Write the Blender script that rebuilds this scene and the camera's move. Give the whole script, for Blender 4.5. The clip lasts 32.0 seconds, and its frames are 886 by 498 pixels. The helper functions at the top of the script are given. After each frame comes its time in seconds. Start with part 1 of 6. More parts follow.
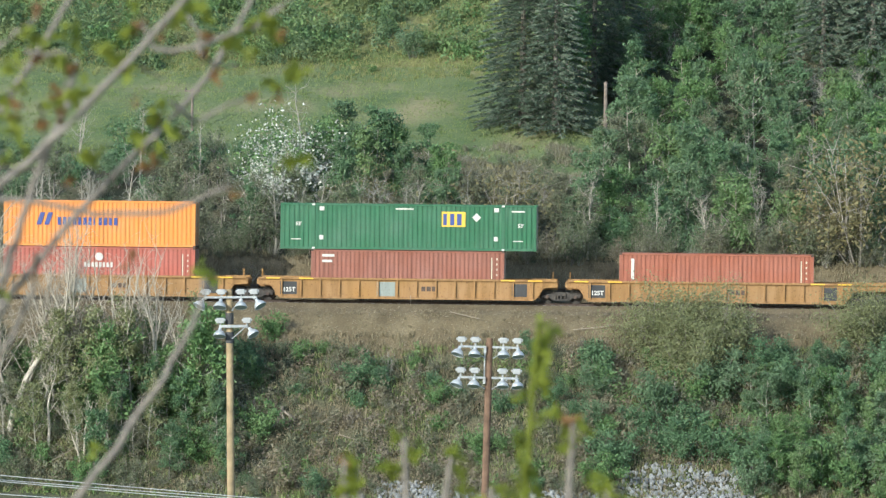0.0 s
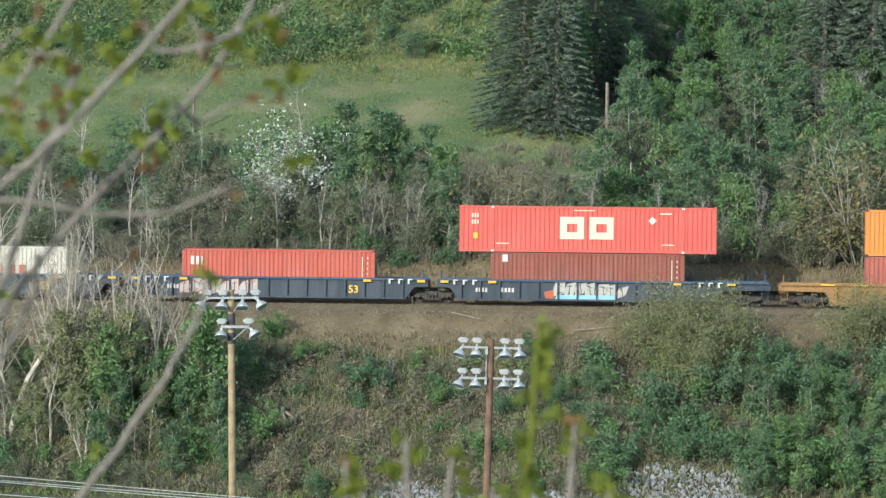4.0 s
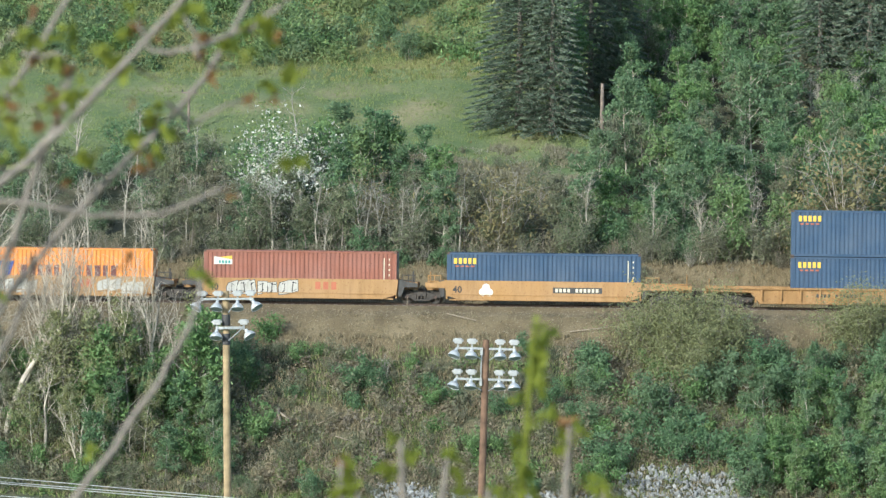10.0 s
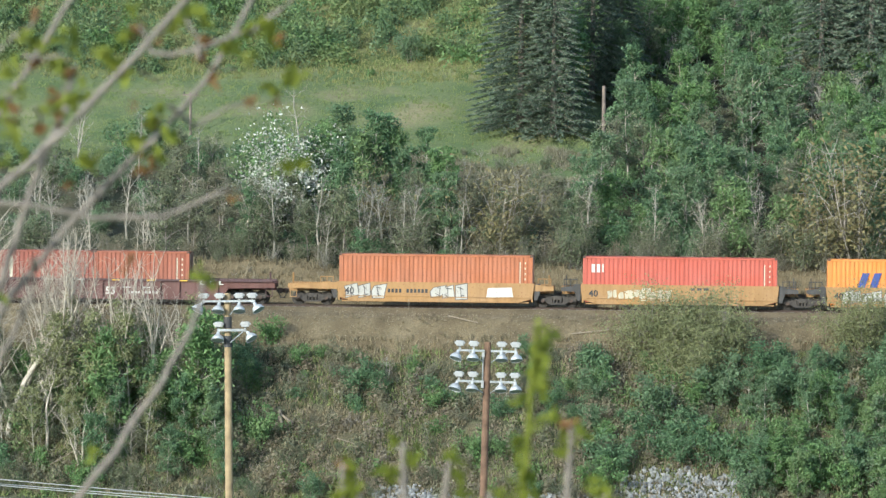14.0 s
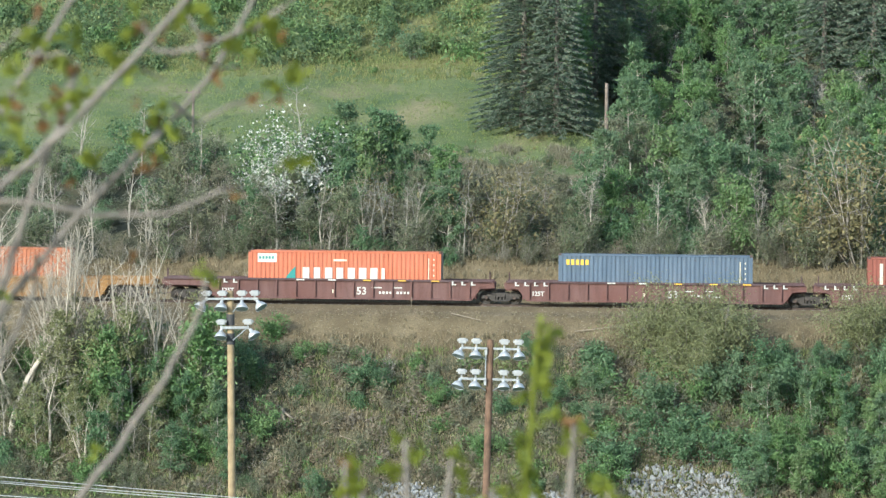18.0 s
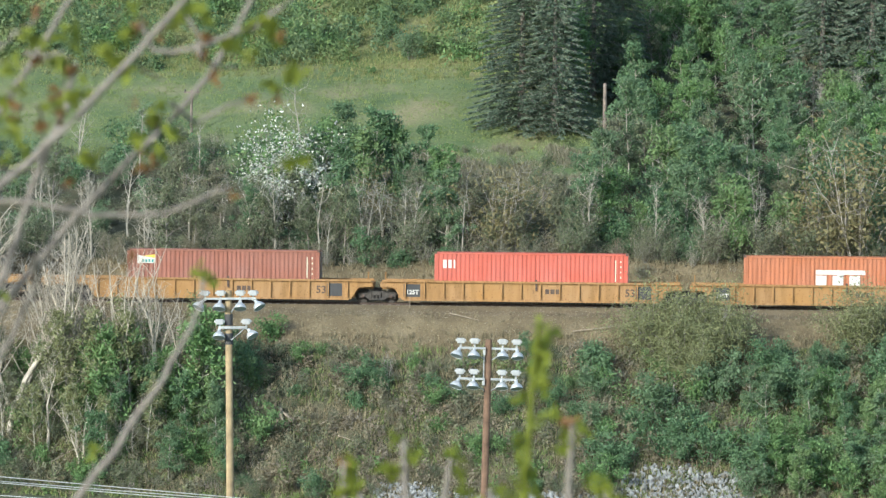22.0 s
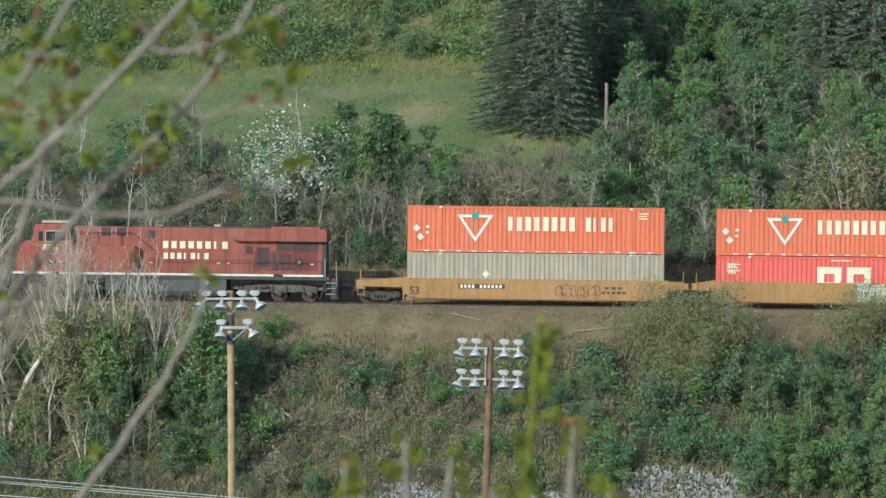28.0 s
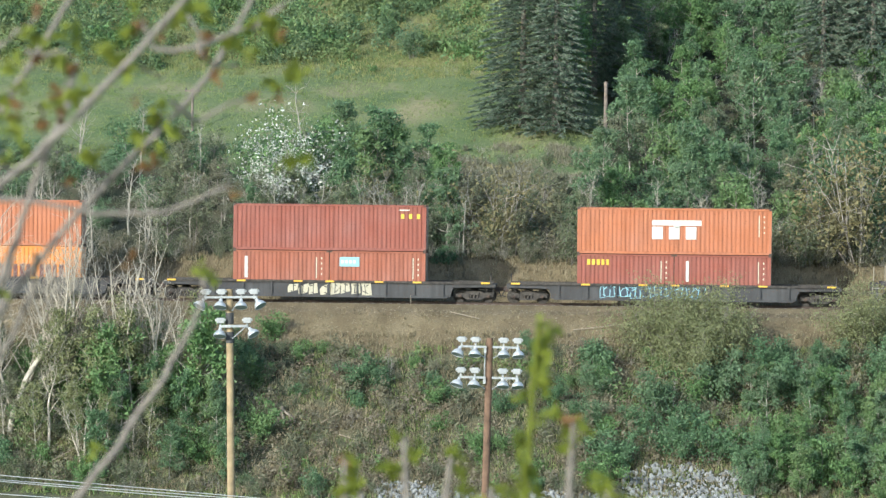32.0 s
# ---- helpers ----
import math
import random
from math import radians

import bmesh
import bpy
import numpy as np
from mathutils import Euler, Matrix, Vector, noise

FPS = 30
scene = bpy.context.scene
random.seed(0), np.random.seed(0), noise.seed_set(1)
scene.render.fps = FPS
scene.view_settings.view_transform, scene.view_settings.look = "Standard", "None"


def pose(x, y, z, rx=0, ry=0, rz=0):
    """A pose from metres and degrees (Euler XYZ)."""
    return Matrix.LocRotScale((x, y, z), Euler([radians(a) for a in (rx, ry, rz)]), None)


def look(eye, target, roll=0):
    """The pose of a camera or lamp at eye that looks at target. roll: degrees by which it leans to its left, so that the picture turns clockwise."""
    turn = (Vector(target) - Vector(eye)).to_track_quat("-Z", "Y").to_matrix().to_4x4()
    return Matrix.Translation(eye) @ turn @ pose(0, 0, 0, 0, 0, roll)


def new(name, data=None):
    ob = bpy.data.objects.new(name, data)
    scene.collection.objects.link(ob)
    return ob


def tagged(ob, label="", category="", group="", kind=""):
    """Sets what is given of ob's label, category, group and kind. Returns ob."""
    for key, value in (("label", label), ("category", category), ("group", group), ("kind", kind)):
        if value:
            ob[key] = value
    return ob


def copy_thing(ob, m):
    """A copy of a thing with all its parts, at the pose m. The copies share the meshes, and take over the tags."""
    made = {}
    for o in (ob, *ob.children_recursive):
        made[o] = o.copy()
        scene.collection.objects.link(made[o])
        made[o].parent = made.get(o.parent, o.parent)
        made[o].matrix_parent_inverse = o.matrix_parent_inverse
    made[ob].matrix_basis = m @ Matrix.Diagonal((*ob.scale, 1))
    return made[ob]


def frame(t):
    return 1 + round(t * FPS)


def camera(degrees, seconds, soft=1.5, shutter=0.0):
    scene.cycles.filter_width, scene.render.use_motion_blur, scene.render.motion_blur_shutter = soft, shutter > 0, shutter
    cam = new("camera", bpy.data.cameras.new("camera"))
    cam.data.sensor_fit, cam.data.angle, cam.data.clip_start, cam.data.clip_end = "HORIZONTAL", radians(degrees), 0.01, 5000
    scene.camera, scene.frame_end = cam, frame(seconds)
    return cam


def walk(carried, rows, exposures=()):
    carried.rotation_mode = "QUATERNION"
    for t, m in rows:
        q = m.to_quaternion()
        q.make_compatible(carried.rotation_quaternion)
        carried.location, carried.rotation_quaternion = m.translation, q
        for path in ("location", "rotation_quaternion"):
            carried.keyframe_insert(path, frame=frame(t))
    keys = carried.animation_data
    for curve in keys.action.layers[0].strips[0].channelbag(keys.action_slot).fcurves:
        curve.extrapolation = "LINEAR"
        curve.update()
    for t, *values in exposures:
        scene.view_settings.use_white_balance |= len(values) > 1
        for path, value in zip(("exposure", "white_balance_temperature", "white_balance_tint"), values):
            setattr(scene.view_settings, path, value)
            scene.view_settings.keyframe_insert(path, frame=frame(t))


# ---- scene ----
cam = camera(10.655, 32.0, 1.4)
cam.data.dof.use_dof, cam.data.dof.focus_distance, cam.data.dof.aperture_fstop = True, 299.0, 12.0

EYE, TILT, LEAN = Vector((0, -300, 10)), -1.253, 0.61


def aim(pan, tilt):
    """The camera on its tripod, turned by a pan (to the left) and a tilt (up) in degrees."""
    a, b = radians(pan), radians(TILT + tilt)
    way = Vector((-math.sin(a) * math.cos(b), math.cos(a) * math.cos(b), math.sin(b)))
    return look(EYE, EYE + way * 100, LEAN)


# seconds, pan, tilt: the small tremor of a hand on the tripod
walk(cam, [(t, aim(pan, tilt)) for t, pan, tilt in (
        (0, 0.000, -0.018), (0.5, 0.010, -0.022), (1, 0.021, -0.044), (1.5, 0.032, -0.064), (2, 0.029, -0.064), (2.5, 0.030, -0.023),
        (3, 0.021, -0.002), (3.5, 0.020, -0.013), (5.5, -0.020, 0.011), (6, -0.050, 0.018), (6.5, -0.041, 0.018), (7, -0.031, 0.020),
        (7.5, -0.031, 0.008), (8, -0.020, -0.008), (8.5, -0.033, 0.002), (9, -0.041, -0.011), (9.5, -0.052, -0.002), (10, -0.041, 0.002),
        (10.5, -0.031, 0.008), (11, 0.002, -0.002), (11.5, 0.001, -0.002), (12, 0.020, 0.018), (12.5, 0.010, 0.008), (13, -0.020, 0.011),
        (13.5, -0.018, 0.008), (14, -0.021, 0.029), (14.5, -0.031, 0.023), (16.5, -0.012, 0.008), (17, -0.020, 0.018), (17.5, 0.001, 0.018),
        (18, 0.012, -0.001), (18.5, 0.000, 0.008), (19, -0.011, 0.001), (19.5, 0.001, 0.002), (20, -0.011, 0.022), (20.5, 0.001, 0.008),
        (21, 0.001, -0.002), (21.5, -0.010, 0.000), (22, -0.009, -0.002), (22.5, 0.011, -0.013), (23, -0.020, 0.010), (23.5, -0.020, 0.029),
        (24, -0.020, 0.010), (24.5, 0.021, -0.002), (25, 0.021, -0.030), (25.5, 0.023, -0.050), (27.5, 0.011, -0.001), (28, 0.011, -0.002),
        (28.5, 0.001, -0.002), (29, 0.023, -0.023), (29.5, 0.011, -0.001), (30, 0.001, 0.008), (30.5, -0.020, -0.001), (31, -0.020, 0.001),
        (31.5, -0.010, -0.010), (32, 0.002, -0.019),
)], exposures=[(t, stops + 0.66, 5750, 3) for t, stops in (
    (0, 0.0), (1.5, -0.2), (3, -0.2), (6, -0.06), (7.5, -0.05), (9, 0.08), (13, 0.06), (20, 0.15), (22.5, 0.1), (24, 0.03), (25, -0.28), (25.5, -0.38), (28, -0.38), (29.4, 0.0), (30.5, 0.12), (32, 0.15))])

# ---- light ----
SUN_FROM = Vector((-56, -73, 38.5))
world = bpy.data.worlds.new("world")
scene.world = world
world.use_nodes = True
sky = world.node_tree.nodes.new("ShaderNodeTexSky")
sky.sky_type, sky.sun_disc = "NISHITA", False
sky.sun_elevation, sky.sun_rotation = radians(22.7), radians(217)
back = world.node_tree.nodes["Background"]
back.inputs["Strength"].default_value = 0.15
world.node_tree.links.new(sky.outputs[0], back.inputs["Color"])
sun_data = bpy.data.lights.new("sun", "SUN")
sun_data.energy, sun_data.angle, sun_data.color = 3.0, radians(0.5), (1.0, 0.93, 0.81)
sun = new("sun", sun_data)
sun.matrix_world = look(SUN_FROM, (0, 0, 0))

# ---- materials ----


def material(name, rough=0.7, metal=0.0):
    m = bpy.data.materials.new(name)
    m.use_nodes = True
    b = m.node_tree.nodes["Principled BSDF"]
    b.inputs["Roughness"].default_value, b.inputs["Metallic"].default_value = rough, metal
    return m, m.node_tree, b


def node(tree, kind, **values):
    n = tree.nodes.new(kind)
    for k, v in values.items():
        n.inputs[k.replace("_", " ")].default_value = v
    return n


def ramp(tree, source, stops):
    r = tree.nodes.new("ShaderNodeValToRGB")
    while len(r.color_ramp.elements) < len(stops):
        r.color_ramp.elements.new(0.5)
    for e, (p, c) in zip(r.color_ramp.elements, stops):
        e.position, e.color = p, (*c, 1)
    tree.links.new(source, r.inputs[0])
    return r.outputs[0]


def mix(tree, factor, a, b, how="MIX"):
    n = tree.nodes.new("ShaderNodeMix")
    n.data_type, n.blend_type = "RGBA", how
    for socket, value in ((n.inputs[0], factor), (n.inputs[6], a), (n.inputs[7], b)):
        if isinstance(value, bpy.types.NodeSocket):
            tree.links.new(value, socket)
        elif isinstance(value, tuple):
            socket.default_value = (*value, 1)
        else:
            socket.default_value = value
    return n.outputs[2]


def noise_tex(tree, scale, detail=4.0, space="Object", stretch=None):
    c = tree.nodes.new("ShaderNodeTexCoord")
    n = node(tree, "ShaderNodeTexNoise", Scale=scale, Detail=detail)
    out = c.outputs[space]
    if stretch:
        s = tree.nodes.new("ShaderNodeMapping")
        s.inputs["Scale"].default_value = stretch
        tree.links.new(out, s.inputs[0])
        out = s.outputs[0]
    tree.links.new(out, n.inputs["Vector"])
    return n.outputs["Fac"]


def bump(tree, b, height, strength, distance):
    n = node(tree, "ShaderNodeBump", Strength=strength, Distance=distance)
    tree.links.new(height, n.inputs["Height"])
    tree.links.new(n.outputs[0], b.inputs["Normal"])


def paint(name, colour, rust=0.35, rough=0.45, fade=0.25):
    """Weathered paint on steel: faded in patches, streaked downward, with rust spots."""
    m, tree, b = material(name, rough)
    big = noise_tex(tree, 0.45, 3)
    streak = noise_tex(tree, 3.0, 6, "Object", (1.0, 1.0, 0.12))
    fine = noise_tex(tree, 9.0, 8)
    pale = tuple(min(1, c * 0.75 + 0.09) for c in colour)
    dark = tuple(c * 0.62 for c in colour)
    c = mix(tree, ramp(tree, big, [(0.3, (0, 0, 0)), (0.75, (fade * 2, fade * 2, fade * 2))]), colour, pale)
    c = mix(tree, ramp(tree, streak, [(0.44, (0, 0, 0)), (0.68, (rust * 1.5, rust * 1.5, rust * 1.5))]), c, dark)
    c = mix(tree, ramp(tree, fine, [(0.6, (0, 0, 0)), (0.7, (rust * 1.3, rust * 1.3, rust * 1.3))]), c, (0.12, 0.06, 0.035))
    tree.links.new(c, b.inputs["Base Color"])
    tree.links.new(ramp(tree, fine, [(0.3, (rough, rough, rough)), (0.8, (0.85, 0.85, 0.85))]), b.inputs["Roughness"])
    bump(tree, b, fine, 0.15, 0.01)
    return m


def plain(name, colour, rough=0.6, metal=0.0, vary=0.3, scale=6.0):
    m, tree, b = material(name, rough, metal)
    n = noise_tex(tree, scale, 6)
    lo, hi = tuple(c * (1 - vary) for c in colour), tuple(min(1, c * (1 + vary)) for c in colour)
    tree.links.new(ramp(tree, n, [(0.3, lo), (0.7, hi)]), b.inputs["Base Color"])
    bump(tree, b, n, 0.2, 0.02)
    return m


def leafy(name, dark, light, other=None, translucent=0.18):
    """Leaves: every leaf and every plant a little different in tone, some light passing through."""
    m, tree, b = material(name, 0.5)
    info, geo = tree.nodes.new("ShaderNodeObjectInfo"), tree.nodes.new("ShaderNodeNewGeometry")
    c = mix(tree, geo.outputs["Random Per Island"], dark, light)
    if other:
        c = mix(tree, ramp(tree, info.outputs["Random"], [(0.35, (0, 0, 0)), (1.0, (0.85, 0.85, 0.85))]), c, other)
    tree.links.new(c, b.inputs["Base Color"])
    b.inputs["Specular IOR Level"].default_value = 0.22
    t = tree.nodes.new("ShaderNodeBsdfTranslucent")
    tree.links.new(c, t.inputs[0])
    s = node(tree, "ShaderNodeMixShader", Fac=translucent)
    tree.links.new(b.outputs[0], s.inputs[1])
    tree.links.new(t.outputs[0], s.inputs[2])
    tree.links.new(s.outputs[0], tree.nodes["Material Output"].inputs[0])
    return m


def drifting(name, dark, light, other):
    """Leaves of a thicket, whose tone drifts from mound to mound."""
    m = leafy(name, dark, light)
    tree = m.node_tree
    b = tree.nodes["Principled BSDF"]
    plain_tone = b.inputs["Base Color"].links[0].from_socket
    c = mix(tree, ramp(tree, noise_tex(tree, 0.35, 3), [(0.38, (0, 0, 0)), (0.62, (0.9, 0.9, 0.9))]), plain_tone, other)
    tree.links.new(c, b.inputs["Base Color"])
    tree.links.new(c, [n for n in tree.nodes if n.bl_idname == "ShaderNodeBsdfTranslucent"][0].inputs[0])
    return m


def earth(name, stops, scale, fine_scale, fine_amount=0.5, relief=0.3):
    m, tree, b = material(name, 0.95)
    big, fine = noise_tex(tree, scale, 5), noise_tex(tree, fine_scale, 8)
    c = ramp(tree, big, stops)
    c = mix(tree, fine_amount, c, ramp(tree, fine, [(0.3, (0.25, 0.25, 0.25)), (0.7, (1, 1, 1))]), "MULTIPLY")
    tree.links.new(c, b.inputs["Base Color"])
    bump(tree, b, fine, 0.7, relief)
    return m


GRAVEL = earth("gravel", [(0.3, (0.165, 0.125, 0.065)), (0.5, (0.235, 0.18, 0.097)), (0.75, (0.31, 0.245, 0.14))], 0.6, 12.0, 0.7, 0.1)
BANK = earth("bank_soil", [(0.3, (0.07, 0.085, 0.04)), (0.5, (0.13, 0.125, 0.065)), (0.7, (0.22, 0.18, 0.1))], 0.35, 6.0, 0.6, 0.2)
MEADOW = earth("meadow_grass", [(0.3, (0.10, 0.155, 0.05)), (0.5, (0.17, 0.205, 0.08)), (0.7, (0.3, 0.27, 0.14))], 0.16, 5.0, 0.45, 0.15)
HILL = earth("hill_grass", [(0.3, (0.08, 0.14, 0.03)), (0.5, (0.17, 0.19, 0.06)), (0.72, (0.3, 0.26, 0.11))], 0.22, 4.0, 0.5, 0.25)
WOODS = earth("woodland_floor", [(0.3, (0.045, 0.055, 0.022)), (0.6, (0.10, 0.09, 0.045)), (0.8, (0.15, 0.12, 0.07))], 0.4, 5.0, 0.5, 0.2)
VALLEY = earth("valley_grass", [(0.3, (0.05, 0.09, 0.025)), (0.7, (0.12, 0.15, 0.05))], 0.05, 3.0, 0.4, 0.2)

LEAF_ASPEN = leafy("aspen_leaves", (0.068, 0.122, 0.06), (0.175, 0.28, 0.137), (0.15, 0.21, 0.115))
LEAF_YOUNG = leafy("young_leaves", (0.085, 0.155, 0.055), (0.205, 0.32, 0.122), (0.18, 0.25, 0.108))
LEAF_OLIVE = leafy("olive_leaves", (0.088, 0.11, 0.06), (0.225, 0.25, 0.145), (0.215, 0.205, 0.14))
LEAF_THICKET = drifting("thicket_leaves", (0.075, 0.145, 0.05), (0.18, 0.29, 0.105), (0.2, 0.235, 0.1))
LEAF_DARK_THICKET = drifting("dark_thicket_leaves", (0.06, 0.11, 0.05), (0.15, 0.235, 0.1), (0.15, 0.2, 0.1))
LEAF_BRUSH = drifting("brush_leaves", (0.11, 0.12, 0.075), (0.26, 0.26, 0.165), (0.25, 0.205, 0.14))
LEAF_DRY = drifting("dry_brush_stalks", (0.15, 0.115, 0.075), (0.33, 0.27, 0.185), (0.25, 0.22, 0.17))
LEAF_SALLOW = leafy("sallow_leaves", (0.165, 0.18, 0.085), (0.28, 0.29, 0.14))
LEAF_YELLOW = leafy("yellow_leaves", (0.16, 0.145, 0.07), (0.27, 0.235, 0.115))
LEAF_BLOSSOM = leafy("blossom", (0.42, 0.42, 0.35), (0.75, 0.75, 0.68))
NEEDLES = leafy("spruce_needles", (0.085, 0.12, 0.085), (0.195, 0.245, 0.168), None, 0.2)
BARK_PALE = plain("pale_bark", (0.36, 0.33, 0.27), 0.9, 0, 0.3, 5.0)
BARK_GREY = plain("grey_bark", (0.24, 0.21, 0.18), 0.9, 0, 0.3, 5.0)
BARK_TWIG = plain("twig_bark", (0.36, 0.32, 0.275), 0.9, 0, 0.3, 5.0)
BARK_WHITE = plain("bleached_wood", (0.47, 0.415, 0.335), 0.9, 0, 0.3, 4.0)
DRY_GRASS = leafy("dry_grass_blades", (0.17, 0.145, 0.085), (0.34, 0.285, 0.18), None, 0.2)
GREEN_GRASS = leafy("green_grass_blades", (0.12, 0.18, 0.05), (0.28, 0.31, 0.12), None, 0.15)
SCRUB = leafy("scrub_stalks", (0.15, 0.14, 0.09), (0.29, 0.27, 0.185), None, 0.1)
STRAW_GRASS = leafy("straw_grass_blades", (0.14, 0.175, 0.05), (0.32, 0.3, 0.13), None, 0.15)
ROCK = plain("pale_rock", (0.26, 0.26, 0.25), 0.9, 0, 0.45, 2.0)

YELLOW = paint("yellow_ochre_paint", (0.34, 0.178, 0.05), 0.5, 0.6)
TTX_YELLOW = paint("bright_ochre_paint", (0.39, 0.215, 0.072), 0.35, 0.55)
GOLD = paint("gold_paint", (0.35, 0.188, 0.057), 0.45, 0.55)
SLATE_PANEL = paint("slate_panel_paint", (0.06, 0.07, 0.083), 0.4, 0.55)
BLUE_PANEL = paint("blue_grey_panel_paint", (0.038, 0.052, 0.074), 0.4, 0.55)
BLUE_CAR = paint("dark_blue_car_paint", (0.045, 0.085, 0.15), 0.4, 0.5)
GREY_CAR = paint("dark_grey_car_paint", (0.045, 0.043, 0.044), 0.4, 0.6)
MAROON = paint("maroon_car_paint", (0.14, 0.056, 0.044), 0.4, 0.6)
MAROON_DARK = paint("dark_maroon_paint", (0.085, 0.04, 0.042), 0.4, 0.55)
IRON = plain("dirty_iron", (0.065, 0.056, 0.048), 0.8, 0.1, 0.5)
STEEL = plain("worn_steel", (0.32, 0.3, 0.28), 0.35, 0.9)
RUST = plain("rusty_steel", (0.1, 0.07, 0.055), 0.8, 0.2)
WHITE = paint("white_marking", (0.68, 0.66, 0.6), 0.3, 0.6)
CREAM = paint("cream_marking", (0.72, 0.66, 0.5), 0.2, 0.6)
BLACK = paint("black_marking", (0.03, 0.03, 0.032), 0.2, 0.6)
SAFETY = paint("yellow_reflector", (0.75, 0.45, 0.03), 0.1, 0.4)
RED_MARK = paint("faded_red_marking", (0.45, 0.12, 0.05), 0.3, 0.6)

# ---- helpers of this scene ----
TURN = radians(3.0)


def across(x, y):
    """Metres from the track's centre line, positive beyond it."""
    return y * math.cos(TURN) + x * math.sin(TURN)


def at_track(s, q=0.0):
    """World x, y of a point s metres along the track and q metres across it."""
    return s * math.cos(TURN) + q * math.sin(TURN), -s * math.sin(TURN) + q * math.cos(TURN)


PROFILE = ((-2500, 9), (-420, 9), (-296, 8.35), (-285, 6.75), (-250, -4.5), (-200, -18), (-150, -19.7), (-40, -14.2), (-24, -12.8), (-18.5, -10.53),
           (-6.6, -2.33), (-4.3, -0.63), (-2.9, -0.4), (2.9, -0.4), (4.2, -0.5), (5.2, 0.3), (7.4, 2.4), (12, 3.0), (38, 10.2), (56, 15.4),
           (78, 22.1), (160, 56), (400, 140), (900, 190), (2600, 190))


def ground_z(x, y):
    q = across(x, y)
    z = float(np.interp(q, [p[0] for p in PROFILE], [p[1] for p in PROFILE]))
    rough = min(1.0, max(0.0, (abs(q) - 3.4) / 4.0))
    far = min(1.0, max(0.0, (abs(q) - 100) / 200))
    return z + rough * (0.55 * noise.noise((x * 0.11, y * 0.11, 3.1)) + 0.2 * noise.noise((x * 0.43, y * 0.43, 7.7))) + far * 4 * noise.noise((x * 0.01, y * 0.01, 1))


def mesh_of(name, verts, faces, smooth=False):
    me = bpy.data.meshes.new(name)
    me.from_pydata(verts, [], faces)
    if smooth:
        me.polygons.foreach_set("use_smooth", [True] * len(me.polygons))
    me.update()
    return me


def part(name, shape, mat, parent=None, label=""):
    """Links a bmesh or a mesh as one object, under a thing or a part."""
    if isinstance(shape, bmesh.types.BMesh):
        me = bpy.data.meshes.new(name)
        shape.to_mesh(me)
        shape.free()
        shape = me
    if not shape.materials:
        shape.materials.append(mat)
    ob = new(name, shape)
    if parent:
        ob.parent = parent
    return tagged(ob, label)


def box(bm, x0, x1, y0, y1, z0, z1):
    v = [bm.verts.new(p) for p in ((x0, y0, z0), (x1, y0, z0), (x1, y1, z0), (x0, y1, z0), (x0, y0, z1), (x1, y0, z1), (x1, y1, z1), (x0, y1, z1))]
    for f in ((0, 3, 2, 1), (4, 5, 6, 7), (0, 1, 5, 4), (1, 2, 6, 5), (2, 3, 7, 6), (3, 0, 4, 7)):
        bm.faces.new([v[i] for i in f])
    return bm


def boxes(*rows):
    bm = bmesh.new()
    for r in rows:
        box(bm, *r)
    return bm


def prism(outline, y0, y1, bm=None):
    """A plate: an outline of (x, z) points, given against the clock, between y0 and y1."""
    bm = bm or bmesh.new()
    a, b = [bm.verts.new((x, y0, z)) for x, z in outline], [bm.verts.new((x, y1, z)) for x, z in outline]
    bm.faces.new(a), bm.faces.new(b[::-1])
    for i in range(len(a)):
        j = (i + 1) % len(a)
        bm.faces.new((a[j], a[i], b[i], b[j]))
    return bm


def rod(bm, a, b, r0, r1=None, sides=6, caps=True):
    a, b = Vector(a), Vector(b)
    m = Matrix.Translation((a + b) / 2) @ (b - a).to_track_quat("Z", "Y").to_matrix().to_4x4()
    bmesh.ops.create_cone(bm, cap_ends=caps, segments=sides, radius1=r0, radius2=r0 if r1 is None else r1, depth=(b - a).length, matrix=m)
    return bm


def rods(rows, r, sides=6):
    bm = bmesh.new()
    for a, b in rows:
        rod(bm, a, b, r, None, sides)
    return bm


# ---- ground ----


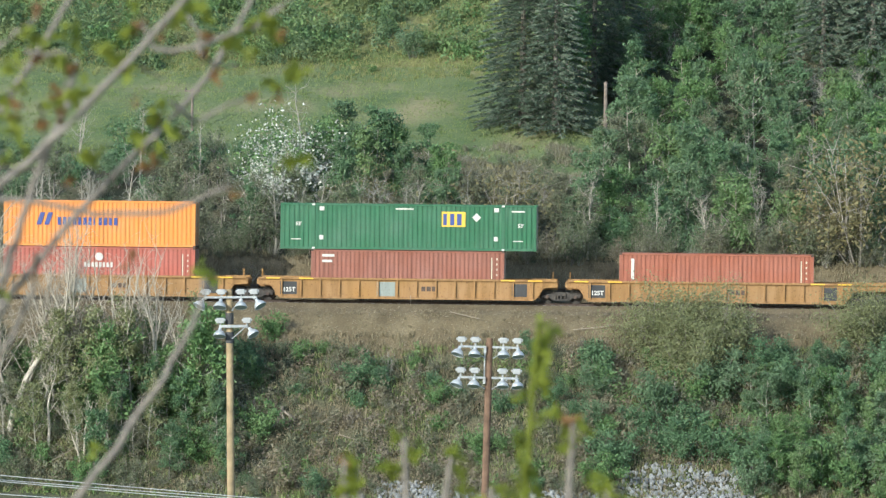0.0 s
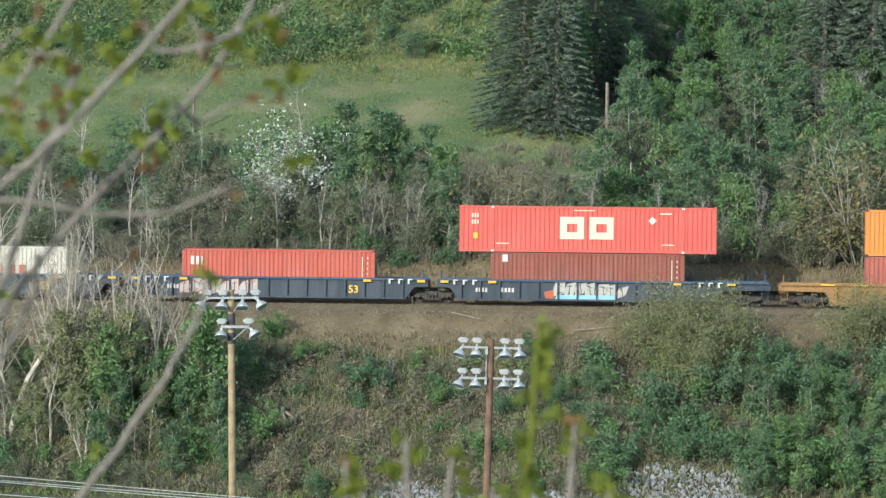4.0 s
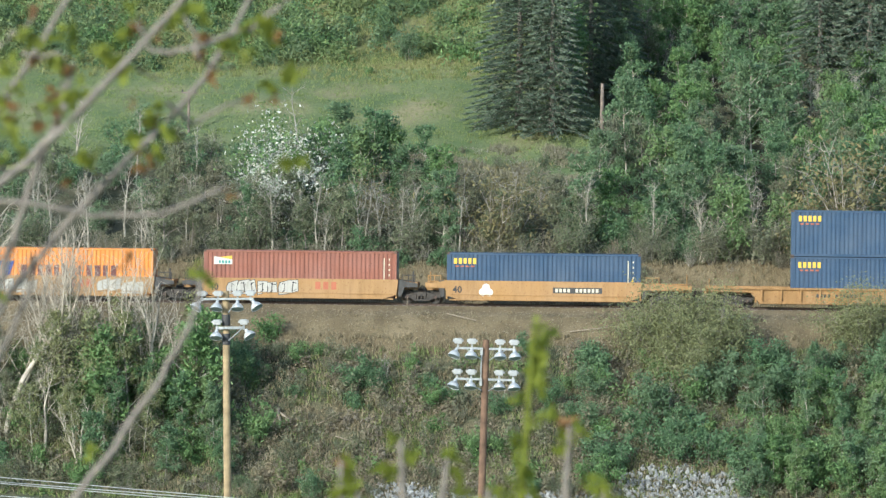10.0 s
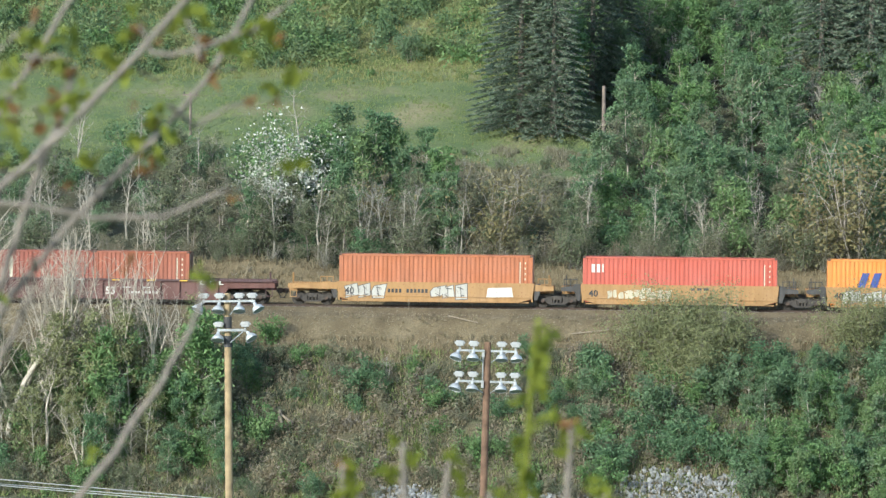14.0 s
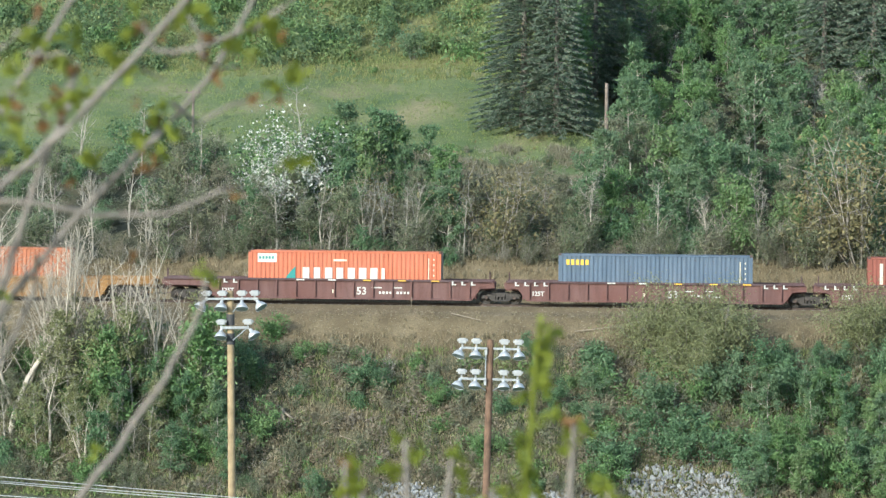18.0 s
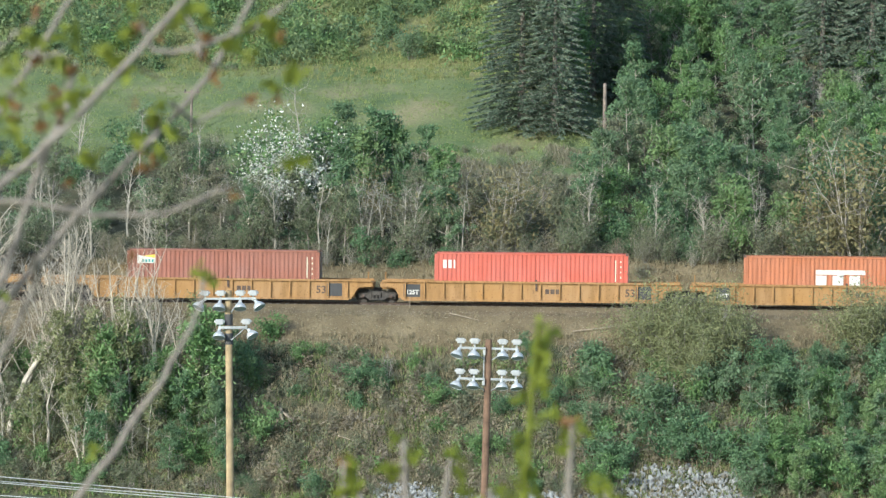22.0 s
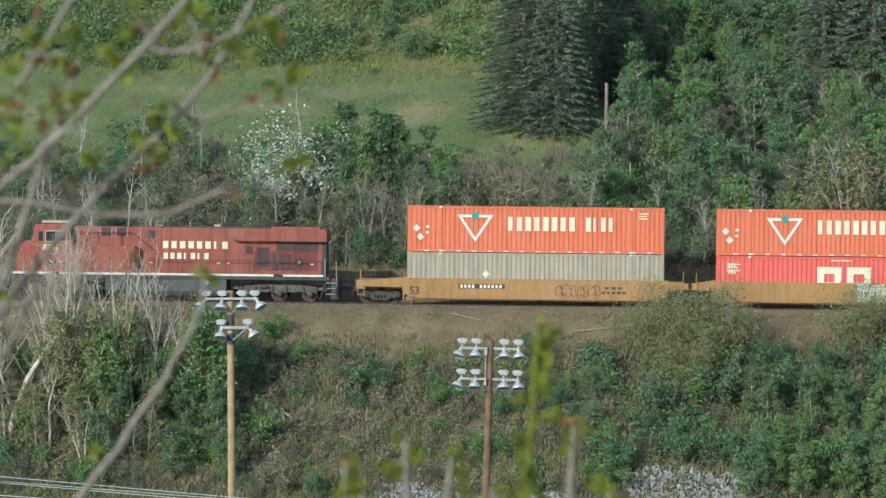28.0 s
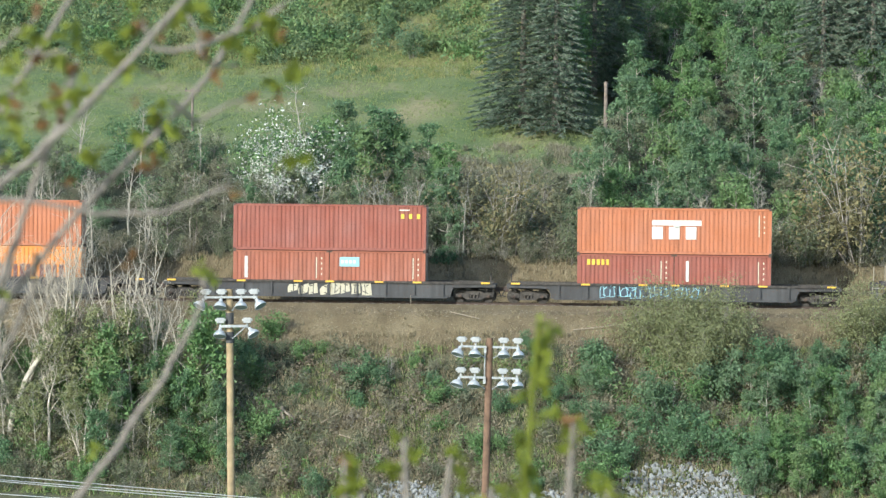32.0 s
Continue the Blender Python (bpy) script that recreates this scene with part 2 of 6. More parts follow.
def build_ground():
    qs = sorted({*np.linspace(-2400, -420, 6), *np.linspace(-400, -60, 18), *np.linspace(-50, -26, 7), *np.linspace(-24, 24, 81),
                 *np.linspace(25.5, 100, 50), *np.linspace(110, 400, 20), *np.linspace(500, 2500, 8)})
    ss = sorted({*np.linspace(-2000, -400, 5), *np.linspace(-300, -70, 12), *np.linspace(-60, 60, 121), *np.linspace(70, 300, 12), *np.linspace(400, 2000, 5)})
    verts = []
    for q in qs:
        for s in ss:
            x, y = at_track(s, q)
            verts.append((x, y, ground_z(x, y)))
    w = len(ss)
    faces = [(j * w + i, j * w + i + 1, (j + 1) * w + i + 1, (j + 1) * w + i) for j in range(len(qs) - 1) for i in range(w - 1)]
    me = mesh_of("ground", verts, faces, True)
    for m in (GRAVEL, BANK, MEADOW, HILL, WOODS, VALLEY):
        me.materials.append(m)
    for p in me.polygons:
        x, y, _ = p.center
        n = noise.noise((x * 0.2, y * 0.2, 5)) * 2.2 + noise.noise((x * 0.9, y * 0.9, 9))
        q = across(x, y)
        if -7.2 + n * 0.7 < q < 7.9 + n * 0.3:
            k = 0
        elif -24 < q < 0:
            k = 1
        elif q < 0:
            k = 5
        elif q < 31 + n or (x > 12 + n and q < 90):
            k = 4
        elif q < 57 + n * 1.5:
            k = 2
        else:
            k = 3
        p.material_index = k
    return tagged(new("ground", me), "wooded hillside with meadow, track ledge and brushy bank", "ground", "", "structure")


build_ground()


def build_track():
    half = 190.0
    track = tagged(new("railway_track"), "single railway track on dark ballast along the hillside", "track", "", "structure")
    track.matrix_world = pose(0, 0, 0, 0, 0, -3)
    bm = bmesh.new()
    prof = [(-3.0, -0.42), (-1.9, -0.12), (1.9, -0.12), (3.0, -0.42)]
    a = [[bm.verts.new((x, q, z)) for q, z in prof] for x in np.linspace(-half, half, 96)]
    for r, t in zip(a, a[1:]):
        for i in range(3):
            bm.faces.new((r[i], t[i], t[i + 1], r[i + 1]))
    part("ballast_bed", bm, GRAVEL, track)
    for q in (-0.755, 0.755):
        part("rail", boxes((-half, half, q - 0.035, q + 0.035, -0.04, 0.0), (-half, half, q - 0.012, q + 0.012, -0.14, -0.04), (-half, half, q - 0.07, q + 0.07, -0.165, -0.14)), RUST, track, "rusty steel rail")
    tie = boxes((-0.11, 0.11, -1.3, 1.3, -0.3, -0.11))
    first = part("sleeper", tie, BARK_GREY, track)
    for i in range(1, 240):
        ob = new("sleeper", first.data)
        ob.parent = track
        ob.location = ((-1) ** i * (i // 2 + i % 2) * 0.54, random.uniform(-0.04, 0.04), 0)


build_track()

# ---- the train ----
TRAIN = []   # (thing, metres along the track at the clip's start)
SPIN = []    # (wheelset, place on its bogie, radius)


def letters_mesh(text, height):
    """Figures in Blender's own font as a mesh, in the x-z plane."""
    curve = bpy.data.curves.new("figures", "FONT")
    curve.body, curve.size, curve.extrude, curve.resolution_u, curve.offset, curve.shear = text, height * 1.4, 0.004, 2, 0.012, 0.25 if len(text) == 4 and text.isdigit() else 0.0
    ob = new("figures", curve)
    me = bpy.data.meshes.new_from_object(ob.evaluated_get(bpy.context.evaluated_depsgraph_get()))
    bpy.data.objects.remove(ob)
    me.transform(Matrix.Rotation(radians(90), 4, "X"))
    return me


FIGURES = {text: letters_mesh(text, h) for text, h in (("53", 0.47), ("40", 0.42), ("125T", 0.27), ("8746", 0.37), ("53'", 0.22))}


def figures(parent, text, x, y, z, mat, name="number"):
    me = FIGURES[text].copy()
    me.materials.clear()
    ob = part(name, me, mat, parent)
    ob.location = (x, y, z)
    return ob


def marks(parent, name, x, z, w, h, pattern, mat, y=-1.212, label=""):
    """Plain blocks that stand for a word: b, e, n, u, l bars of several widths, o a frame where it is large, . a space."""
    step = w / len(pattern)
    if h >= 0.34 and len(pattern) > 1:
        for i, k in enumerate(pattern):
            if k != ".":
                marks(parent, "letter_block", x + i * step, z, step, h, k, mat, y)
        return
    bm = bmesh.new()
    for i, k in enumerate(pattern):
        if k == ".":
            continue
        g = step * {"b": 0.78, "e": 0.6, "n": 0.68, "u": 0.55, "l": 0.3, "o": 0.82}[k] * (0.82 if h < 1.1 and len(name) > 8 else 1)
        x0, s = x + i * step, min(g, h) * 0.31
        if k == "o" and h > 1.1:
            for r in ((x0, x0 + s, z, z + h), (x0 + g - s, x0 + g, z, z + h), (x0 + s, x0 + g - s, z + h - s, z + h), (x0 + s, x0 + g - s, z, z + s)):
                box(bm, r[0], r[1], y - 0.006, y, r[2], r[3])
        elif name == "letter_block" and h < 1.1:
            box(bm, x0, x0 + step * {"b": 0.64, "e": 0.52, "n": 0.6, "u": 0.56, "l": 0.28, "o": 0.66}[k], y - 0.006, y, z, z + h)
        else:
            box(bm, x0, x0 + g, y - 0.006, y, z, z + h)
    return part(name, bm, mat, parent, label)


def patch(parent, name, outline, mat, y=-1.212, label=""):
    return part(name, prism(outline, y - 0.006, y), mat, parent, label)


def graffiti(parent, x, z, w, h, fill, edge, seed, y):
    """Sprayed lettering that cannot be read: jagged strokes on a shadow."""
    r = random.Random(seed)
    n = max(3, int(w / 0.62))
    for i in range(n):
        under, over, line = bmesh.new(), bmesh.new(), bmesh.new()
        x0, x1 = x + w * i / n, x + w * (i + r.uniform(0.84, 0.98)) / n
        lean = r.uniform(-0.15, 0.25)
        t, b = z + h * r.uniform(0.75, 1.0), z + h * r.uniform(0.0, 0.18)
        o = [(x0 + lean * 0.3, b), (x1, b + h * r.uniform(0, 0.2)), (x1 + lean * 0.4, (b + t) / 2 - h * r.uniform(0, 0.12)), (x1 + lean, t), (x0 + lean, t - h * r.uniform(0, 0.2)), (x0, (b + t) / 2)]
        c = Vector((sum(p[0] for p in o) / 6, sum(p[1] for p in o) / 6))
        prism([(c[0] + (p[0] - c[0]) * 1.14, c[1] + (p[1] - c[1]) * 1.1) for p in o], y - 0.003 - 0.0003 * i, y, under)
        prism(o, y - 0.009, y - 0.0065, over)
        for k in range(3):
            m = Vector((c[0] + (x1 - x0) * r.uniform(-0.15, 0.15), c[1] + h * (0.22 * k - 0.22)))
            d = Vector((r.uniform(0.12, 0.3) * (x1 - x0), r.uniform(-0.12, 0.12) * h)) if k != 1 else Vector((r.uniform(-0.05, 0.05), 0.3 * h))
            e = Vector((-d.y, d.x)).normalized() * r.uniform(0.018, 0.035)
            prism([tuple(m - d - e), tuple(m + d - e), tuple(m + d + e), tuple(m - d + e)], y - 0.012, y - 0.0095, line)
        g = part("graffiti", over, fill, parent, "sprayed graffiti in block strokes")
        part("graffiti_shadow", under, edge, g)
        part("graffiti_line", line, edge, g)


CORRUGATED = {}


def corrugated(length, height, period, depth):
    """A pressed steel sheet in the x-z plane, its troughs upright, facing -y."""
    key = (length, height, period)
    if key not in CORRUGATED:
        n = int(round(length / period))
        p, xs = length / n, []
        for i in range(n):
            xs += [(i * p, 0), (i * p + p * 0.38, 0), (i * p + p * 0.5, depth), (i * p + p * 0.86, depth)]
        xs.append((length, 0))
        verts = [(x, y, 0) for x, y in xs] + [(x, y, height) for x, y in xs]
        k = len(xs)
        CORRUGATED[key] = mesh_of("corrugated_sheet", verts, [(i, i + 1, k + i + 1, k + i) for i in range(k - 1)])
    me = CORRUGATED[key].copy()
    return me


def container(s, z, length, height, paint_mat, label, bars=True):
    """A shipping container: corrugated walls, rails, posts, castings, doors."""
    c = new("shipping_container")
    tagged(c, label, "shipping container", "containers on the train")
    c.matrix_world = pose(*at_track(s), z, 0, 0, -3)
    L, W, H = length / 2, 1.219, height
    wall = (length - 0.3, H - 0.3, 0.279 if length < 14 else 0.3, 0.036)
    for side, turn in ((-1, 0), (1, 180)):
        ob = part("side_wall", corrugated(*wall), paint_mat, c)
        ob.matrix_local = pose(-(L - 0.15) * (1 if side < 0 else -1), side * (W - 0.03), 0.17, 0, 0, turn)
        part("top_rail", boxes((-L + 0.15, L - 0.15, side * W - 0.03 - side * 0.03, side * W + 0.03 - side * 0.03, H - 0.13, H - 0.02)), paint_mat, c)
        part("bottom_rail", boxes((-L + 0.15, L - 0.15, side * W - 0.03 - side * 0.03, side * W + 0.03 - side * 0.03, 0.02, 0.17)), paint_mat, c)
        for e in (-1, 1):
            part("corner_post", boxes((e * (L - 0.08) - 0.07, e * (L - 0.08) + 0.07, side * (W - 0.08) - 0.07, side * (W - 0.08) + 0.07, 0.118, H - 0.118)), paint_mat, c)
            for zz in (0, H - 0.118):
                part("corner_casting", boxes((e * (L - 0.089) - 0.089, e * (L - 0.089) + 0.089, side * (W - 0.081) - 0.081, side * (W - 0.081) + 0.081, zz, zz + 0.118)), RUST if length < 14 else paint_mat, c)
    if length > 14:
        for e in (-1, 1):
            for side in (-1, 1):
                part("lifting_post", boxes((e * 5.98 - 0.09, e * 5.98 + 0.09, side * (W - 0.025) - 0.02, side * (W - 0.025) + 0.02, 0.02, H - 0.02)), paint_mat, c)
                for zz in (0.02, H - 0.14):
                    part("lifting_casting", boxes((e * 5.98 - 0.09, e * 5.98 + 0.09, side * (W - 0.018) - 0.02, side * (W - 0.018) + 0.02, zz, zz + 0.12)), WHITE, c)
    part("roof", boxes((-L + 0.1, L - 0.1, -W + 0.1, W - 0.1, H - 0.07, H - 0.035)), paint_mat, c)
    part("floor", boxes((-L + 0.1, L - 0.1, -W + 0.1, W - 0.1, 0.05, 0.12)), RUST, c)
    part("front_wall", boxes((-L + 0.02, -L + 0.06, -W + 0.15, W - 0.15, 0.1, H - 0.1)), paint_mat, c)
    for side in (-1, 1):
        d = part("door", boxes((L - 0.06, L - 0.02, side * 0.54 - 0.53, side * 0.54 + 0.53, 0.1, H - 0.1)), paint_mat, c)
        part("lock_rod", rods([((L, side * 0.3, 0.1), (L, side * 0.3, H - 0.1)), ((L, side * 0.8, 0.1), (L, side * 0.8, H - 0.1))], 0.02, 5), STEEL, d)
    if bars and length < 14:
        marks(c, "code_marking", L - 0.82, H - 1.75, 0.075, 1.35, "b", CREAM if bars is True else bars)
        for k in range(4):
            marks(c, "code_marking", L - 0.5, H - 0.55 - k * 0.33, 0.11, 0.12, "b", CREAM if bars is True else bars)
    TRAIN.append((c, s))
    return c


# bogie of two wheelsets: cast side frames, bolster, springs
def wheelset_mesh(r):
    """Axle and two flanged wheels, turned as one piece."""
    half = [(0.075, 0), (0.075, 0.66), (r + 0.025, 0.67), (r + 0.025, 0.695), (r, 0.7), (r * 0.99, 0.82), (r * 0.84, 0.825), (r * 0.8, 0.79), (r * 0.34, 0.8), (r * 0.3, 0.85), (0.09, 0.86), (0.08, 1.0), (0.0, 1.0)]
    line = [(p, -y) for p, y in half[::-1]] + half[1:]
    k, n = 20, len(line)
    verts = [(p * math.cos(6.28318 * i / k), y, p * math.sin(6.28318 * i / k)) for i in range(k) for p, y in line]
    faces = [(i * n + j, i * n + j + 1, (i + 1) % k * n + j + 1, (i + 1) % k * n + j) for i in range(k) for j in range(n - 1)]
    me = mesh_of("wheelset", verts, faces)
    me.materials.append(IRON)
    return me


WHEELSET, LOCO_WHEELSET = wheelset_mesh(0.42), wheelset_mesh(0.53)


def side_frame_mesh():
    """A cast truck side frame with its spring window."""
    bm = bmesh.new()
    prism([(-1.2, 0.36), (-0.72, 0.36), (-0.45, 0.2), (-0.34, 0.2), (-0.34, 0.74), (-0.45, 0.74), (-0.62, 0.62), (-1.2, 0.56)], -0.09, 0.09, bm)
    prism([(1.2, 0.36), (1.2, 0.56), (0.62, 0.62), (0.45, 0.74), (0.34, 0.74), (0.34, 0.2), (0.45, 0.2), (0.72, 0.36)], -0.09, 0.09, bm)
    box(bm, -0.34, 0.34, -0.09, 0.09, 0.2, 0.3)
    box(bm, -0.34, 0.34, -0.09, 0.09, 0.66, 0.74)
    for x in (-0.22, 0, 0.22):
        rod(bm, (x, 0, 0.3), (x, 0, 0.56), 0.075, None, 8)
    me = bpy.data.meshes.new("side_frame")
    bm.to_mesh(me)
    bm.free()
    me.materials.append(IRON)
    return me


SIDE_FRAME = side_frame_mesh()
BOLSTER = bpy.data.meshes.new("bolster")
_b = boxes((-0.3, 0.3, -1.1, 1.1, 0.5, 0.72), (-0.25, 0.25, -0.4, 0.4, 0.72, 0.95))
_b.to_mesh(BOLSTER)
_b.free()
BOLSTER.materials.append(IRON)
BEARING = bpy.data.meshes.new("bearing_cap")
_b = rod(bmesh.new(), (0, -0.16, 0), (0, 0.05, 0), 0.11, None, 10)
_b.to_mesh(BEARING)
_b.free()
BEARING.materials.append(RUST)


def bogie(car, x):
    b = part("bogie", BOLSTER, IRON, car, "two-axle cast steel bogie")
    b.location = (x, 0, 0)
    for side in (-1, 1):
        f = part("side_frame", SIDE_FRAME, IRON, b)
        f.location = (0, side * 1.0, 0)
        for e in (-1, 1):
            w = part("bearing_cap", BEARING, RUST, b)
            w.location, w.rotation_euler = (e * 0.89, side * 1.07, 0.43), (0, 0, 0 if side < 0 else radians(180))
    for e in (-1, 1):
        w = part("wheelset", WHEELSET, IRON, b)
        w.location = (e * 0.89, 0, 0.42)
        SPIN.append((w, e * 0.89, 0.42))


RIB = {}


def well_car(s, style, wells, left, right, label, body, band=None, top=1.5, bottom=0.25, tread=YELLOW):
    """A well car or one unit of an articulated set. wells: half the well's length. left, right: (metres to the bogie, metres to the end or 0 at a shared bogie, whether the bogie is this unit's)."""
    car = new("well_car")
    tagged(car, label, "freight wagon", "wagons of the train")
    car.matrix_world = pose(*at_track(s), 0, 0, 0, -3)
    band = band or body
    ends = []
    for sign, (bd, ed, own) in ((-1, left), (1, right)):
        tip = ed if ed else bd - 0.25
        ends.append((sign, bd, ed, tip, own))
    xl, xr = -ends[0][3], ends[1][3]
    y = 1.46
    for side in (-1, 1):
        yo = side * y
        if style == "ribbed":
            out = [(-wells + 0.2, bottom), (wells - 0.2, bottom), (wells + 0.02, bottom + 0.3), (wells + 0.3, 0.98), (xr, 1.04), (xr, top - 0.12), (xl, top - 0.12), (xl, 1.04), (-wells - 0.3, 0.98), (-wells - 0.02, bottom + 0.3)]
            plate = part("side_plate", prism(out, yo - 0.02, yo + 0.02), body, car)
            part("top_chord", boxes((xl + 0.1, xr - 0.1, yo - 0.15, yo + 0.15, top - 0.12, top)), band, car)
            part("bottom_sill", boxes((-wells + 0.3, wells - 0.3, yo - 0.13, yo + 0.13, bottom - 0.06, bottom + 0.05)), body, car)
            n = int(round((2 * wells - 0.8) / 1.22))
            for i in range(n + 1):
                key = (round(top, 2), round(bottom, 2), body.name)
                if key not in RIB:
                    me = bpy.data.meshes.new("rib")
                    bm = boxes((-0.04, 0.04, -0.07, 0.07, bottom + 0.05, top - 0.12))
                    bm.to_mesh(me)
                    bm.free()
                    me.materials.append(body)
                    RIB[key] = me
                ob = part("rib", RIB[key], body, car)
                ob.location = (-wells + 0.4 + (2 * wells - 0.8) * i / n, yo + side * 0.07, 0)
        elif style == "smooth":
            out = [(-wells + 0.7, bottom), (wells - 0.7, bottom), (wells, bottom + 0.22), (wells + 0.1, top - 0.2), (wells + 0.1, top), (-wells - 0.1, top), (-wells - 0.1, top - 0.2), (-wells, bottom + 0.22)]
            part("side_plate", prism(out, yo - 0.05, yo + 0.05), body, car)
            part("bottom_sill", boxes((-wells + 0.8, wells - 0.8, yo - 0.08, yo + 0.08, bottom - 0.05, bottom + 0.06)), body, car)
            for sign, bd, ed, tip, own in ends:
                part("end_sill", prism([(sign * (wells + 0.1), 1.02), (sign * tip, 1.06), (sign * tip, top - 0.22), (sign * (wells + 0.1), top - 0.05)][::sign], yo * 0.93 - 0.04, yo * 0.93 + 0.04), band, car)
        else:  # low sided
            out = [(-wells + 0.1, bottom), (wells - 0.1, bottom), (wells + 0.15, 0.95), (xr, 1.0), (xr, top - 0.14), (xl, top - 0.14), (xl, 1.0), (-wells - 0.15, 0.95)]
            part("side_plate", prism(out, yo - 0.02, yo + 0.02), body, car)
            part("top_chord", boxes((xl + 0.2, xr - 0.2, yo - 0.13, yo + 0.13, top - 0.14, top)), band, car)
            part("bottom_sill", boxes((-wells + 0.2, wells - 0.2, yo - 0.08, yo + 0.08, bottom - 0.05, bottom + 0.08)), body, car)
            for i in range(9):
                ob = part("rib", boxes((-0.05, 0.05, -0.06, 0.06, bottom + 0.08, top - 0.14)), body, car)
                ob.location = (-wells + 0.5 + (2 * wells - 1.0) * i / 8, yo + side * 0.06, 0)
    part("well_floor", boxes((-wells + 0.2, wells - 0.2, -1.38, 1.38, 0.26, 0.34)), body, car)
    for sign, bd, ed, tip, own in ends:
        a, b = sorted((sign * (wells - 0.1), sign * tip))
        part("end_platform", boxes((a, b, -1.3, 1.3, top - 0.32, top - 0.16), (a, b, -0.35, 0.35, 0.86, top - 0.32)), body, car)
        part("bulkhead", boxes((sign * (wells - 0.02) - 0.05, sign * (wells - 0.02) + 0.05, -1.38, 1.38, 0.34, top - 0.16)), body, car)
        part("tread_plate", boxes((a + 0.3, b - 0.3, -1.25, -0.75, top - 0.13, top - 0.07)), tread, car)
        if own:
            bogie(car, sign * bd)
        post = [((sign * (tip - 0.3), yy, top - 0.2), (sign * (tip - 0.3), yy, top + 0.5)) for yy in (-1.3, -0.7)] + [((sign * (tip - 0.3), -1.3, top + 0.5), (sign * (tip - 0.3), -0.7, top + 0.5))]
        part("grab_rail", rods(post, 0.028, 5), band, car)
        if ed:
            part("coupler", boxes((min(sign * tip, sign * (tip + 0.62)), max(sign * tip, sign * (tip + 0.62)), -0.13, 0.13, 0.74, 0.98), (sign * (tip + 0.62) - 0.13, sign * (tip + 0.62) + 0.13, -0.2, 0.2, 0.68, 1.02)), RUST, car)
            part("air_hose", rods([((sign * (tip + 0.1), -0.4, 0.9), (sign * (tip + 0.3), -0.4, 0.45)), ((sign * (tip + 0.3), -0.4, 0.45), (sign * (tip + 0.6), -0.35, 0.4))], 0.03, 5), BLACK, car)
            part("end_step", boxes((sign * (tip - 0.35) - 0.22, sign * (tip - 0.35) + 0.22, -1.5, -1.44, 0.5, 0.54), (sign * (tip - 0.35) - 0.22, sign * (tip - 0.35) - 0.18, -1.49, -1.45, 0.5, 1.1), (sign * (tip - 0.35) + 0.18, sign * (tip - 0.35) + 0.22, -1.49, -1.45, 0.5, 1.1)), band, car)
    TRAIN.append((car, s))
    return car


def brake_stand(car, x, z, mat):
    bm = rods([((x, -1.0, z), (x, -1.0, z + 0.75))], 0.03, 5)
    rod(bm, (x - 0.03, -1.0, z + 0.55), (x + 0.03, -1.0, z + 0.55), 0.27, 0.27, 14)
    part("brake_wheel", bm, IRON, car)
    part("crossover_rail", rods([((x - 0.5, -1.35, z - 0.2), (x - 0.5, -1.35, z + 0.5)), ((x + 0.5, -1.35, z - 0.2), (x + 0.5, -1.35, z + 0.75)), ((x + 0.5, -1.35, z + 0.75), (x + 0.5, 1.35, z + 0.75))], 0.028, 5), mat, car)


RUSSET = paint("russet_container", (0.332, 0.1, 0.051))
GREEN = paint("green_container", (0.025, 0.133, 0.056), 0.25)
BROWN = paint("brown_container", (0.279, 0.098, 0.06))
ORANGE = paint("orange_container", (0.72, 0.255, 0.04), 0.15)
ROSE = paint("rose_red_container", (0.422, 0.108, 0.071))
CP_RED = paint("bright_red_container", (0.654, 0.104, 0.078), 0.15)
CAI_RED = paint("red_container", (0.511, 0.102, 0.063), 0.25)
OFF_WHITE = paint("off_white_container", (0.63, 0.59, 0.49), 0.3)
BLUE = paint("blue_container", (0.026, 0.066, 0.132), 0.2)
SLATE = paint("slate_blue_container", (0.093, 0.136, 0.192), 0.3)
RUST_ORANGE = paint("rusty_orange_container", (0.441, 0.146, 0.058))
CORAL = paint("coral_container", (0.567, 0.155, 0.069), 0.25)
FLAME = paint("flame_orange_container", (0.619, 0.148, 0.064), 0.25)
GREIGE = paint("grey_container", (0.36, 0.315, 0.24), 0.35)
DEEP_RED = paint("deep_red_container", (0.278, 0.074, 0.045), 0.3)
DARK_STEEL = paint("dark_steel_paint", (0.05, 0.046, 0.042), 0.4, 0.6)
PALE_PANEL = paint("pale_grey_green_panel", (0.27, 0.3, 0.27), 0.5)
SPRAY = paint("faded_white_spray", (0.5, 0.48, 0.43), 0.45, 0.7)
SPRAY_CREAM = paint("faded_cream_spray", (0.52, 0.47, 0.34), 0.4, 0.7)
INK = paint("grey_black_spray", (0.1, 0.09, 0.085), 0.3, 0.7)
MAROON_TEXT = paint("dark_maroon_marking", (0.13, 0.035, 0.028), 0.1)
NAVY = paint("navy_marking", (0.03, 0.06, 0.25), 0.1)
YELLOW_MARK = paint("yellow_marking", (0.8, 0.5, 0.04), 0.1)
TEAL = paint("teal_marking", (0.02, 0.25, 0.22), 0.1)
SKY_BLUE = paint("light_blue_spray", (0.3, 0.55, 0.62), 0.1)
DARK_RED_MARK = paint("dark_red_marking", (0.35, 0.04, 0.03), 0.1)

LOW, HIGH, B40, B53 = 0.36, 3.27, 12.19, 16.15
FLOOR20, HIGH20 = 0.59, 3.19


def diamond(c, x, z, r, mat=WHITE):
    patch(c, "hazard_diamond", [(x - r, z), (x, z - r), (x + r, z), (x, z + r)], mat)


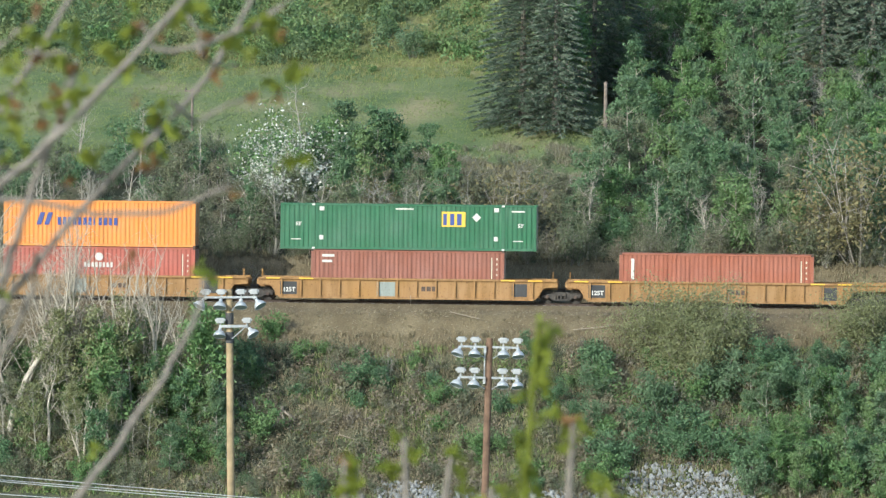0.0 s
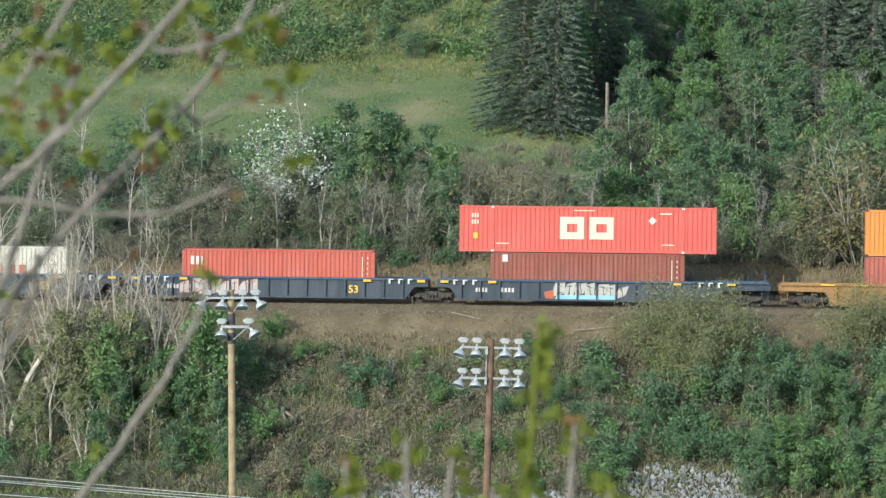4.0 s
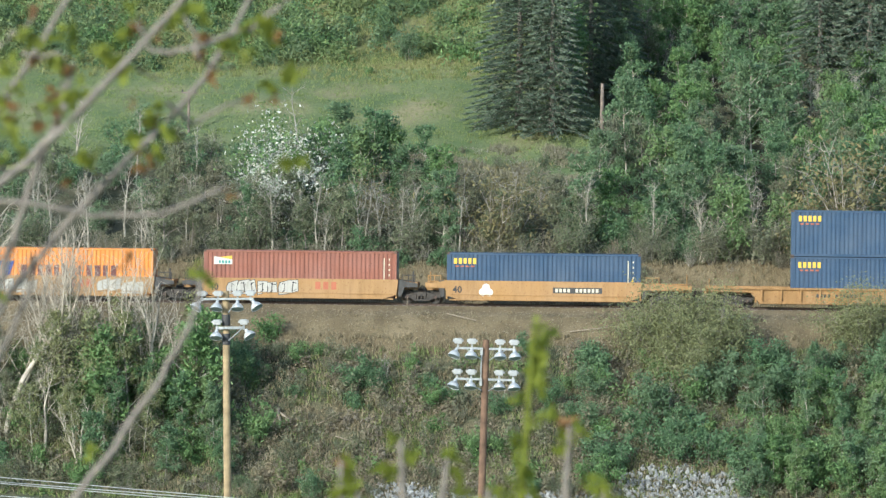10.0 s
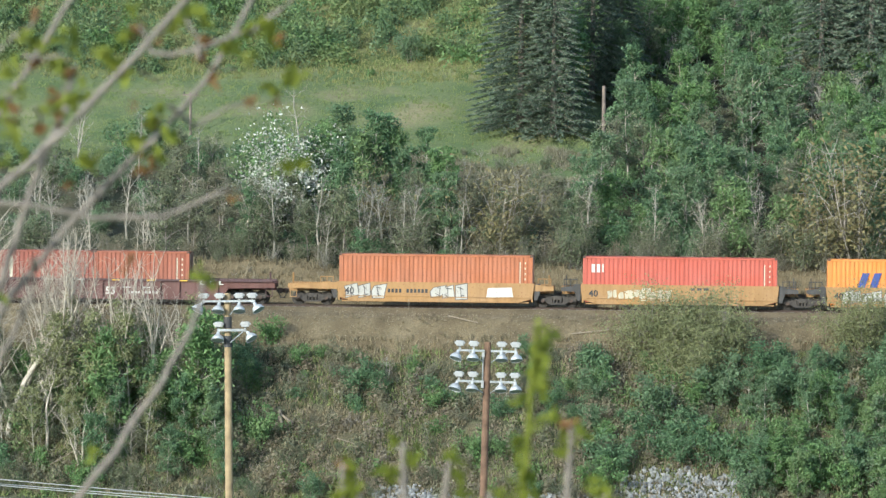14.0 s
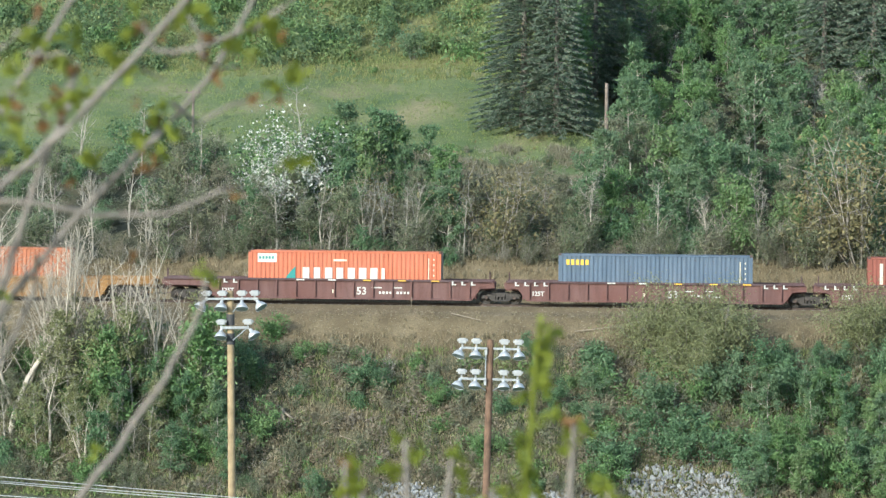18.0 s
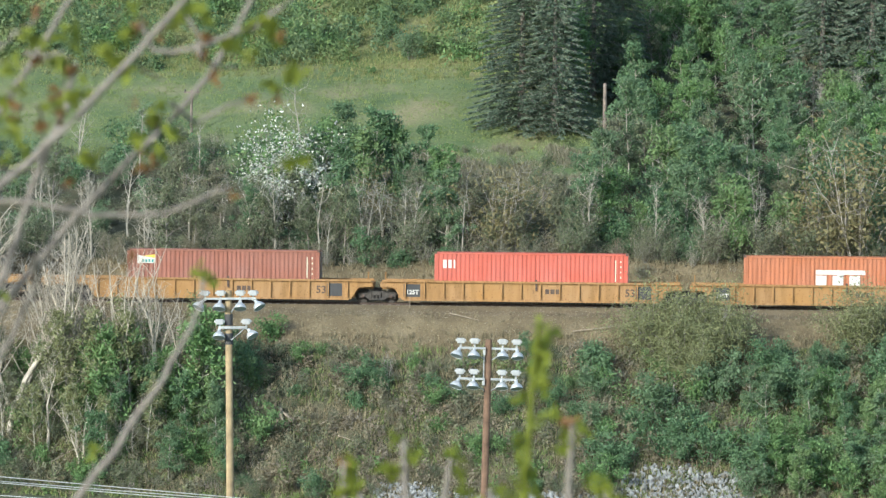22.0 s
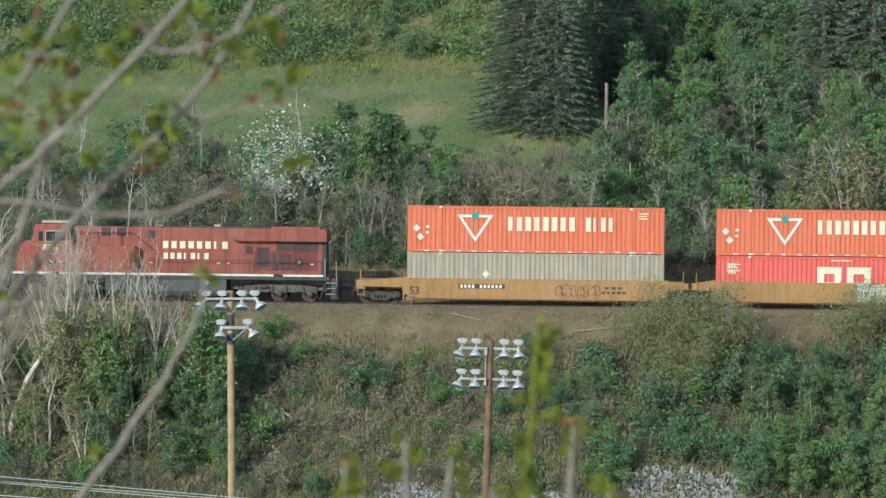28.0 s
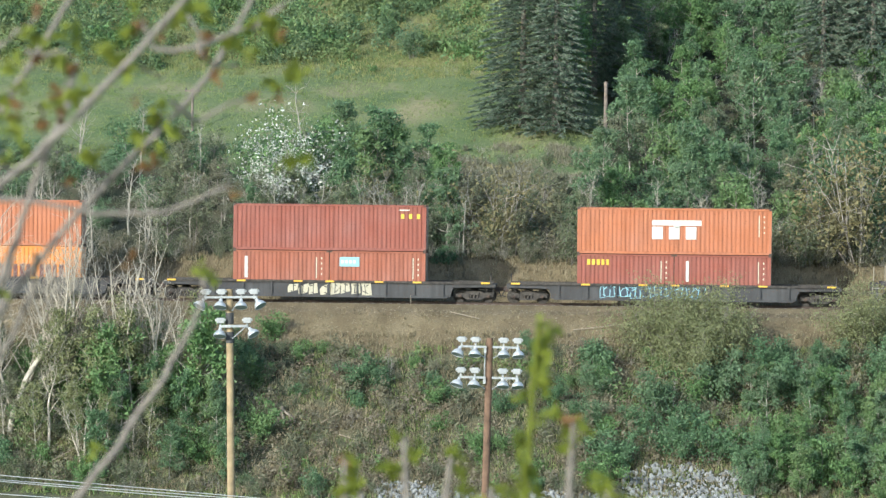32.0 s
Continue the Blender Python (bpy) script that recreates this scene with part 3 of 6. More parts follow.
def small_print(c, x, z, w, h, mat=WHITE, rows=2):
    for i in range(rows):
        marks(c, "small_print", x, z - i * h * 1.6, w * (1.1 - 0.2 * (i % 2)), h * 0.7, "b", mat)


def load_train():
    x40 = -B40 / 2
    # wagons: three yellow units, three blue, one yellow, five ochre, three maroon, three yellow, three ochre, locomotive, low wagons
    end, share, kept = (9.7, 11.5, True), (9.72, 0, True), (9.72, 0, False)
    side_y = -1.485

    def plate(car, x, w, mat, text="", tmat=WHITE):
        patch(car, "placard", [(x, 0.42), (x + w, 0.42), (x + w, 1.22), (x, 1.22)], mat, -1.482)
        if text:
            figures(car, text, x + 0.16, -1.49, 0.6, tmat)

    for i, (s, l, r) in enumerate(((17.25, share, end), (-2.16, share, kept), (-21.68, end, kept))):
        car = well_car(s, "ribbed", 8.3, l, r, "ochre yellow articulated well car with ribbed sides", YELLOW)
        if i < 2:
            plate(car, -8.0, 1.05, BLACK, "125T")
        plate(car, 6.6, 0.95, BLACK)
        patch(car, "graffiti_panel", [(-1.9, 0.36), (-0.75, 0.36), (-0.75, 1.26), (-1.9, 1.26)], PALE_PANEL, -1.482) if i else None
        marks(car, "stencil", 0.9, 0.7, 1.0, 0.3, "bbb", RUST, -1.482)
        for x in (-8.9, -6.8, 5.9, 7.6):
            part("yellow_strip", boxes((x, x + 0.9, -1.622, -1.611, 1.39, 1.48)), SAFETY, car)
    for i, (s, l, r) in enumerate(((-45.19, share, end), (-64.66, share, kept), (-84.2, end, kept))):
        car = well_car(s, "ribbed", 8.3, l, r, "dark blue articulated well car with blue-grey ribbed sides", BLUE_PANEL if i < 2 else SLATE_PANEL, BLUE_CAR, 1.55, 0.3, IRON)
        for x in (-9.2, -6.2, 5.4, 8.8):
            part("yellow_reflector", boxes((x, x + 0.5, -1.622, -1.611, 1.3, 1.45)), SAFETY, car)
        for x in (-8.4, -7.8, -7.2, 7.0, 7.6, 8.2):
            part("white_stripe", boxes((x, x + 0.12, -1.622, -1.611, 1.2, 1.5), (x + 0.12, x + 0.3, -1.622, -1.611, 1.44, 1.5)), WHITE, car)
        marks(car, "wagon_marking", -7.0, 0.75, 0.8, 0.26, "bbbb", WHITE, -1.482)
        marks(car, "wagon_marking", -5.4, 0.75, 0.9, 0.26, "bbbb", WHITE, -1.482)
        figures(car, "53", 4.45, -1.49, 0.6, YELLOW_MARK) if i else None
        if i == 0:
            brake_stand(car, 10.6, 1.5, BLUE_CAR)
            graffiti(car, -2.1, 0.32, 4.6, 1.2, SPRAY, INK, 5, side_y)
            patch(car, "sprayed_patch", [(-2.6, 0.4), (-2.1, 0.35), (-2.0, 0.95), (-2.7, 0.8)], RED_MARK, -1.483)
            patch(car, "sprayed_band", [(-2.0, 0.33), (1.9, 0.33), (1.7, 0.62), (-1.9, 0.62)], SKY_BLUE, -1.496)
        if i == 1:
            graffiti(car, -6.2, 0.32, 5.0, 1.22, SPRAY, DARK_RED_MARK, 9, side_y)
    car = well_car(-107.6, "ribbed", 8.3, end, end, "ochre yellow single well car with ribbed sides", GOLD, GOLD, 1.3, 0.36, GOLD)
    brake_stand(car, 10.4, 1.3, GOLD)
    marks(car, "wagon_marking", -4.5, 0.72, 2.6, 0.2, "bbbb.bbbbbb", BLACK, -1.482)
    marks(car, "stencil", 1.0, 0.6, 3.0, 0.35, "o..n..", BLACK, -1.482)
    patch(car, "sprayed_patch", [(3.6, 0.55), (6.0, 0.5), (6.0, 0.95), (3.7, 0.9)], RED_MARK, -1.482)
    e40, s40, k40 = (7.78, 9.3, True), (7.68, 0, True), (7.68, 0, False)
    for i, (s, l, r) in enumerate(((-129.2, s40, e40), (-144.55, s40, k40), (-159.94, s40, k40), (-175.29, s40, k40), (-190.63, e40, k40))):
        car = well_car(s, "smooth", 6.1, l, r, "bright ochre smooth-sided well car of an articulated set", TTX_YELLOW, DARK_STEEL if 0 < i < 4 else TTX_YELLOW, 1.52, 0.34)
        figures(car, "40", -5.7, -1.52, 0.75, BLACK)
        part("pipe_rail", rods([((-5.8, -1.53, 0.62), (5.9, -1.53, 0.58))], 0.025, 5), TTX_YELLOW, car)
        for sign in (-1, 1):
            part("hinge_arm", prism([(sign * 6.22, 0.5), (sign * 6.4, 0.45), (sign * 6.6, 1.0), (sign * 6.6, 1.5), (sign * 6.22, 1.5)][::sign], -1.38, -1.3), DARK_STEEL, car)
            part("grip_frame", rods([((sign * (6.45 + k * 0.4), -1.3, 0.95), (sign * (6.45 + k * 0.4), -1.3, 1.85)) for k in range(3)] + [((sign * 6.45, -1.3, zz), (sign * 7.25, -1.3, zz)) for zz in (1.1, 1.45, 1.8)], 0.03, 5), DARK_STEEL if i not in (0, 4) else TTX_YELLOW, car)
        marks(car, "axle_figures", 6.55 if i else -6.9, 1.15, 0.4, 0.16, "bbb", WHITE, -1.39)
        if i == 0:
            for dx, dz in ((-0.2, 0), (0.2, 0), (0, 0.3)):
                patch(car, "clover_leaf", [(-3.6 + dx + 0.25 * math.cos(a), 0.8 + dz + 0.25 * math.sin(a)) for a in np.linspace(0, 2 * math.pi, 12, False)], WHITE, -1.512 - dz * 0.01 - dx * 0.01)
            patch(car, "number_plate", [(0.6, 0.78), (3.7, 0.78), (3.7, 1.14), (0.6, 1.14)], BLACK, -1.512)
            marks(car, "wagon_marking", 0.75, 0.85, 2.8, 0.22, "bbbb.bbbbbb", CREAM, -1.52)
        if i in (1, 2):
            marks(car, "faded_marking", 1.0 if i == 1 else 0.9, 0.85, 1.5, 0.48, "bbb", RED_MARK, -1.512)
        if i == 1:
            graffiti(car, -4.6, 0.4, 4.6, 1.05, SPRAY, GREY_CAR, 21, -1.513)
        if i == 2:
            graffiti(car, -5.2, 0.4, 3.9, 1.0, SPRAY, INK, 33, -1.513)
            graffiti(car, 2.6, 0.42, 3.0, 1.0, SPRAY, GREIGE, 34, -1.513)
        if i == 3:
            graffiti(car, -4.5, 0.45, 3.9, 0.95, SPRAY_CREAM, GOLD, 41, -1.513)
            marks(car, "tag", 0.7, 1.2, 1.2, 0.15, "eno", BLACK, -1.512)
        if i == 4:
            graffiti(car, -5.6, 0.42, 2.4, 1.05, SPRAY, INK, 52, -1.513)
            graffiti(car, -0.3, 0.42, 2.4, 1.05, SPRAY, INK, 53, -1.513)
            marks(car, "wagon_marking", -3.0, 0.85, 2.6, 0.24, "bbbb.bbbbbb", BLACK, -1.512)
            patch(car, "primer_patch", [(3.2, 0.6), (4.9, 0.65), (4.8, 1.25), (3.3, 1.2)], WHITE, -1.512)
    for i, (s, l, r) in enumerate(((-212.27, share, end), (-231.66, share, kept), (-251.22, end, kept))):
        car = well_car(s, "ribbed", 8.3, l, r, "maroon articulated well car with ribbed sides", MAROON, MAROON_DARK, 1.52, 0.3, MAROON_DARK)
        figures(car, "53", 0.78, -1.49, 0.55, WHITE)
        figures(car, "125T", -7.75, -1.49, 0.6, WHITE)
        marks(car, "stencil", -0.75, 0.62, 0.2, 0.22, "b", CREAM, -1.482)
        marks(car, "wagon_marking", 2.2, 0.6, 2.0, 0.15, "bbbb.bbbb", WHITE, -1.482)
        marks(car, "wagon_marking", 1.75, 0.95, 1.0, 0.07, "b", WHITE, -1.482)
        marks(car, "wagon_marking", 3.15, 0.95, 0.8, 0.07, "b", WHITE, -1.482)
        for x in (-3.0, -1.0, 1.2, 3.4, 5.5):
            part("reflector", boxes((x, x + 0.5, -1.622, -1.611, 1.4, 1.48)), SAFETY if x > 1 else WHITE, car)
        for x in (-8.8, -8.2, -7.6, -7.0, 6.8, 7.4, 8.0):
            part("white_stripe", boxes((x, x + 0.1, -1.622, -1.611, 1.2, 1.44), (x + 0.1, x + 0.28, -1.622, -1.611, 1.2, 1.26)), WHITE, car)
    for i, (s, l, r) in enumerate(((-274.69, share, end), (-294.13, share, kept), (-313.56, end, kept))):
        car = well_car(s, "ribbed", 8.3, l, r, "ochre yellow articulated well car with ribbed sides", YELLOW, YELLOW, 1.47)
        if i < 2:
            plate(car, -8.0, 1.05, BLACK, "125T")
        plate(car, 6.6 if i else 5.2, 0.95, BLACK) if i else None
        figures(car, "53", 5.9, -1.49, 0.6, RUST) if i else None
        marks(car, "stencil", 0.9, 0.7, 1.0, 0.3, "bbb", RUST, -1.482)
        part("tie_bracket", boxes((0.28, 0.4, -1.56, -1.47, 0.9, 1.6)), RUST, car)
    es, ss, ks = (9.75, 11.3, True), (9.85, 0, True), (9.85, 0, False)
    for i, (s, l, r) in enumerate(((-337.09, ss, es), (-356.95, ss, ks), (-376.37, es, ks))):
        car = well_car(s, "smooth", 8.3, l, r, "ochre smooth-sided well car of an articulated set", GOLD, GOLD, 1.62, 0.4, GOLD)
        figures(car, "53", -7.9, -1.52, 0.62, BLACK)
        if i == 0:
            graffiti(car, -5.0, 0.42, 3.6, 1.15, BLUE_PANEL, SKY_BLUE, 61, -1.513)
            patch(car, "number_plate", [(1.6, 0.95), (4.6, 0.95), (4.6, 1.25), (1.6, 1.25)], BLACK, -1.512)
            marks(car, "wagon_marking", 1.7, 1.0, 2.8, 0.2, "bbbb.bbbbbb", CREAM, -1.52)
        if i == 1:
            graffiti(car, 0.8, 0.42, 6.8, 1.15, SPRAY_CREAM, SKY_BLUE, 63, -1.513)
        if i == 2:
            patch(car, "number_plate", [(-4.8, 1.0), (-1.9, 1.0), (-1.9, 1.28), (-4.8, 1.28)], BLACK, -1.512)
            marks(car, "wagon_marking", -4.7, 1.04, 2.7, 0.2, "bbbb.bbbbbb", CREAM, -1.52)
            graffiti(car, 1.3, 0.5, 2.8, 0.95, GOLD, RUST, 64, -1.513)
            marks(car, "tag", 4.4, 1.05, 1.2, 0.14, "enn", BLACK, -1.512)
            marks(car, "tag", 4.2, 0.75, 1.6, 0.16, "nenbn", BLACK, -1.512)
    lo = (9.15, 10.5, True)
    for i, s in enumerate((-422.7, -444.39, -466.2)):
        car = well_car(s, "low", 7.7, lo, lo, "dark grey single well car with yellow reflectors", GREY_CAR, IRON, 1.32, 0.32, IRON)
        for x in (-10.2, -5.8, -2.2, -0.2, 2.9, 5.3, 9.6):
            part("yellow_reflector", boxes((x, x + 0.55, -1.6, -1.59, 1.2, 1.31)), SAFETY, car)
        if i == 1:
            graffiti(car, -2.6, 0.35, 5.4, 0.98, SPRAY_CREAM, BLACK, 71, side_y)
        if i == 0:
            graffiti(car, -4.6, 0.35, 6.4, 0.98, BLUE_PANEL, SKY_BLUE, 73, side_y)

    # loads
    c = container(17.25, LOW, B40, 2.9, RUSSET, "russet red forty-foot container riding in a well car")
    marks(c, "upright_marking", x40 + 0.75, 1.25, 0.32, 1.3, "e", WHITE)
    c = container(-2.16, LOW, B40, 2.9, BROWN, "faded brown forty-foot container under a green one")
    small_print(c, x40 + 0.7, 2.45, 1.1, 0.22)
    c = container(-2.14, HIGH, B53, 2.9, GREEN, "green fifty-three-foot container stacked on a brown one")
    patch(c, "yellow_badge", [(2.1, 1.5), (3.6, 1.5), (3.6, 2.45), (2.1, 2.45)], YELLOW_MARK)
    marks(c, "badge_lettering", 2.2, 1.6, 1.3, 0.72, "eno", NAVY, -1.22)
    diamond(c, 4.3, 2.1, 0.28)
    for x in (-7.1, 6.9):
        figures(c, "53'", x, -1.22, 1.5, WHITE)
        small_print(c, x - 0.3, 0.6, 0.9, 0.09, WHITE, 1)
    small_print(c, -0.8, 2.55, 1.6, 0.12, WHITE, 1)
    small_print(c, 6.5, 2.45, 1.2, 0.13, WHITE, 1)
    for x in (-5.6, 5.4):
        patch(c, "label_patch", [(x, 0.62), (x + 0.25, 0.62), (x + 0.25, 0.9), (x, 0.9)], WHITE)
        patch(c, "label_patch", [(x, 2.45), (x + 0.3, 2.45), (x + 0.3, 2.7), (x, 2.7)], WHITE)
    c = container(-21.68, LOW, B40, 2.9, ROSE, "rose red forty-foot container under an orange one")
    patch(c, "round_badge", [(0.0 + 0.26 * math.cos(a), 2.28 + 0.26 * math.sin(a)) for a in np.linspace(0, 2 * math.pi, 14, False)], WHITE)
    marks(c, "lettering", -0.95, 1.62, 1.9, 0.3, "bbobobbb", WHITE)
    c = container(-21.68, HIGH, B40, 2.9, ORANGE, "orange forty-foot container stacked on a rose red one", False)
    hapag(c, -4.0, 1.35, 1.0, 0.78, 3.9)
    c = container(-45.19, LOW, B40, 2.9, DEEP_RED, "dark red forty-foot container under a bright red one")
    patch(c, "label_patch", [(x40 + 0.75, 2.3), (x40 + 1.1, 2.3), (x40 + 1.1, 2.75), (x40 + 0.75, 2.75)], WHITE)
    c = container(-45.18, HIGH, B53, 2.9, CP_RED, "bright red fifty-three-foot container stacked on a dark red one")
    red_marks(c, 1)
    c = container(-64.66, LOW, B40, 2.9, CAI_RED, "red forty-foot container riding in a blue well car")
    marks(c, "lettering", x40 + 0.55, 1.9, 1.0, 0.52, "onl", WHITE)
    c = container(-84.2, LOW, B40, 2.9, OFF_WHITE, "off-white forty-foot container riding in a blue well car", False)
    patch(c, "red_badge", [(-3.6, 0.95), (-2.75, 0.95), (-2.75, 1.85), (-3.6, 1.85)], RED_MARK)
    patch(c, "badge_wedge", [(-3.18, 1.0), (-2.85, 1.8), (-3.5, 1.8)], GREIGE, -1.22)
    marks(c, "lettering", -2.3, 1.0, 6.0, 0.75, "uonbo.nlno", RED_MARK)
    small_print(c, -3.6, 2.5, 3.0, 0.1, GREIGE, 1)
    for z in (LOW, HIGH):
        c = container(-107.6, z, B40, 2.9, BLUE, "blue forty-foot container of a stacked pair on a yellow well car")
        blue_marks(c)
    c = container(-129.2, LOW, B40, 2.9, BLUE, "blue forty-foot container riding in an ochre well car")
    blue_marks(c)
    c = container(-144.55, LOW, B40, 2.9, BROWN, "brown forty-foot container riding in an ochre well car")
    beacon(c)
    c = container(-159.94, LOW, B40, 2.9, ORANGE, "orange forty-foot container riding in an ochre well car", False)
    hapag(c, -4.3, 0.95, 1.5, 1.1, 6.2)
    c = container(-175.29, LOW, B40, 2.9, CAI_RED, "red forty-foot container riding in an ochre well car")
    marks(c, "lettering", x40 + 0.55, 1.9, 1.0, 0.52, "onl", WHITE)
    container(-190.63, LOW, B40, 2.9, RUST_ORANGE, "rusty orange forty-foot container riding in an ochre well car")
    for k, x in enumerate((-3.05, 3.05)):
        c = container(-212.27 + x, LOW, 6.06, 2.9, DEEP_RED if k == 0 else RUSSET, "dark red twenty-foot container in a maroon well car", k == 1)
        if k == 0:
            marks(c, "upright_marking", -2.3, 1.2, 0.34, 1.3, "e", CREAM)
    c = container(-231.66, LOW, B40, 2.9, SLATE, "slate blue forty-foot container riding in a maroon well car")
    marks(c, "lettering", x40 + 0.5, 2.2, 1.5, 0.34, "ooooo", YELLOW_MARK)
    c = container(-251.22, LOW, B40, 2.9, CORAL, "coral red forty-foot container riding in a maroon well car")
    marks(c, "lettering", -2.65, 1.05, 5.7, 0.8, "nubnbobl", WHITE)
    patch(c, "green_sail", [(-3.8, 1.05), (-3.1, 1.05), (-3.1, 1.9), (-3.4, 1.6)], TEAL)
    patch(c, "label_patch", [(x40 + 0.6, 2.15), (x40 + 1.8, 2.15), (x40 + 1.8, 2.7), (x40 + 0.6, 2.7)], WHITE)
    marks(c, "label_lettering", x40 + 0.7, 2.35, 1.0, 0.18, "bbbbb", TEAL, -1.22)
    small_print(c, -0.7, 2.25, 1.2, 0.18, CREAM, 1)
    c = container(-274.69, LOW, B40, 2.9, RUST_ORANGE, "rusty orange forty-foot container riding in a yellow well car")
    hmm(c, -1.6, 1.05, 3.1, 1.0)
    c = container(-294.13, LOW, B40, 2.9, CAI_RED, "red forty-foot container riding in a yellow well car")
    marks(c, "lettering", x40 + 0.55, 1.9, 1.0, 0.52, "onl", WHITE)
    c = container(-313.56, LOW, B40, 2.9, BROWN, "brown forty-foot container riding in a yellow well car")
    beacon(c)
    c = container(-337.09, LOW, B53, 2.9, CP_RED, "bright red fifty-three-foot container at the bottom of a stack")
    red_marks(c, 0)
    c = container(-337.09, HIGH, B53, 2.9, CP_RED, "bright red fifty-three-foot container on top of a stack")
    red_marks(c, 2)
    c = container(-356.95, LOW, B53, 2.9, CP_RED, "bright red fifty-three-foot container under an orange one")
    red_marks(c, 0)
    c = container(-356.95, HIGH, B53, 2.9, FLAME, "flame orange fifty-three-foot container stacked on a red one")
    flame_marks(c)
    c = container(-376.37, LOW, B53, 2.9, GREIGE, "dull grey fifty-three-foot container under an orange one")
    diamond(c, -3.1, 1.55, 0.24)
    c = container(-376.37, HIGH, B53, 2.9, FLAME, "flame orange fifty-three-foot container stacked on a grey one")
    flame_marks(c)
    for s, low, top, mark in ((-422.7, DEEP_RED, RUST_ORANGE, 1), (-444.39, RUSSET, DEEP_RED, 0)):
        for k, x in enumerate((-3.05, 3.05)):
            c = container(s + x, FLOOR20, 6.06, 2.59, low, "dark red twenty-foot container under a forty-foot one")
            if mark:
                marks(c, "lettering", -2.4, 1.9, 1.5, 0.35, "boonu", YELLOW_MARK) if k == 0 else marks(c, "upright_marking", -2.3, 0.9, 0.3, 1.3, "e", WHITE)
            elif k == 0:
                marks(c, "upright_marking", -2.3, 0.85, 0.32, 1.35, "e", WHITE)
            else:
                patch(c, "pale_label", [(-2.4, 1.6), (-1.15, 1.6), (-1.15, 2.2), (-2.4, 2.2)], SKY_BLUE)
                marks(c, "label_lettering", -2.3, 1.8, 1.0, 0.2, "bbbb", WHITE, -1.22)
        c = container(s, HIGH20, B40, 2.9, top, "rusty orange forty-foot container on two shorter ones" if mark else "deep red forty-foot container on two shorter ones", bool(mark))
        if mark:
            hmm(c, -1.4, 0.95, 3.1, 1.2)
        else:
            small_print(c, 4.4, 2.55, 0.9, 0.11, WHITE, 1)
            for x in (4.5, 5.0, 5.5):
                patch(c, "warning_label", [(x, 2.05), (x + 0.2, 2.05), (x + 0.2, 2.35), (x, 2.35)], YELLOW_MARK)
    c = container(-466.2, LOW, B40, 2.9, ORANGE, "orange forty-foot container at the bottom of a stack", False)
    hapag(c, -1.5, 0.95, 1.2, 1.0, 5.0)
    container(-466.2, HIGH, B40, 2.9, RUST_ORANGE, "rusty orange forty-foot container on an orange one")


def hapag(c, x, z, w, h, long):
    for k in range(2):
        a = x + k * w * 0.5
        patch(c, "blue_badge", [(a, z), (a + w * 0.3, z), (a + w * 0.55, z + h), (a + w * 0.25, z + h)], NAVY)
    marks(c, "lettering", x + w * 1.35, z, long, h * (0.62 if long < 4.5 else 0.8), "bonononlbono", NAVY if long < 4.5 else MAROON_TEXT)


def hmm(c, x, z, w, h):
    patch(c, "lettering_bar", [(x, z + h * 0.72), (x + w * 0.42, z + h * 0.72), (x + w * 0.5, z + h * 0.5), (x + w * 0.58, z + h * 0.72), (x + w, z + h * 0.72), (x + w, z + h), (x, z + h)], WHITE)
    marks(c, "lettering", x, z, w * 1.02, h * 0.66, "bbb", WHITE)


def beacon(c):
    x = -B40 / 2 + 0.65
    patch(c, "label_patch", [(x, 2.0), (x + 1.15, 2.0), (x + 1.15, 2.3), (x, 2.5)], WHITE)
    patch(c, "yellow_ray", [(x + 0.15, 2.42), (x + 1.15, 2.33), (x + 1.15, 2.55)], YELLOW_MARK)
    marks(c, "label_lettering", x + 0.3, 2.06, 0.8, 0.18, "bbbb", TEAL, -1.22)


def blue_marks(c):
    x = -B40 / 2 + 0.45
    marks(c, "lettering", x, 2.2, 1.5, 0.36, "ooooo", YELLOW_MARK)
    marks(c, "strapline", x + 0.1, 2.0, 1.3, 0.09, "bbbb", RED_MARK)
    patch(c, "warning_label", [(5.5, 1.2), (5.7, 1.2), (5.6, 1.4)], YELLOW_MARK)


def red_marks(c, kind):
    """Plain cream shapes and small print of the red long containers."""
    z = 0.85
    marks(c, "lettering", -1.75, z, 3.7, 1.4, "oo", CREAM, -1.212)
    small_print(c, -0.9, 2.62, 1.9, 0.09, CREAM, 1)
    if kind == 2:
        diamond(c, -3.1, 2.05, 0.27)
        figs = 6.7
    else:
        diamond(c, 4.05, 2.05, 0.27)
        figs = -7.3
    marks(c, "size_code", figs, 2.15, 0.5, 0.28, "bbb", CREAM)
    marks(c, "size_code", figs, 1.75, 0.5, 0.28, "bbb", CREAM)
    if kind:
        patch(c, "warning_label", [(figs + 0.1, 0.85), (figs + 0.38, 0.85), (figs + 0.38, 1.2), (figs + 0.1, 1.2)], YELLOW_MARK)
        for x in (-5.75, 4.65):
            small_print(c, x, 0.5, 1.1, 0.11, CREAM, 1)
    small_print(c, 4.5 if kind != 2 else -5.3, 2.45, 1.1, 0.12, CREAM, 1)
    if kind == 0:
        small_print(c, -7.4, 2.3, 1.2, 0.12, CREAM, 3)


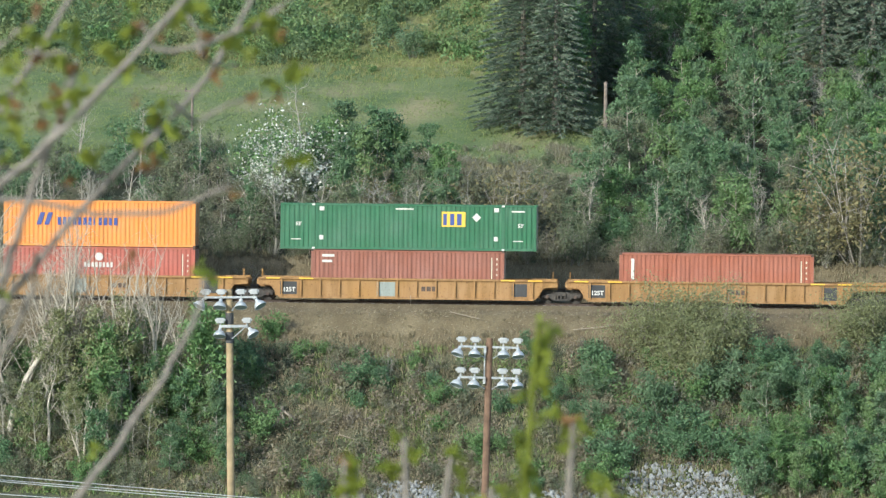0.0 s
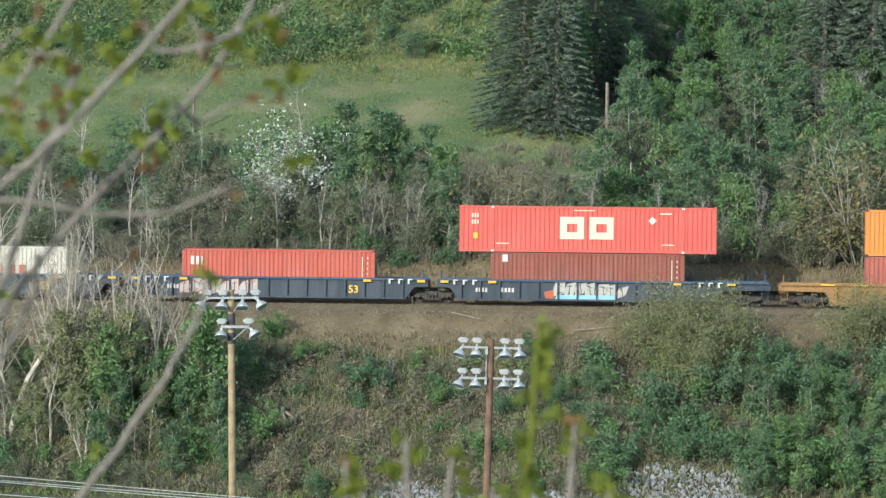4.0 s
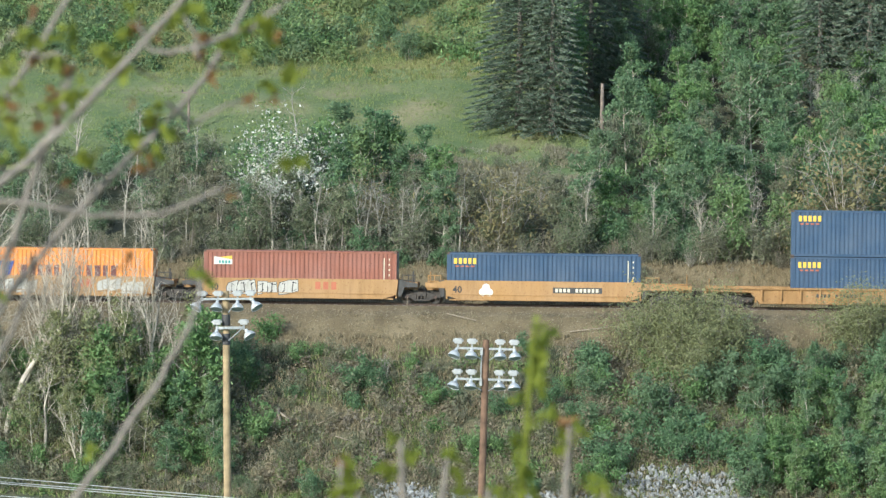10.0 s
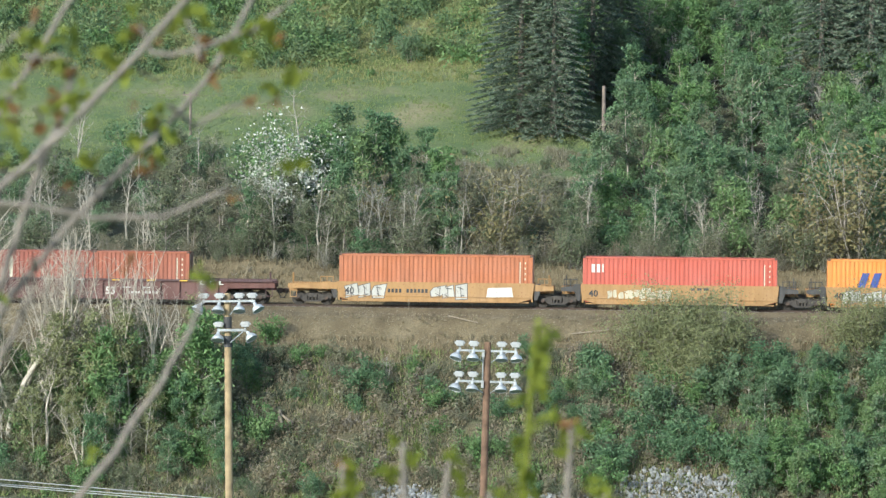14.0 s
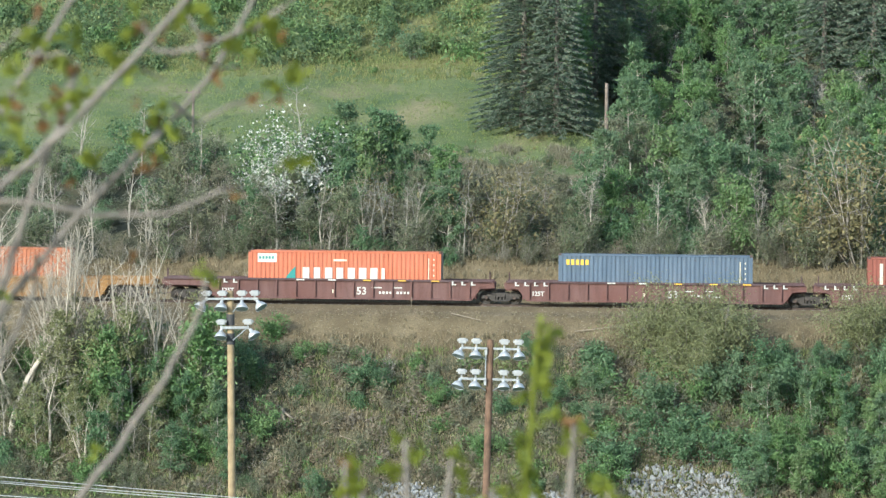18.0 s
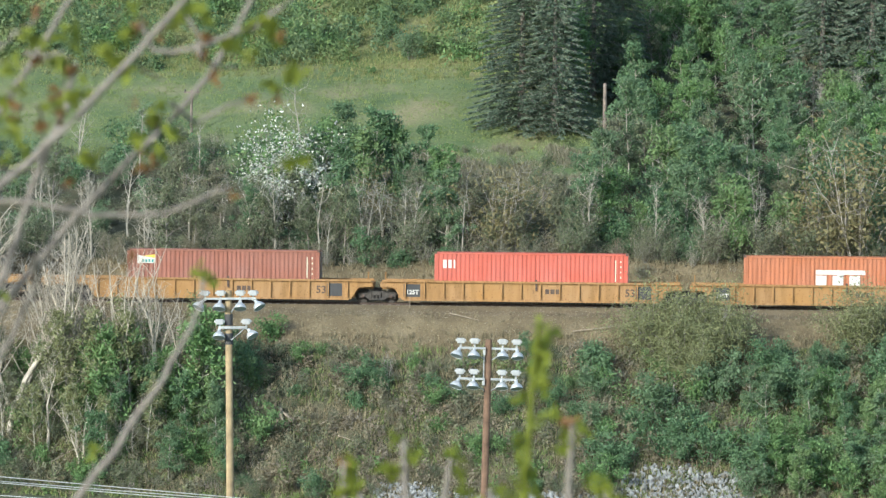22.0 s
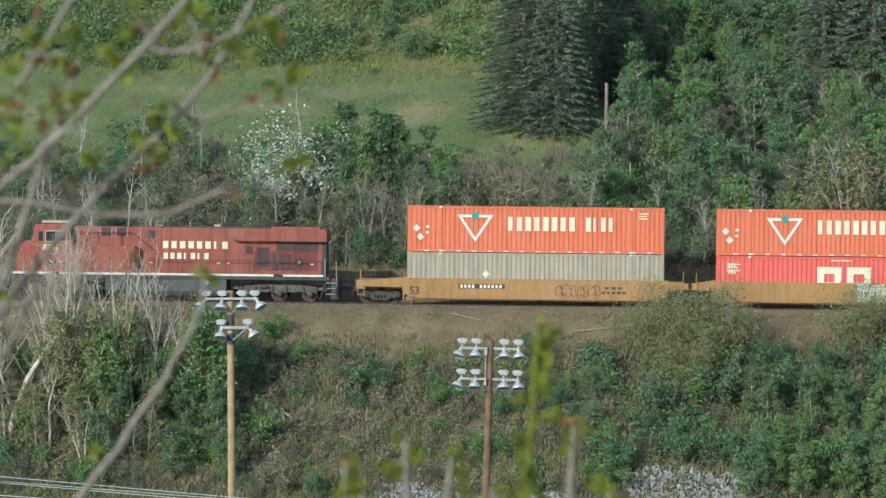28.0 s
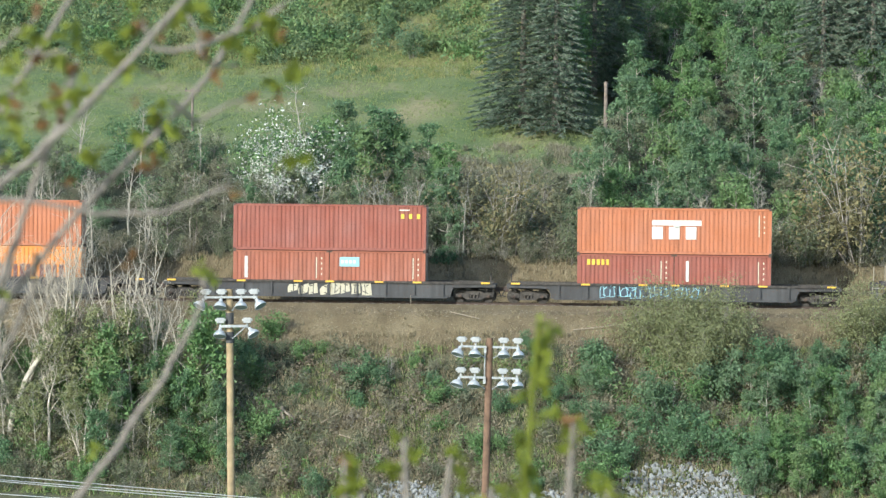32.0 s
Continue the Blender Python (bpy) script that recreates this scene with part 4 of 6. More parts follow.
def flame_marks(c):
    """White triangle outline with a green leaf patch, and a row of plain white blocks."""
    def tri(r, cx=-3.8, cz=1.75):
        return [(cx + r * 1.15, cz + r * 0.62), (cx - r * 1.15, cz + r * 0.62), (cx, cz - r * 1.1)]
    a, b = tri(1.0), tri(0.72)
    bm = bmesh.new()
    for i in range(3):
        j = (i + 1) % 3
        prism([a[i], a[j], b[j], b[i]], -1.218, -1.212, bm)
    part("triangle_badge", bm, WHITE, c)
    patch(c, "green_leaf", [(-3.8 + 0.24 * math.cos(t), 2.3 + 0.24 * math.sin(t)) for t in np.linspace(0, 2 * math.pi, 9, False)], TEAL, -1.22)
    marks(c, "lettering", -1.75, 1.38, 4.4, 0.88, "enbnobnb", CREAM)
    marks(c, "lettering", 3.15, 1.38, 1.9, 0.88, "blne", CREAM)
    diamond(c, -7.5, 1.5, 0.24)
    diamond(c, -7.25, 0.95, 0.24)
    small_print(c, -6.9, 1.5, 0.3, 0.22, CREAM, 2)
    small_print(c, 6.5, 2.5, 0.8, 0.1, CREAM, 3)
    for x in range(-7, 8):
        patch(c, "reflector", [(x, 0.05), (x + 0.28, 0.05), (x + 0.28, 0.12), (x, 0.12)], WHITE, -1.222)


load_train()

# ---- locomotive ----
TRUCK_GREY = plain("dusty_truck_iron", (0.1, 0.092, 0.08), 0.8, 0.1, 0.5)
LOCO_RED = paint("locomotive_red", (0.262, 0.06, 0.038), 0.5, 0.5)
LOCO_DARK = paint("sooty_red", (0.15, 0.03, 0.028), 0.5, 0.6)
GRIME = paint("grimy_black", (0.05, 0.042, 0.04), 0.4, 0.7)
TANK_GREY = paint("tank_grey_green", (0.05, 0.06, 0.06), 0.4, 0.6)
GLASS = plain("cab_glass", (0.03, 0.035, 0.04), 0.08, 0, 0.1)
GRILLE = paint("dark_grille", (0.055, 0.025, 0.024), 0.3, 0.7)


def bevelled(bm, width=0.04):
    bmesh.ops.bevel(bm, geom=bm.edges[:], offset=width, segments=2, affect="EDGES", profile=0.6)
    return bm


def locomotive(s):
    loco = new("diesel_locomotive")
    tagged(loco, "dark red six-axle diesel freight locomotive with cream lettering", "locomotive")
    loco.matrix_world = pose(*at_track(s), 0, 0, 0, -3)
    part("frame", bevelled(boxes((-10.2, 10.25, -1.5, 1.5, 1.38, 1.62)), 0.03), GRIME, loco, "grimy black deck frame")
    part("walkway", boxes((-9.85, 9.85, -1.56, 1.56, 1.63, 1.68)), GRIME, loco)
    for x0, x1 in ((-9.8, -7.3), (-6.85, -2.65), (-2.55, 6.7), (7.3, 9.85)):
        part("white_sill_stripe", boxes((x0, x1, -1.585, -1.565, 1.6, 1.74)), WHITE, loco)
    # short nose, cab and the wide cabinet behind it
    part("nose", bevelled(prism([(-9.75, 1.7), (-8.4, 1.7), (-8.4, 3.85), (-8.6, 3.82), (-9.6, 3.42), (-9.75, 3.2)], -1.15, 1.15), 0.06), LOCO_RED, loco)
    cab = part("cab", bevelled(prism([(-8.55, 1.7), (-6.17, 1.7), (-6.17, 4.72), (-6.35, 4.78), (-8.35, 4.74), (-8.48, 4.6), (-8.62, 3.75)], -1.53, 1.53), 0.05), LOCO_RED, loco)
    part("cab_roof_unit", bevelled(boxes((-8.1, -6.3, -0.8, 0.8, 4.79, 4.98)), 0.04), GREIGE, loco, "pale air conditioning unit on the cab roof")
    for x0, x1 in ((-7.72, -7.12), (-7.06, -6.48)):
        part("window_pane", boxes((x0, x1, -1.545, -1.536, 3.68, 4.28)), GLASS, cab)
    part("window_frame", boxes((-7.8, -7.72, -1.56, -1.537, 3.6, 4.36), (-6.48, -6.4, -1.56, -1.537, 3.6, 4.36), (-7.72, -6.48, -1.56, -1.537, 4.28, 4.36), (-7.72, -6.48, -1.56, -1.537, 3.6, 3.68), (-7.12, -7.06, -1.56, -1.537, 3.68, 4.28)), GREIGE, cab, "pale metal window frame")
    part("corner_window", boxes((-8.2, -7.92, -1.545, -1.536, 3.68, 4.28)), GLASS, cab)
    part("windscreen", prism([(-8.64, 3.9), (-8.52, 4.55), (-8.5, 4.55), (-8.62, 3.9)], -1.1, 1.1), GLASS, cab)
    part("rear_cab_door", boxes((-6.2, -6.14, -1.45, -0.85, 1.75, 4.4)), GRIME, cab)
    figures(loco, "8746", -7.98, -1.545, 3.12, CREAM, "road_number")
    part("side_cabinet", bevelled(boxes((-6.14, -2.05, -1.5, 1.5, 1.7, 3.42)), 0.05), LOCO_RED, loco)
    part("battery_vent", boxes((-7.6, -7.0, -1.545, -1.536, 1.98, 2.48)), GRILLE, loco)
    part("cabinet_end", boxes((-2.04, -1.85, -1.42, -1.1, 1.9, 3.3)), GRILLE, loco)
    part("upper_hood", bevelled(boxes((-6.12, -0.45, -1.05, 1.05, 3.3, 4.62)), 0.07), LOCO_RED, loco)
    for x in (-4.3, -3.32):
        part("hood_vent", boxes((x, x + 0.66, -1.075, -1.055, 4.02, 4.56)), GRILLE, loco)
        part("vent_rim", boxes((x - 0.06, x, -1.08, -1.055, 4.0, 4.58), (x + 0.66, x + 0.72, -1.08, -1.055, 4.0, 4.58)), STEEL, loco)
    part("engine_hood", bevelled(boxes((-0.45, 9.75, -1.12, 1.12, 1.7, 4.6)), 0.06), LOCO_RED, loco)
    part("low_hood", bevelled(boxes((-2.0, -0.45, -1.05, 1.05, 1.7, 3.4)), 0.05), LOCO_RED, loco)
    part("small_vent", boxes((-1.3, -0.86, -1.075, -1.055, 3.92, 4.42)), GRILLE, loco)
    part("hood_top", boxes((-0.4, 6.4, -0.6, 0.6, 4.6, 4.68)), GRIME, loco, "sooty hood top")
    part("exhaust_stack", bevelled(boxes((2.8, 3.25, -0.4, 0.4, 4.66, 4.82)), 0.03), GREIGE, loco)
    part("radiator_wing", bevelled(prism([(4.1, 3.88), (4.5, 3.8), (10.05, 3.8), (10.05, 4.5), (9.9, 4.62), (6.4, 4.62), (5.4, 4.56), (4.1, 4.02)], -1.52, 1.52), 0.04), LOCO_RED, loco, "flared radiator housing")
    part("radiator_top", boxes((6.5, 9.6, -1.3, 1.3, 4.6, 4.72)), LOCO_RED, loco)
    part("radiator_screen", boxes((6.85, 9.5, -1.15, -1.125, 3.22, 3.78)), GRILLE, loco)
    part("hood_end", bevelled(boxes((9.5, 10.0, -1.1, 1.1, 1.7, 3.85)), 0.04), GRIME, loco)
    for x0, x1, z0, z1 in ((4.9, 5.35, 3.0, 3.48), (5.6, 6.4, 2.2, 3.42), (6.6, 6.85, 2.0, 3.0), (7.0, 7.28, 2.0, 3.0), (7.48, 7.8, 2.0, 3.0)):
        part("louvre_door", boxes((x0, x1, -1.14, -1.122, z0, z1)), GRILLE, loco)
    part("sooty_panel", boxes((5.45, 9.48, -1.1245, -1.121, 1.95, 3.2)), LOCO_DARK, loco, "soot-stained equipment panel")
    fan = rod(bmesh.new(), (8.3, -1.15, 2.5), (8.3, -1.12, 2.5), 0.28, None, 16)
    part("fan_cover", fan, GRILLE, loco)
    part("fan_hub", rod(bmesh.new(), (8.3, -1.17, 2.5), (8.3, -1.15, 2.5), 0.1, None, 10), STEEL, loco)
    for x in (0.6, 1.6, 2.6, 3.6, 4.5):
        part("door_seam", boxes((x, x + 0.02, -1.126, -1.121, 1.9, 3.7)), GRIME, loco)
    # cream blocks for the lettering
    marks(loco, "lettering", -0.35, 3.3, 4.3, 0.46, "bnbbnblb", CREAM, -1.128)
    marks(loco, "lettering", -0.3, 2.62, 3.0, 0.4, "bnblblb", CREAM, -1.128)
    for x in (-7.5, -6.9, -5.8, -1.2, 3.1, 3.7, 9.0):
        part("notice", boxes((x, x + 0.2, -1.555 if x < -2 else -1.135, -1.548 if x < -2 else -1.125, 2.35, 2.42)), CREAM, loco)
    # rails, steps
    posts = [((x, -1.5, 1.65), (x, -1.5, 2.6)) for x in np.linspace(-2.4, 9.7, 9)]
    for a, b in posts:
        part("handrail_post", rods([(a, b)], 0.025, 5), GRIME, loco)
    part("handrail", rods([((-2.4, -1.5, 2.6), (9.7, -1.5, 2.6))], 0.025, 5), GRIME, loco)
    part("hood_handrail", rods([((-6.1, -1.2, 4.25), (-2.3, -1.2, 4.25)), ((-2.3, -1.2, 4.25), (-0.6, -1.2, 2.9)), ((-5.2, -1.2, 3.45), (-5.2, -1.2, 4.25)), ((-4.5, -1.2, 3.45), (-4.5, -1.2, 4.25)), ((-3.0, -1.2, 3.45), (-3.0, -1.2, 4.25))], 0.028, 5), LOCO_DARK, loco)
    for sign in (-1, 1):
        x = 10.35 * sign
        part("stairwell", boxes((x - 0.32, x + 0.32, -1.45, -1.05, 0.5, 0.55), (x - 0.32, x + 0.32, -1.45, -1.05, 0.85, 0.9), (x - 0.32, x + 0.32, -1.45, -1.05, 1.2, 1.25), (x - 0.36, x - 0.32, -1.5, -1.0, 0.42, 1.68), (x + 0.32, x + 0.36, -1.5, -1.0, 0.42, 1.68)), GRIME, loco)
        part("step_edge", boxes((x - 0.3, x + 0.3, -1.47, -1.452, 0.5, 0.56), (x - 0.3, x + 0.3, -1.47, -1.452, 0.85, 0.91), (x - 0.3, x + 0.3, -1.47, -1.452, 1.2, 1.26)), STEEL, loco)
        part("end_handrail", rods([((x - 0.4 * sign, -1.48, 1.65), (x - 0.4 * sign, -1.48, 2.75)), ((x + 0.36 * sign, -1.48, 1.0), (x + 0.3 * sign, -1.48, 2.6))], 0.03, 5), GREIGE, loco)
        part("pilot", boxes((min(x, x + 0.45 * sign), max(x, x + 0.45 * sign), -1.4, 1.4, 0.22, 1.55)), GRIME, loco)
        part("coupler", boxes((min(x, x + 1.0 * sign), max(x, x + 1.0 * sign), -0.14, 0.14, 0.72, 0.98)), RUST, loco)
        # three-axle bogie
        c = 7.03 * sign
        b = part("bogie", boxes((-3.0, 3.0, -0.35, 0.35, 0.6, 0.85)), IRON, loco, "three-axle cast bogie")
        b.location = (c, 0, 0)
        for side in (-1, 1):
            f = part("side_frame", bevelled(prism([(-2.9, 0.78), (-2.35, 0.72), (-2.1, 0.5), (-1.8, 0.5), (-1.5, 0.7), (-0.9, 0.58), (-0.45, 0.7), (-0.16, 0.5), (0.16, 0.5), (0.45, 0.7), (0.9, 0.58), (1.5, 0.7), (1.8, 0.5), (2.1, 0.5), (2.35, 0.72), (2.9, 0.78), (2.9, 0.92), (2.2, 0.95), (1.3, 1.08), (-1.3, 1.08), (-2.2, 0.95), (-2.9, 0.92)], -0.09, 0.09), 0.03), TRUCK_GREY, b)
            f.location = (0, side * 1.02, 0)
            for x2 in (-1.94, 0, 1.94):
                cap = part("axle_box", bevelled(boxes((-0.16, 0.16, -0.14, 0.1, 0.38, 0.7)), 0.04), RUST, b)
                cap.location = (x2, side * 1.07, 0)
                for dx in (-0.42, 0.42):
                    sp = part("coil_spring", rod(bmesh.new(), (0, 0, 0.55), (0, 0, 0.98), 0.1, None, 8), IRON, b)
                    sp.location = (x2 + dx, side * 1.1, 0)
            part("brake_cylinder", rod(bmesh.new(), (-1.2, side * 1.22, 0.95), (-0.75, side * 1.22, 0.95), 0.11, None, 10), GRIME, b)
            part("sand_pipe", rods([((2.9, side * 1.2, 1.2), (2.6, side * 1.2, 0.2))], 0.03, 5), GRIME, b)
        for x2 in (-1.94, 0, 1.94):
            w = part("wheelset", LOCO_WHEELSET, TRUCK_GREY, b)
            w.location = (x2, 0, 0.53)
            SPIN.append((w, x2, 0.53))
    tank = [(-1.45, 1.36), (-1.45, 0.62), (-1.25, 0.32), (-0.95, 0.22), (0.95, 0.22), (1.25, 0.32), (1.45, 0.62), (1.45, 1.36)]
    bm = bmesh.new()
    a, b = [bm.verts.new((-3.95, y, z)) for y, z in tank], [bm.verts.new((3.72, y, z)) for y, z in tank]
    bm.faces.new(a), bm.faces.new(b[::-1])
    for i in range(8):
        bm.faces.new((a[(i + 1) % 8], a[i], b[i], b[(i + 1) % 8]))
    part("fuel_tank", bm, TANK_GREY, loco, "long grey-green fuel tank under the deck")
    part("tank_filler", boxes((2.4, 2.6, -1.5, -1.452, 1.05, 1.3)), WHITE, loco)
    part("air_pipe", rods([((-3.9, -1.4, 1.42), (3.7, -1.4, 1.42))], 0.04, 5), GRIME, loco)
    part("horn", rods([((-1.0, 0.2, 4.72), (-0.5, 0.2, 4.72))], 0.06, 6), STEEL, loco)
    TRAIN.append((loco, s))


locomotive(-399.55)

# ---- plants ----
RNG = np.random.default_rng(7)


class Stems:
    """Gathers tapered tubes into one mesh."""

    def __init__(self):
        self.v, self.f = [], []

    def tube(self, pts, r0, r1, sides=5):
        pts = [Vector(p) for p in pts]
        base = len(self.v)
        for i, p in enumerate(pts):
            d = (pts[min(i + 1, len(pts) - 1)] - pts[max(i - 1, 0)]).normalized()
            a = d.orthogonal().normalized()
            b = d.cross(a)
            r = r0 + (r1 - r0) * i / (len(pts) - 1)
            for k in range(sides):
                t = 2 * math.pi * k / sides
                self.v.append(p + (a * math.cos(t) + b * math.sin(t)) * r)
        for i in range(len(pts) - 1):
            for k in range(sides):
                j, n = base + i * sides, (k + 1) % sides
                self.f.append((j + k, j + n, j + sides + n, j + sides + k))

    def mesh(self, name):
        return mesh_of(name, self.v, self.f, True)


def leaves(name, centres, size, droop=0.0, long=1.5, along=None):
    """A crown: one small folded leaf clump at each centre, turned at random."""
    c = np.asarray(centres, float)
    n = len(c)
    a = RNG.normal(size=(n, 3))
    a[:, 2] -= droop
    if along is not None:
        a = np.asarray(along, float) + RNG.normal(0, 0.35, (n, 3))
    a /= np.linalg.norm(a, axis=1)[:, None]
    b = np.cross(a, RNG.normal(size=(n, 3)))
    b /= np.linalg.norm(b, axis=1)[:, None]
    s = (size * RNG.uniform(0.55, 1.35, n))[:, None]
    v = np.stack([c - a * s * 0.45 * long + b * s * 0.4, c + a * s * 0.6 * long, c - a * s * 0.45 * long - b * s * 0.4], 1).reshape(-1, 3)
    return mesh_of(name, v.tolist(), np.arange(3 * n).reshape(n, 3).tolist())


def wander(start, way, length, steps, bend, lift=0.0):
    p, d, out = Vector(start), Vector(way).normalized(), [Vector(start)]
    for _ in range(steps):
        d = (d + Vector(RNG.normal(0, bend, 3)) + Vector((0, 0, lift))).normalized()
        p = p + d * (length / steps)
        out.append(p.copy())
    return out


def sprays(points, radius, count):
    """Leaf places in uneven clumps round some of the points on the limbs."""
    pts = np.array([tuple(p) for p in points])
    pts = pts[RNG.permutation(len(pts))[:max(14, len(pts) * 2 // 5)]]
    weight = RNG.uniform(0.3, 1.7, len(pts))
    i = RNG.choice(len(pts), count, p=weight / weight.sum())
    return pts[i] + RNG.normal(0, radius, (count, 3)) * np.array([1, 1, 0.8])


def plant(name, label, category, stem, bark, crown=None, leaf=None, more=None, more_leaf=None):
    ob = new(name)
    tagged(ob, label, category)
    part("trunk" if category == "tree" else "stem", stem, bark, ob)
    if crown:
        part("crown" if category == "tree" else "foliage", crown, leaf, ob)
    if more:
        part("blossom" if more_leaf is LEAF_BLOSSOM else "pale_shoots", more, more_leaf, ob)
    return ob


def make_broadleaf(h, spread, low, count, size, leaf, bark, label, name="aspen_tree", clump=0.24):
    s = Stems()
    top = wander((0, 0, -0.3), (0, 0, 1), h * 0.95 + 0.3, 9, 0.05, 0.05)
    s.tube(top, h * 0.007 + 0.03, 0.02, 6)
    tips = []
    for i in range(17):
        f = low + (0.97 - low) * (i / 16) ** 0.9
        p = top[min(9, int(f * 9))]
        a = i * 2.4 + RNG.uniform(-0.5, 0.5)
        reach = spread * (1.15 - 0.8 * abs(f - low - 0.18) / (1 - low)) * RNG.uniform(0.5, 1.45)
        limb = wander(p, (math.cos(a), math.sin(a), RNG.uniform(0.3, 0.9)), max(0.5, reach), 4, 0.16, 0.05)
        s.tube(limb, 0.045, 0.012, 4)
        tips += limb[1:]
        for q in limb[2:]:
            twig = wander(q, RNG.normal(size=3), reach * 0.45, 2, 0.2)
            s.tube(twig[::2], 0.016, 0.006, 3)
            tips += twig[1:]
    tips += top[6:]
    return plant(name, label, "tree", s.mesh("trunk"), bark, leaves("crown", sprays(tips, clump, count), size, 0.3), leaf)


def make_shrub(h, spread, count, size, leaf, bark, label, name="shrub", stems=14, clump=0.3, more=None, twigs=True):
    s, tips = Stems(), []
    for i in range(stems):
        a, lean = RNG.uniform(0, 6.3), RNG.uniform(0.05, 0.9)
        stem = wander((0.2 * math.cos(a), 0.2 * math.sin(a), -0.25), (math.cos(a) * lean * spread / h * 1.6, math.sin(a) * lean * spread / h * 1.6, 1), h * RNG.uniform(0.55, 1.0), 5, 0.12, 0.02)
        s.tube(stem[::2] + stem[-1:], 0.03, 0.008, 3)
        tips += stem[2:]
        for q in stem[2:]:
            for _ in range(2):
                twig = wander(q, Vector(RNG.normal(size=3)) + Vector((0, 0, 0.5)), h * 0.22, 2, 0.3)
                if twigs:
                    s.tube(twig[::2], 0.012, 0.004, 3)
                tips += twig[1:]
    crown = leaves("foliage", sprays(tips, clump, count), size, 0.1) if count else None
    extra = leaves("blossom", sprays(tips, clump * 1.15, more[0]), more[1], 0, 1.0) if more else None
    return plant(name, label, "shrub", s.mesh("stem"), bark, crown, leaf, extra, more[2] if more else None)


def make_bare(h, label, bark, name="bare_tree", forks=12, spread=0.9, trunks=1, stout=0.011):
    s, fine = Stems(), Stems()
    for k in range(trunks):
        lean = (RNG.uniform(-0.35, 0.35) * (trunks > 1), RNG.uniform(-0.2, 0.2) * (trunks > 1), 1)
        top = wander((0.25 * k, 0.1 * k, -0.3), lean, h * RNG.uniform(0.75, 1.0) + 0.3, 9, 0.11, 0.05)
        s.tube(top, h * stout + 0.025, 0.012, 6)
        for i in range(forks):
            p = top[2 + int(i / forks * 7.5)]
            a = i * 2.4 + RNG.uniform(-0.6, 0.6)
            limb = wander(p, (math.cos(a), math.sin(a), RNG.uniform(0.7, 1.6)), h * 0.3 * spread * RNG.uniform(0.6, 1.3) * (1.2 - i / forks * 0.7), 5, 0.16, 0.05)
            fine.tube(limb, 0.032, 0.008, 3)
            for q in limb[1:]:
                for _ in range(2):
                    twig = wander(q, Vector(RNG.normal(size=3)) + Vector((0, 0, 0.6)), h * 0.1, 2, 0.25)
                    fine.tube(twig[::2], 0.012, 0.004, 3)
    return plant(name, label, "tree", s.mesh("trunk"), bark, fine.mesh("crown"), bark)


def make_spruce(h, label, dense=1.0):
    s, pts, ways = Stems(), [], []
    s.tube([(0, 0, -0.4), (0, 0, h * 0.5), (0, 0, h)], h * 0.014 + 0.05, 0.02, 7)
    z = h * 0.03
    while z < h * 0.985:
        f = 1 - z / h
        reach = h * 0.225 * f ** 0.75 + 0.12
        n = int(8 + 8 * f)
        turn = RNG.uniform(0, 6)
        for i in range(n):
            a = turn + 6.283 * i / n + RNG.uniform(-0.25, 0.25)
            r = reach * RNG.uniform(0.72, 1.1)
            limb = [Vector((math.cos(a) * r * t, math.sin(a) * r * t, z + 0.12 * r * t - 0.42 * r * t * t + 0.1 * r * t ** 4)) for t in (0, 0.35, 0.7, 1.0)]
            s.tube(limb, 0.03, 0.008, 3)
            m = int((16 + 62 * r / (h * 0.205)) * dense)
            for t in RNG.uniform(0.12, 1.0, m) ** 0.75:
                p = Vector((math.cos(a) * r * t, math.sin(a) * r * t, z + 0.12 * r * t - 0.42 * r * t * t + 0.1 * r * t ** 4))
                side = RNG.normal(0, 0.16 * (1.2 - t) + 0.05)
                pts.append(p + Vector((-math.sin(a) * side * 2, math.cos(a) * side * 2, RNG.uniform(-0.12, 0.02))))
                ways.append((math.cos(a) - math.sin(a) * side * 3, math.sin(a) + math.cos(a) * side * 3, -0.25))
        z += max(0.24, 0.56 * f ** 0.4) * RNG.uniform(0.75, 1.25)
    return plant("spruce_tree", label, "tree", s.mesh("trunk"), BARK_GREY, leaves("crown", pts, 0.135, 0.6, 1.8, ways), NEEDLES)


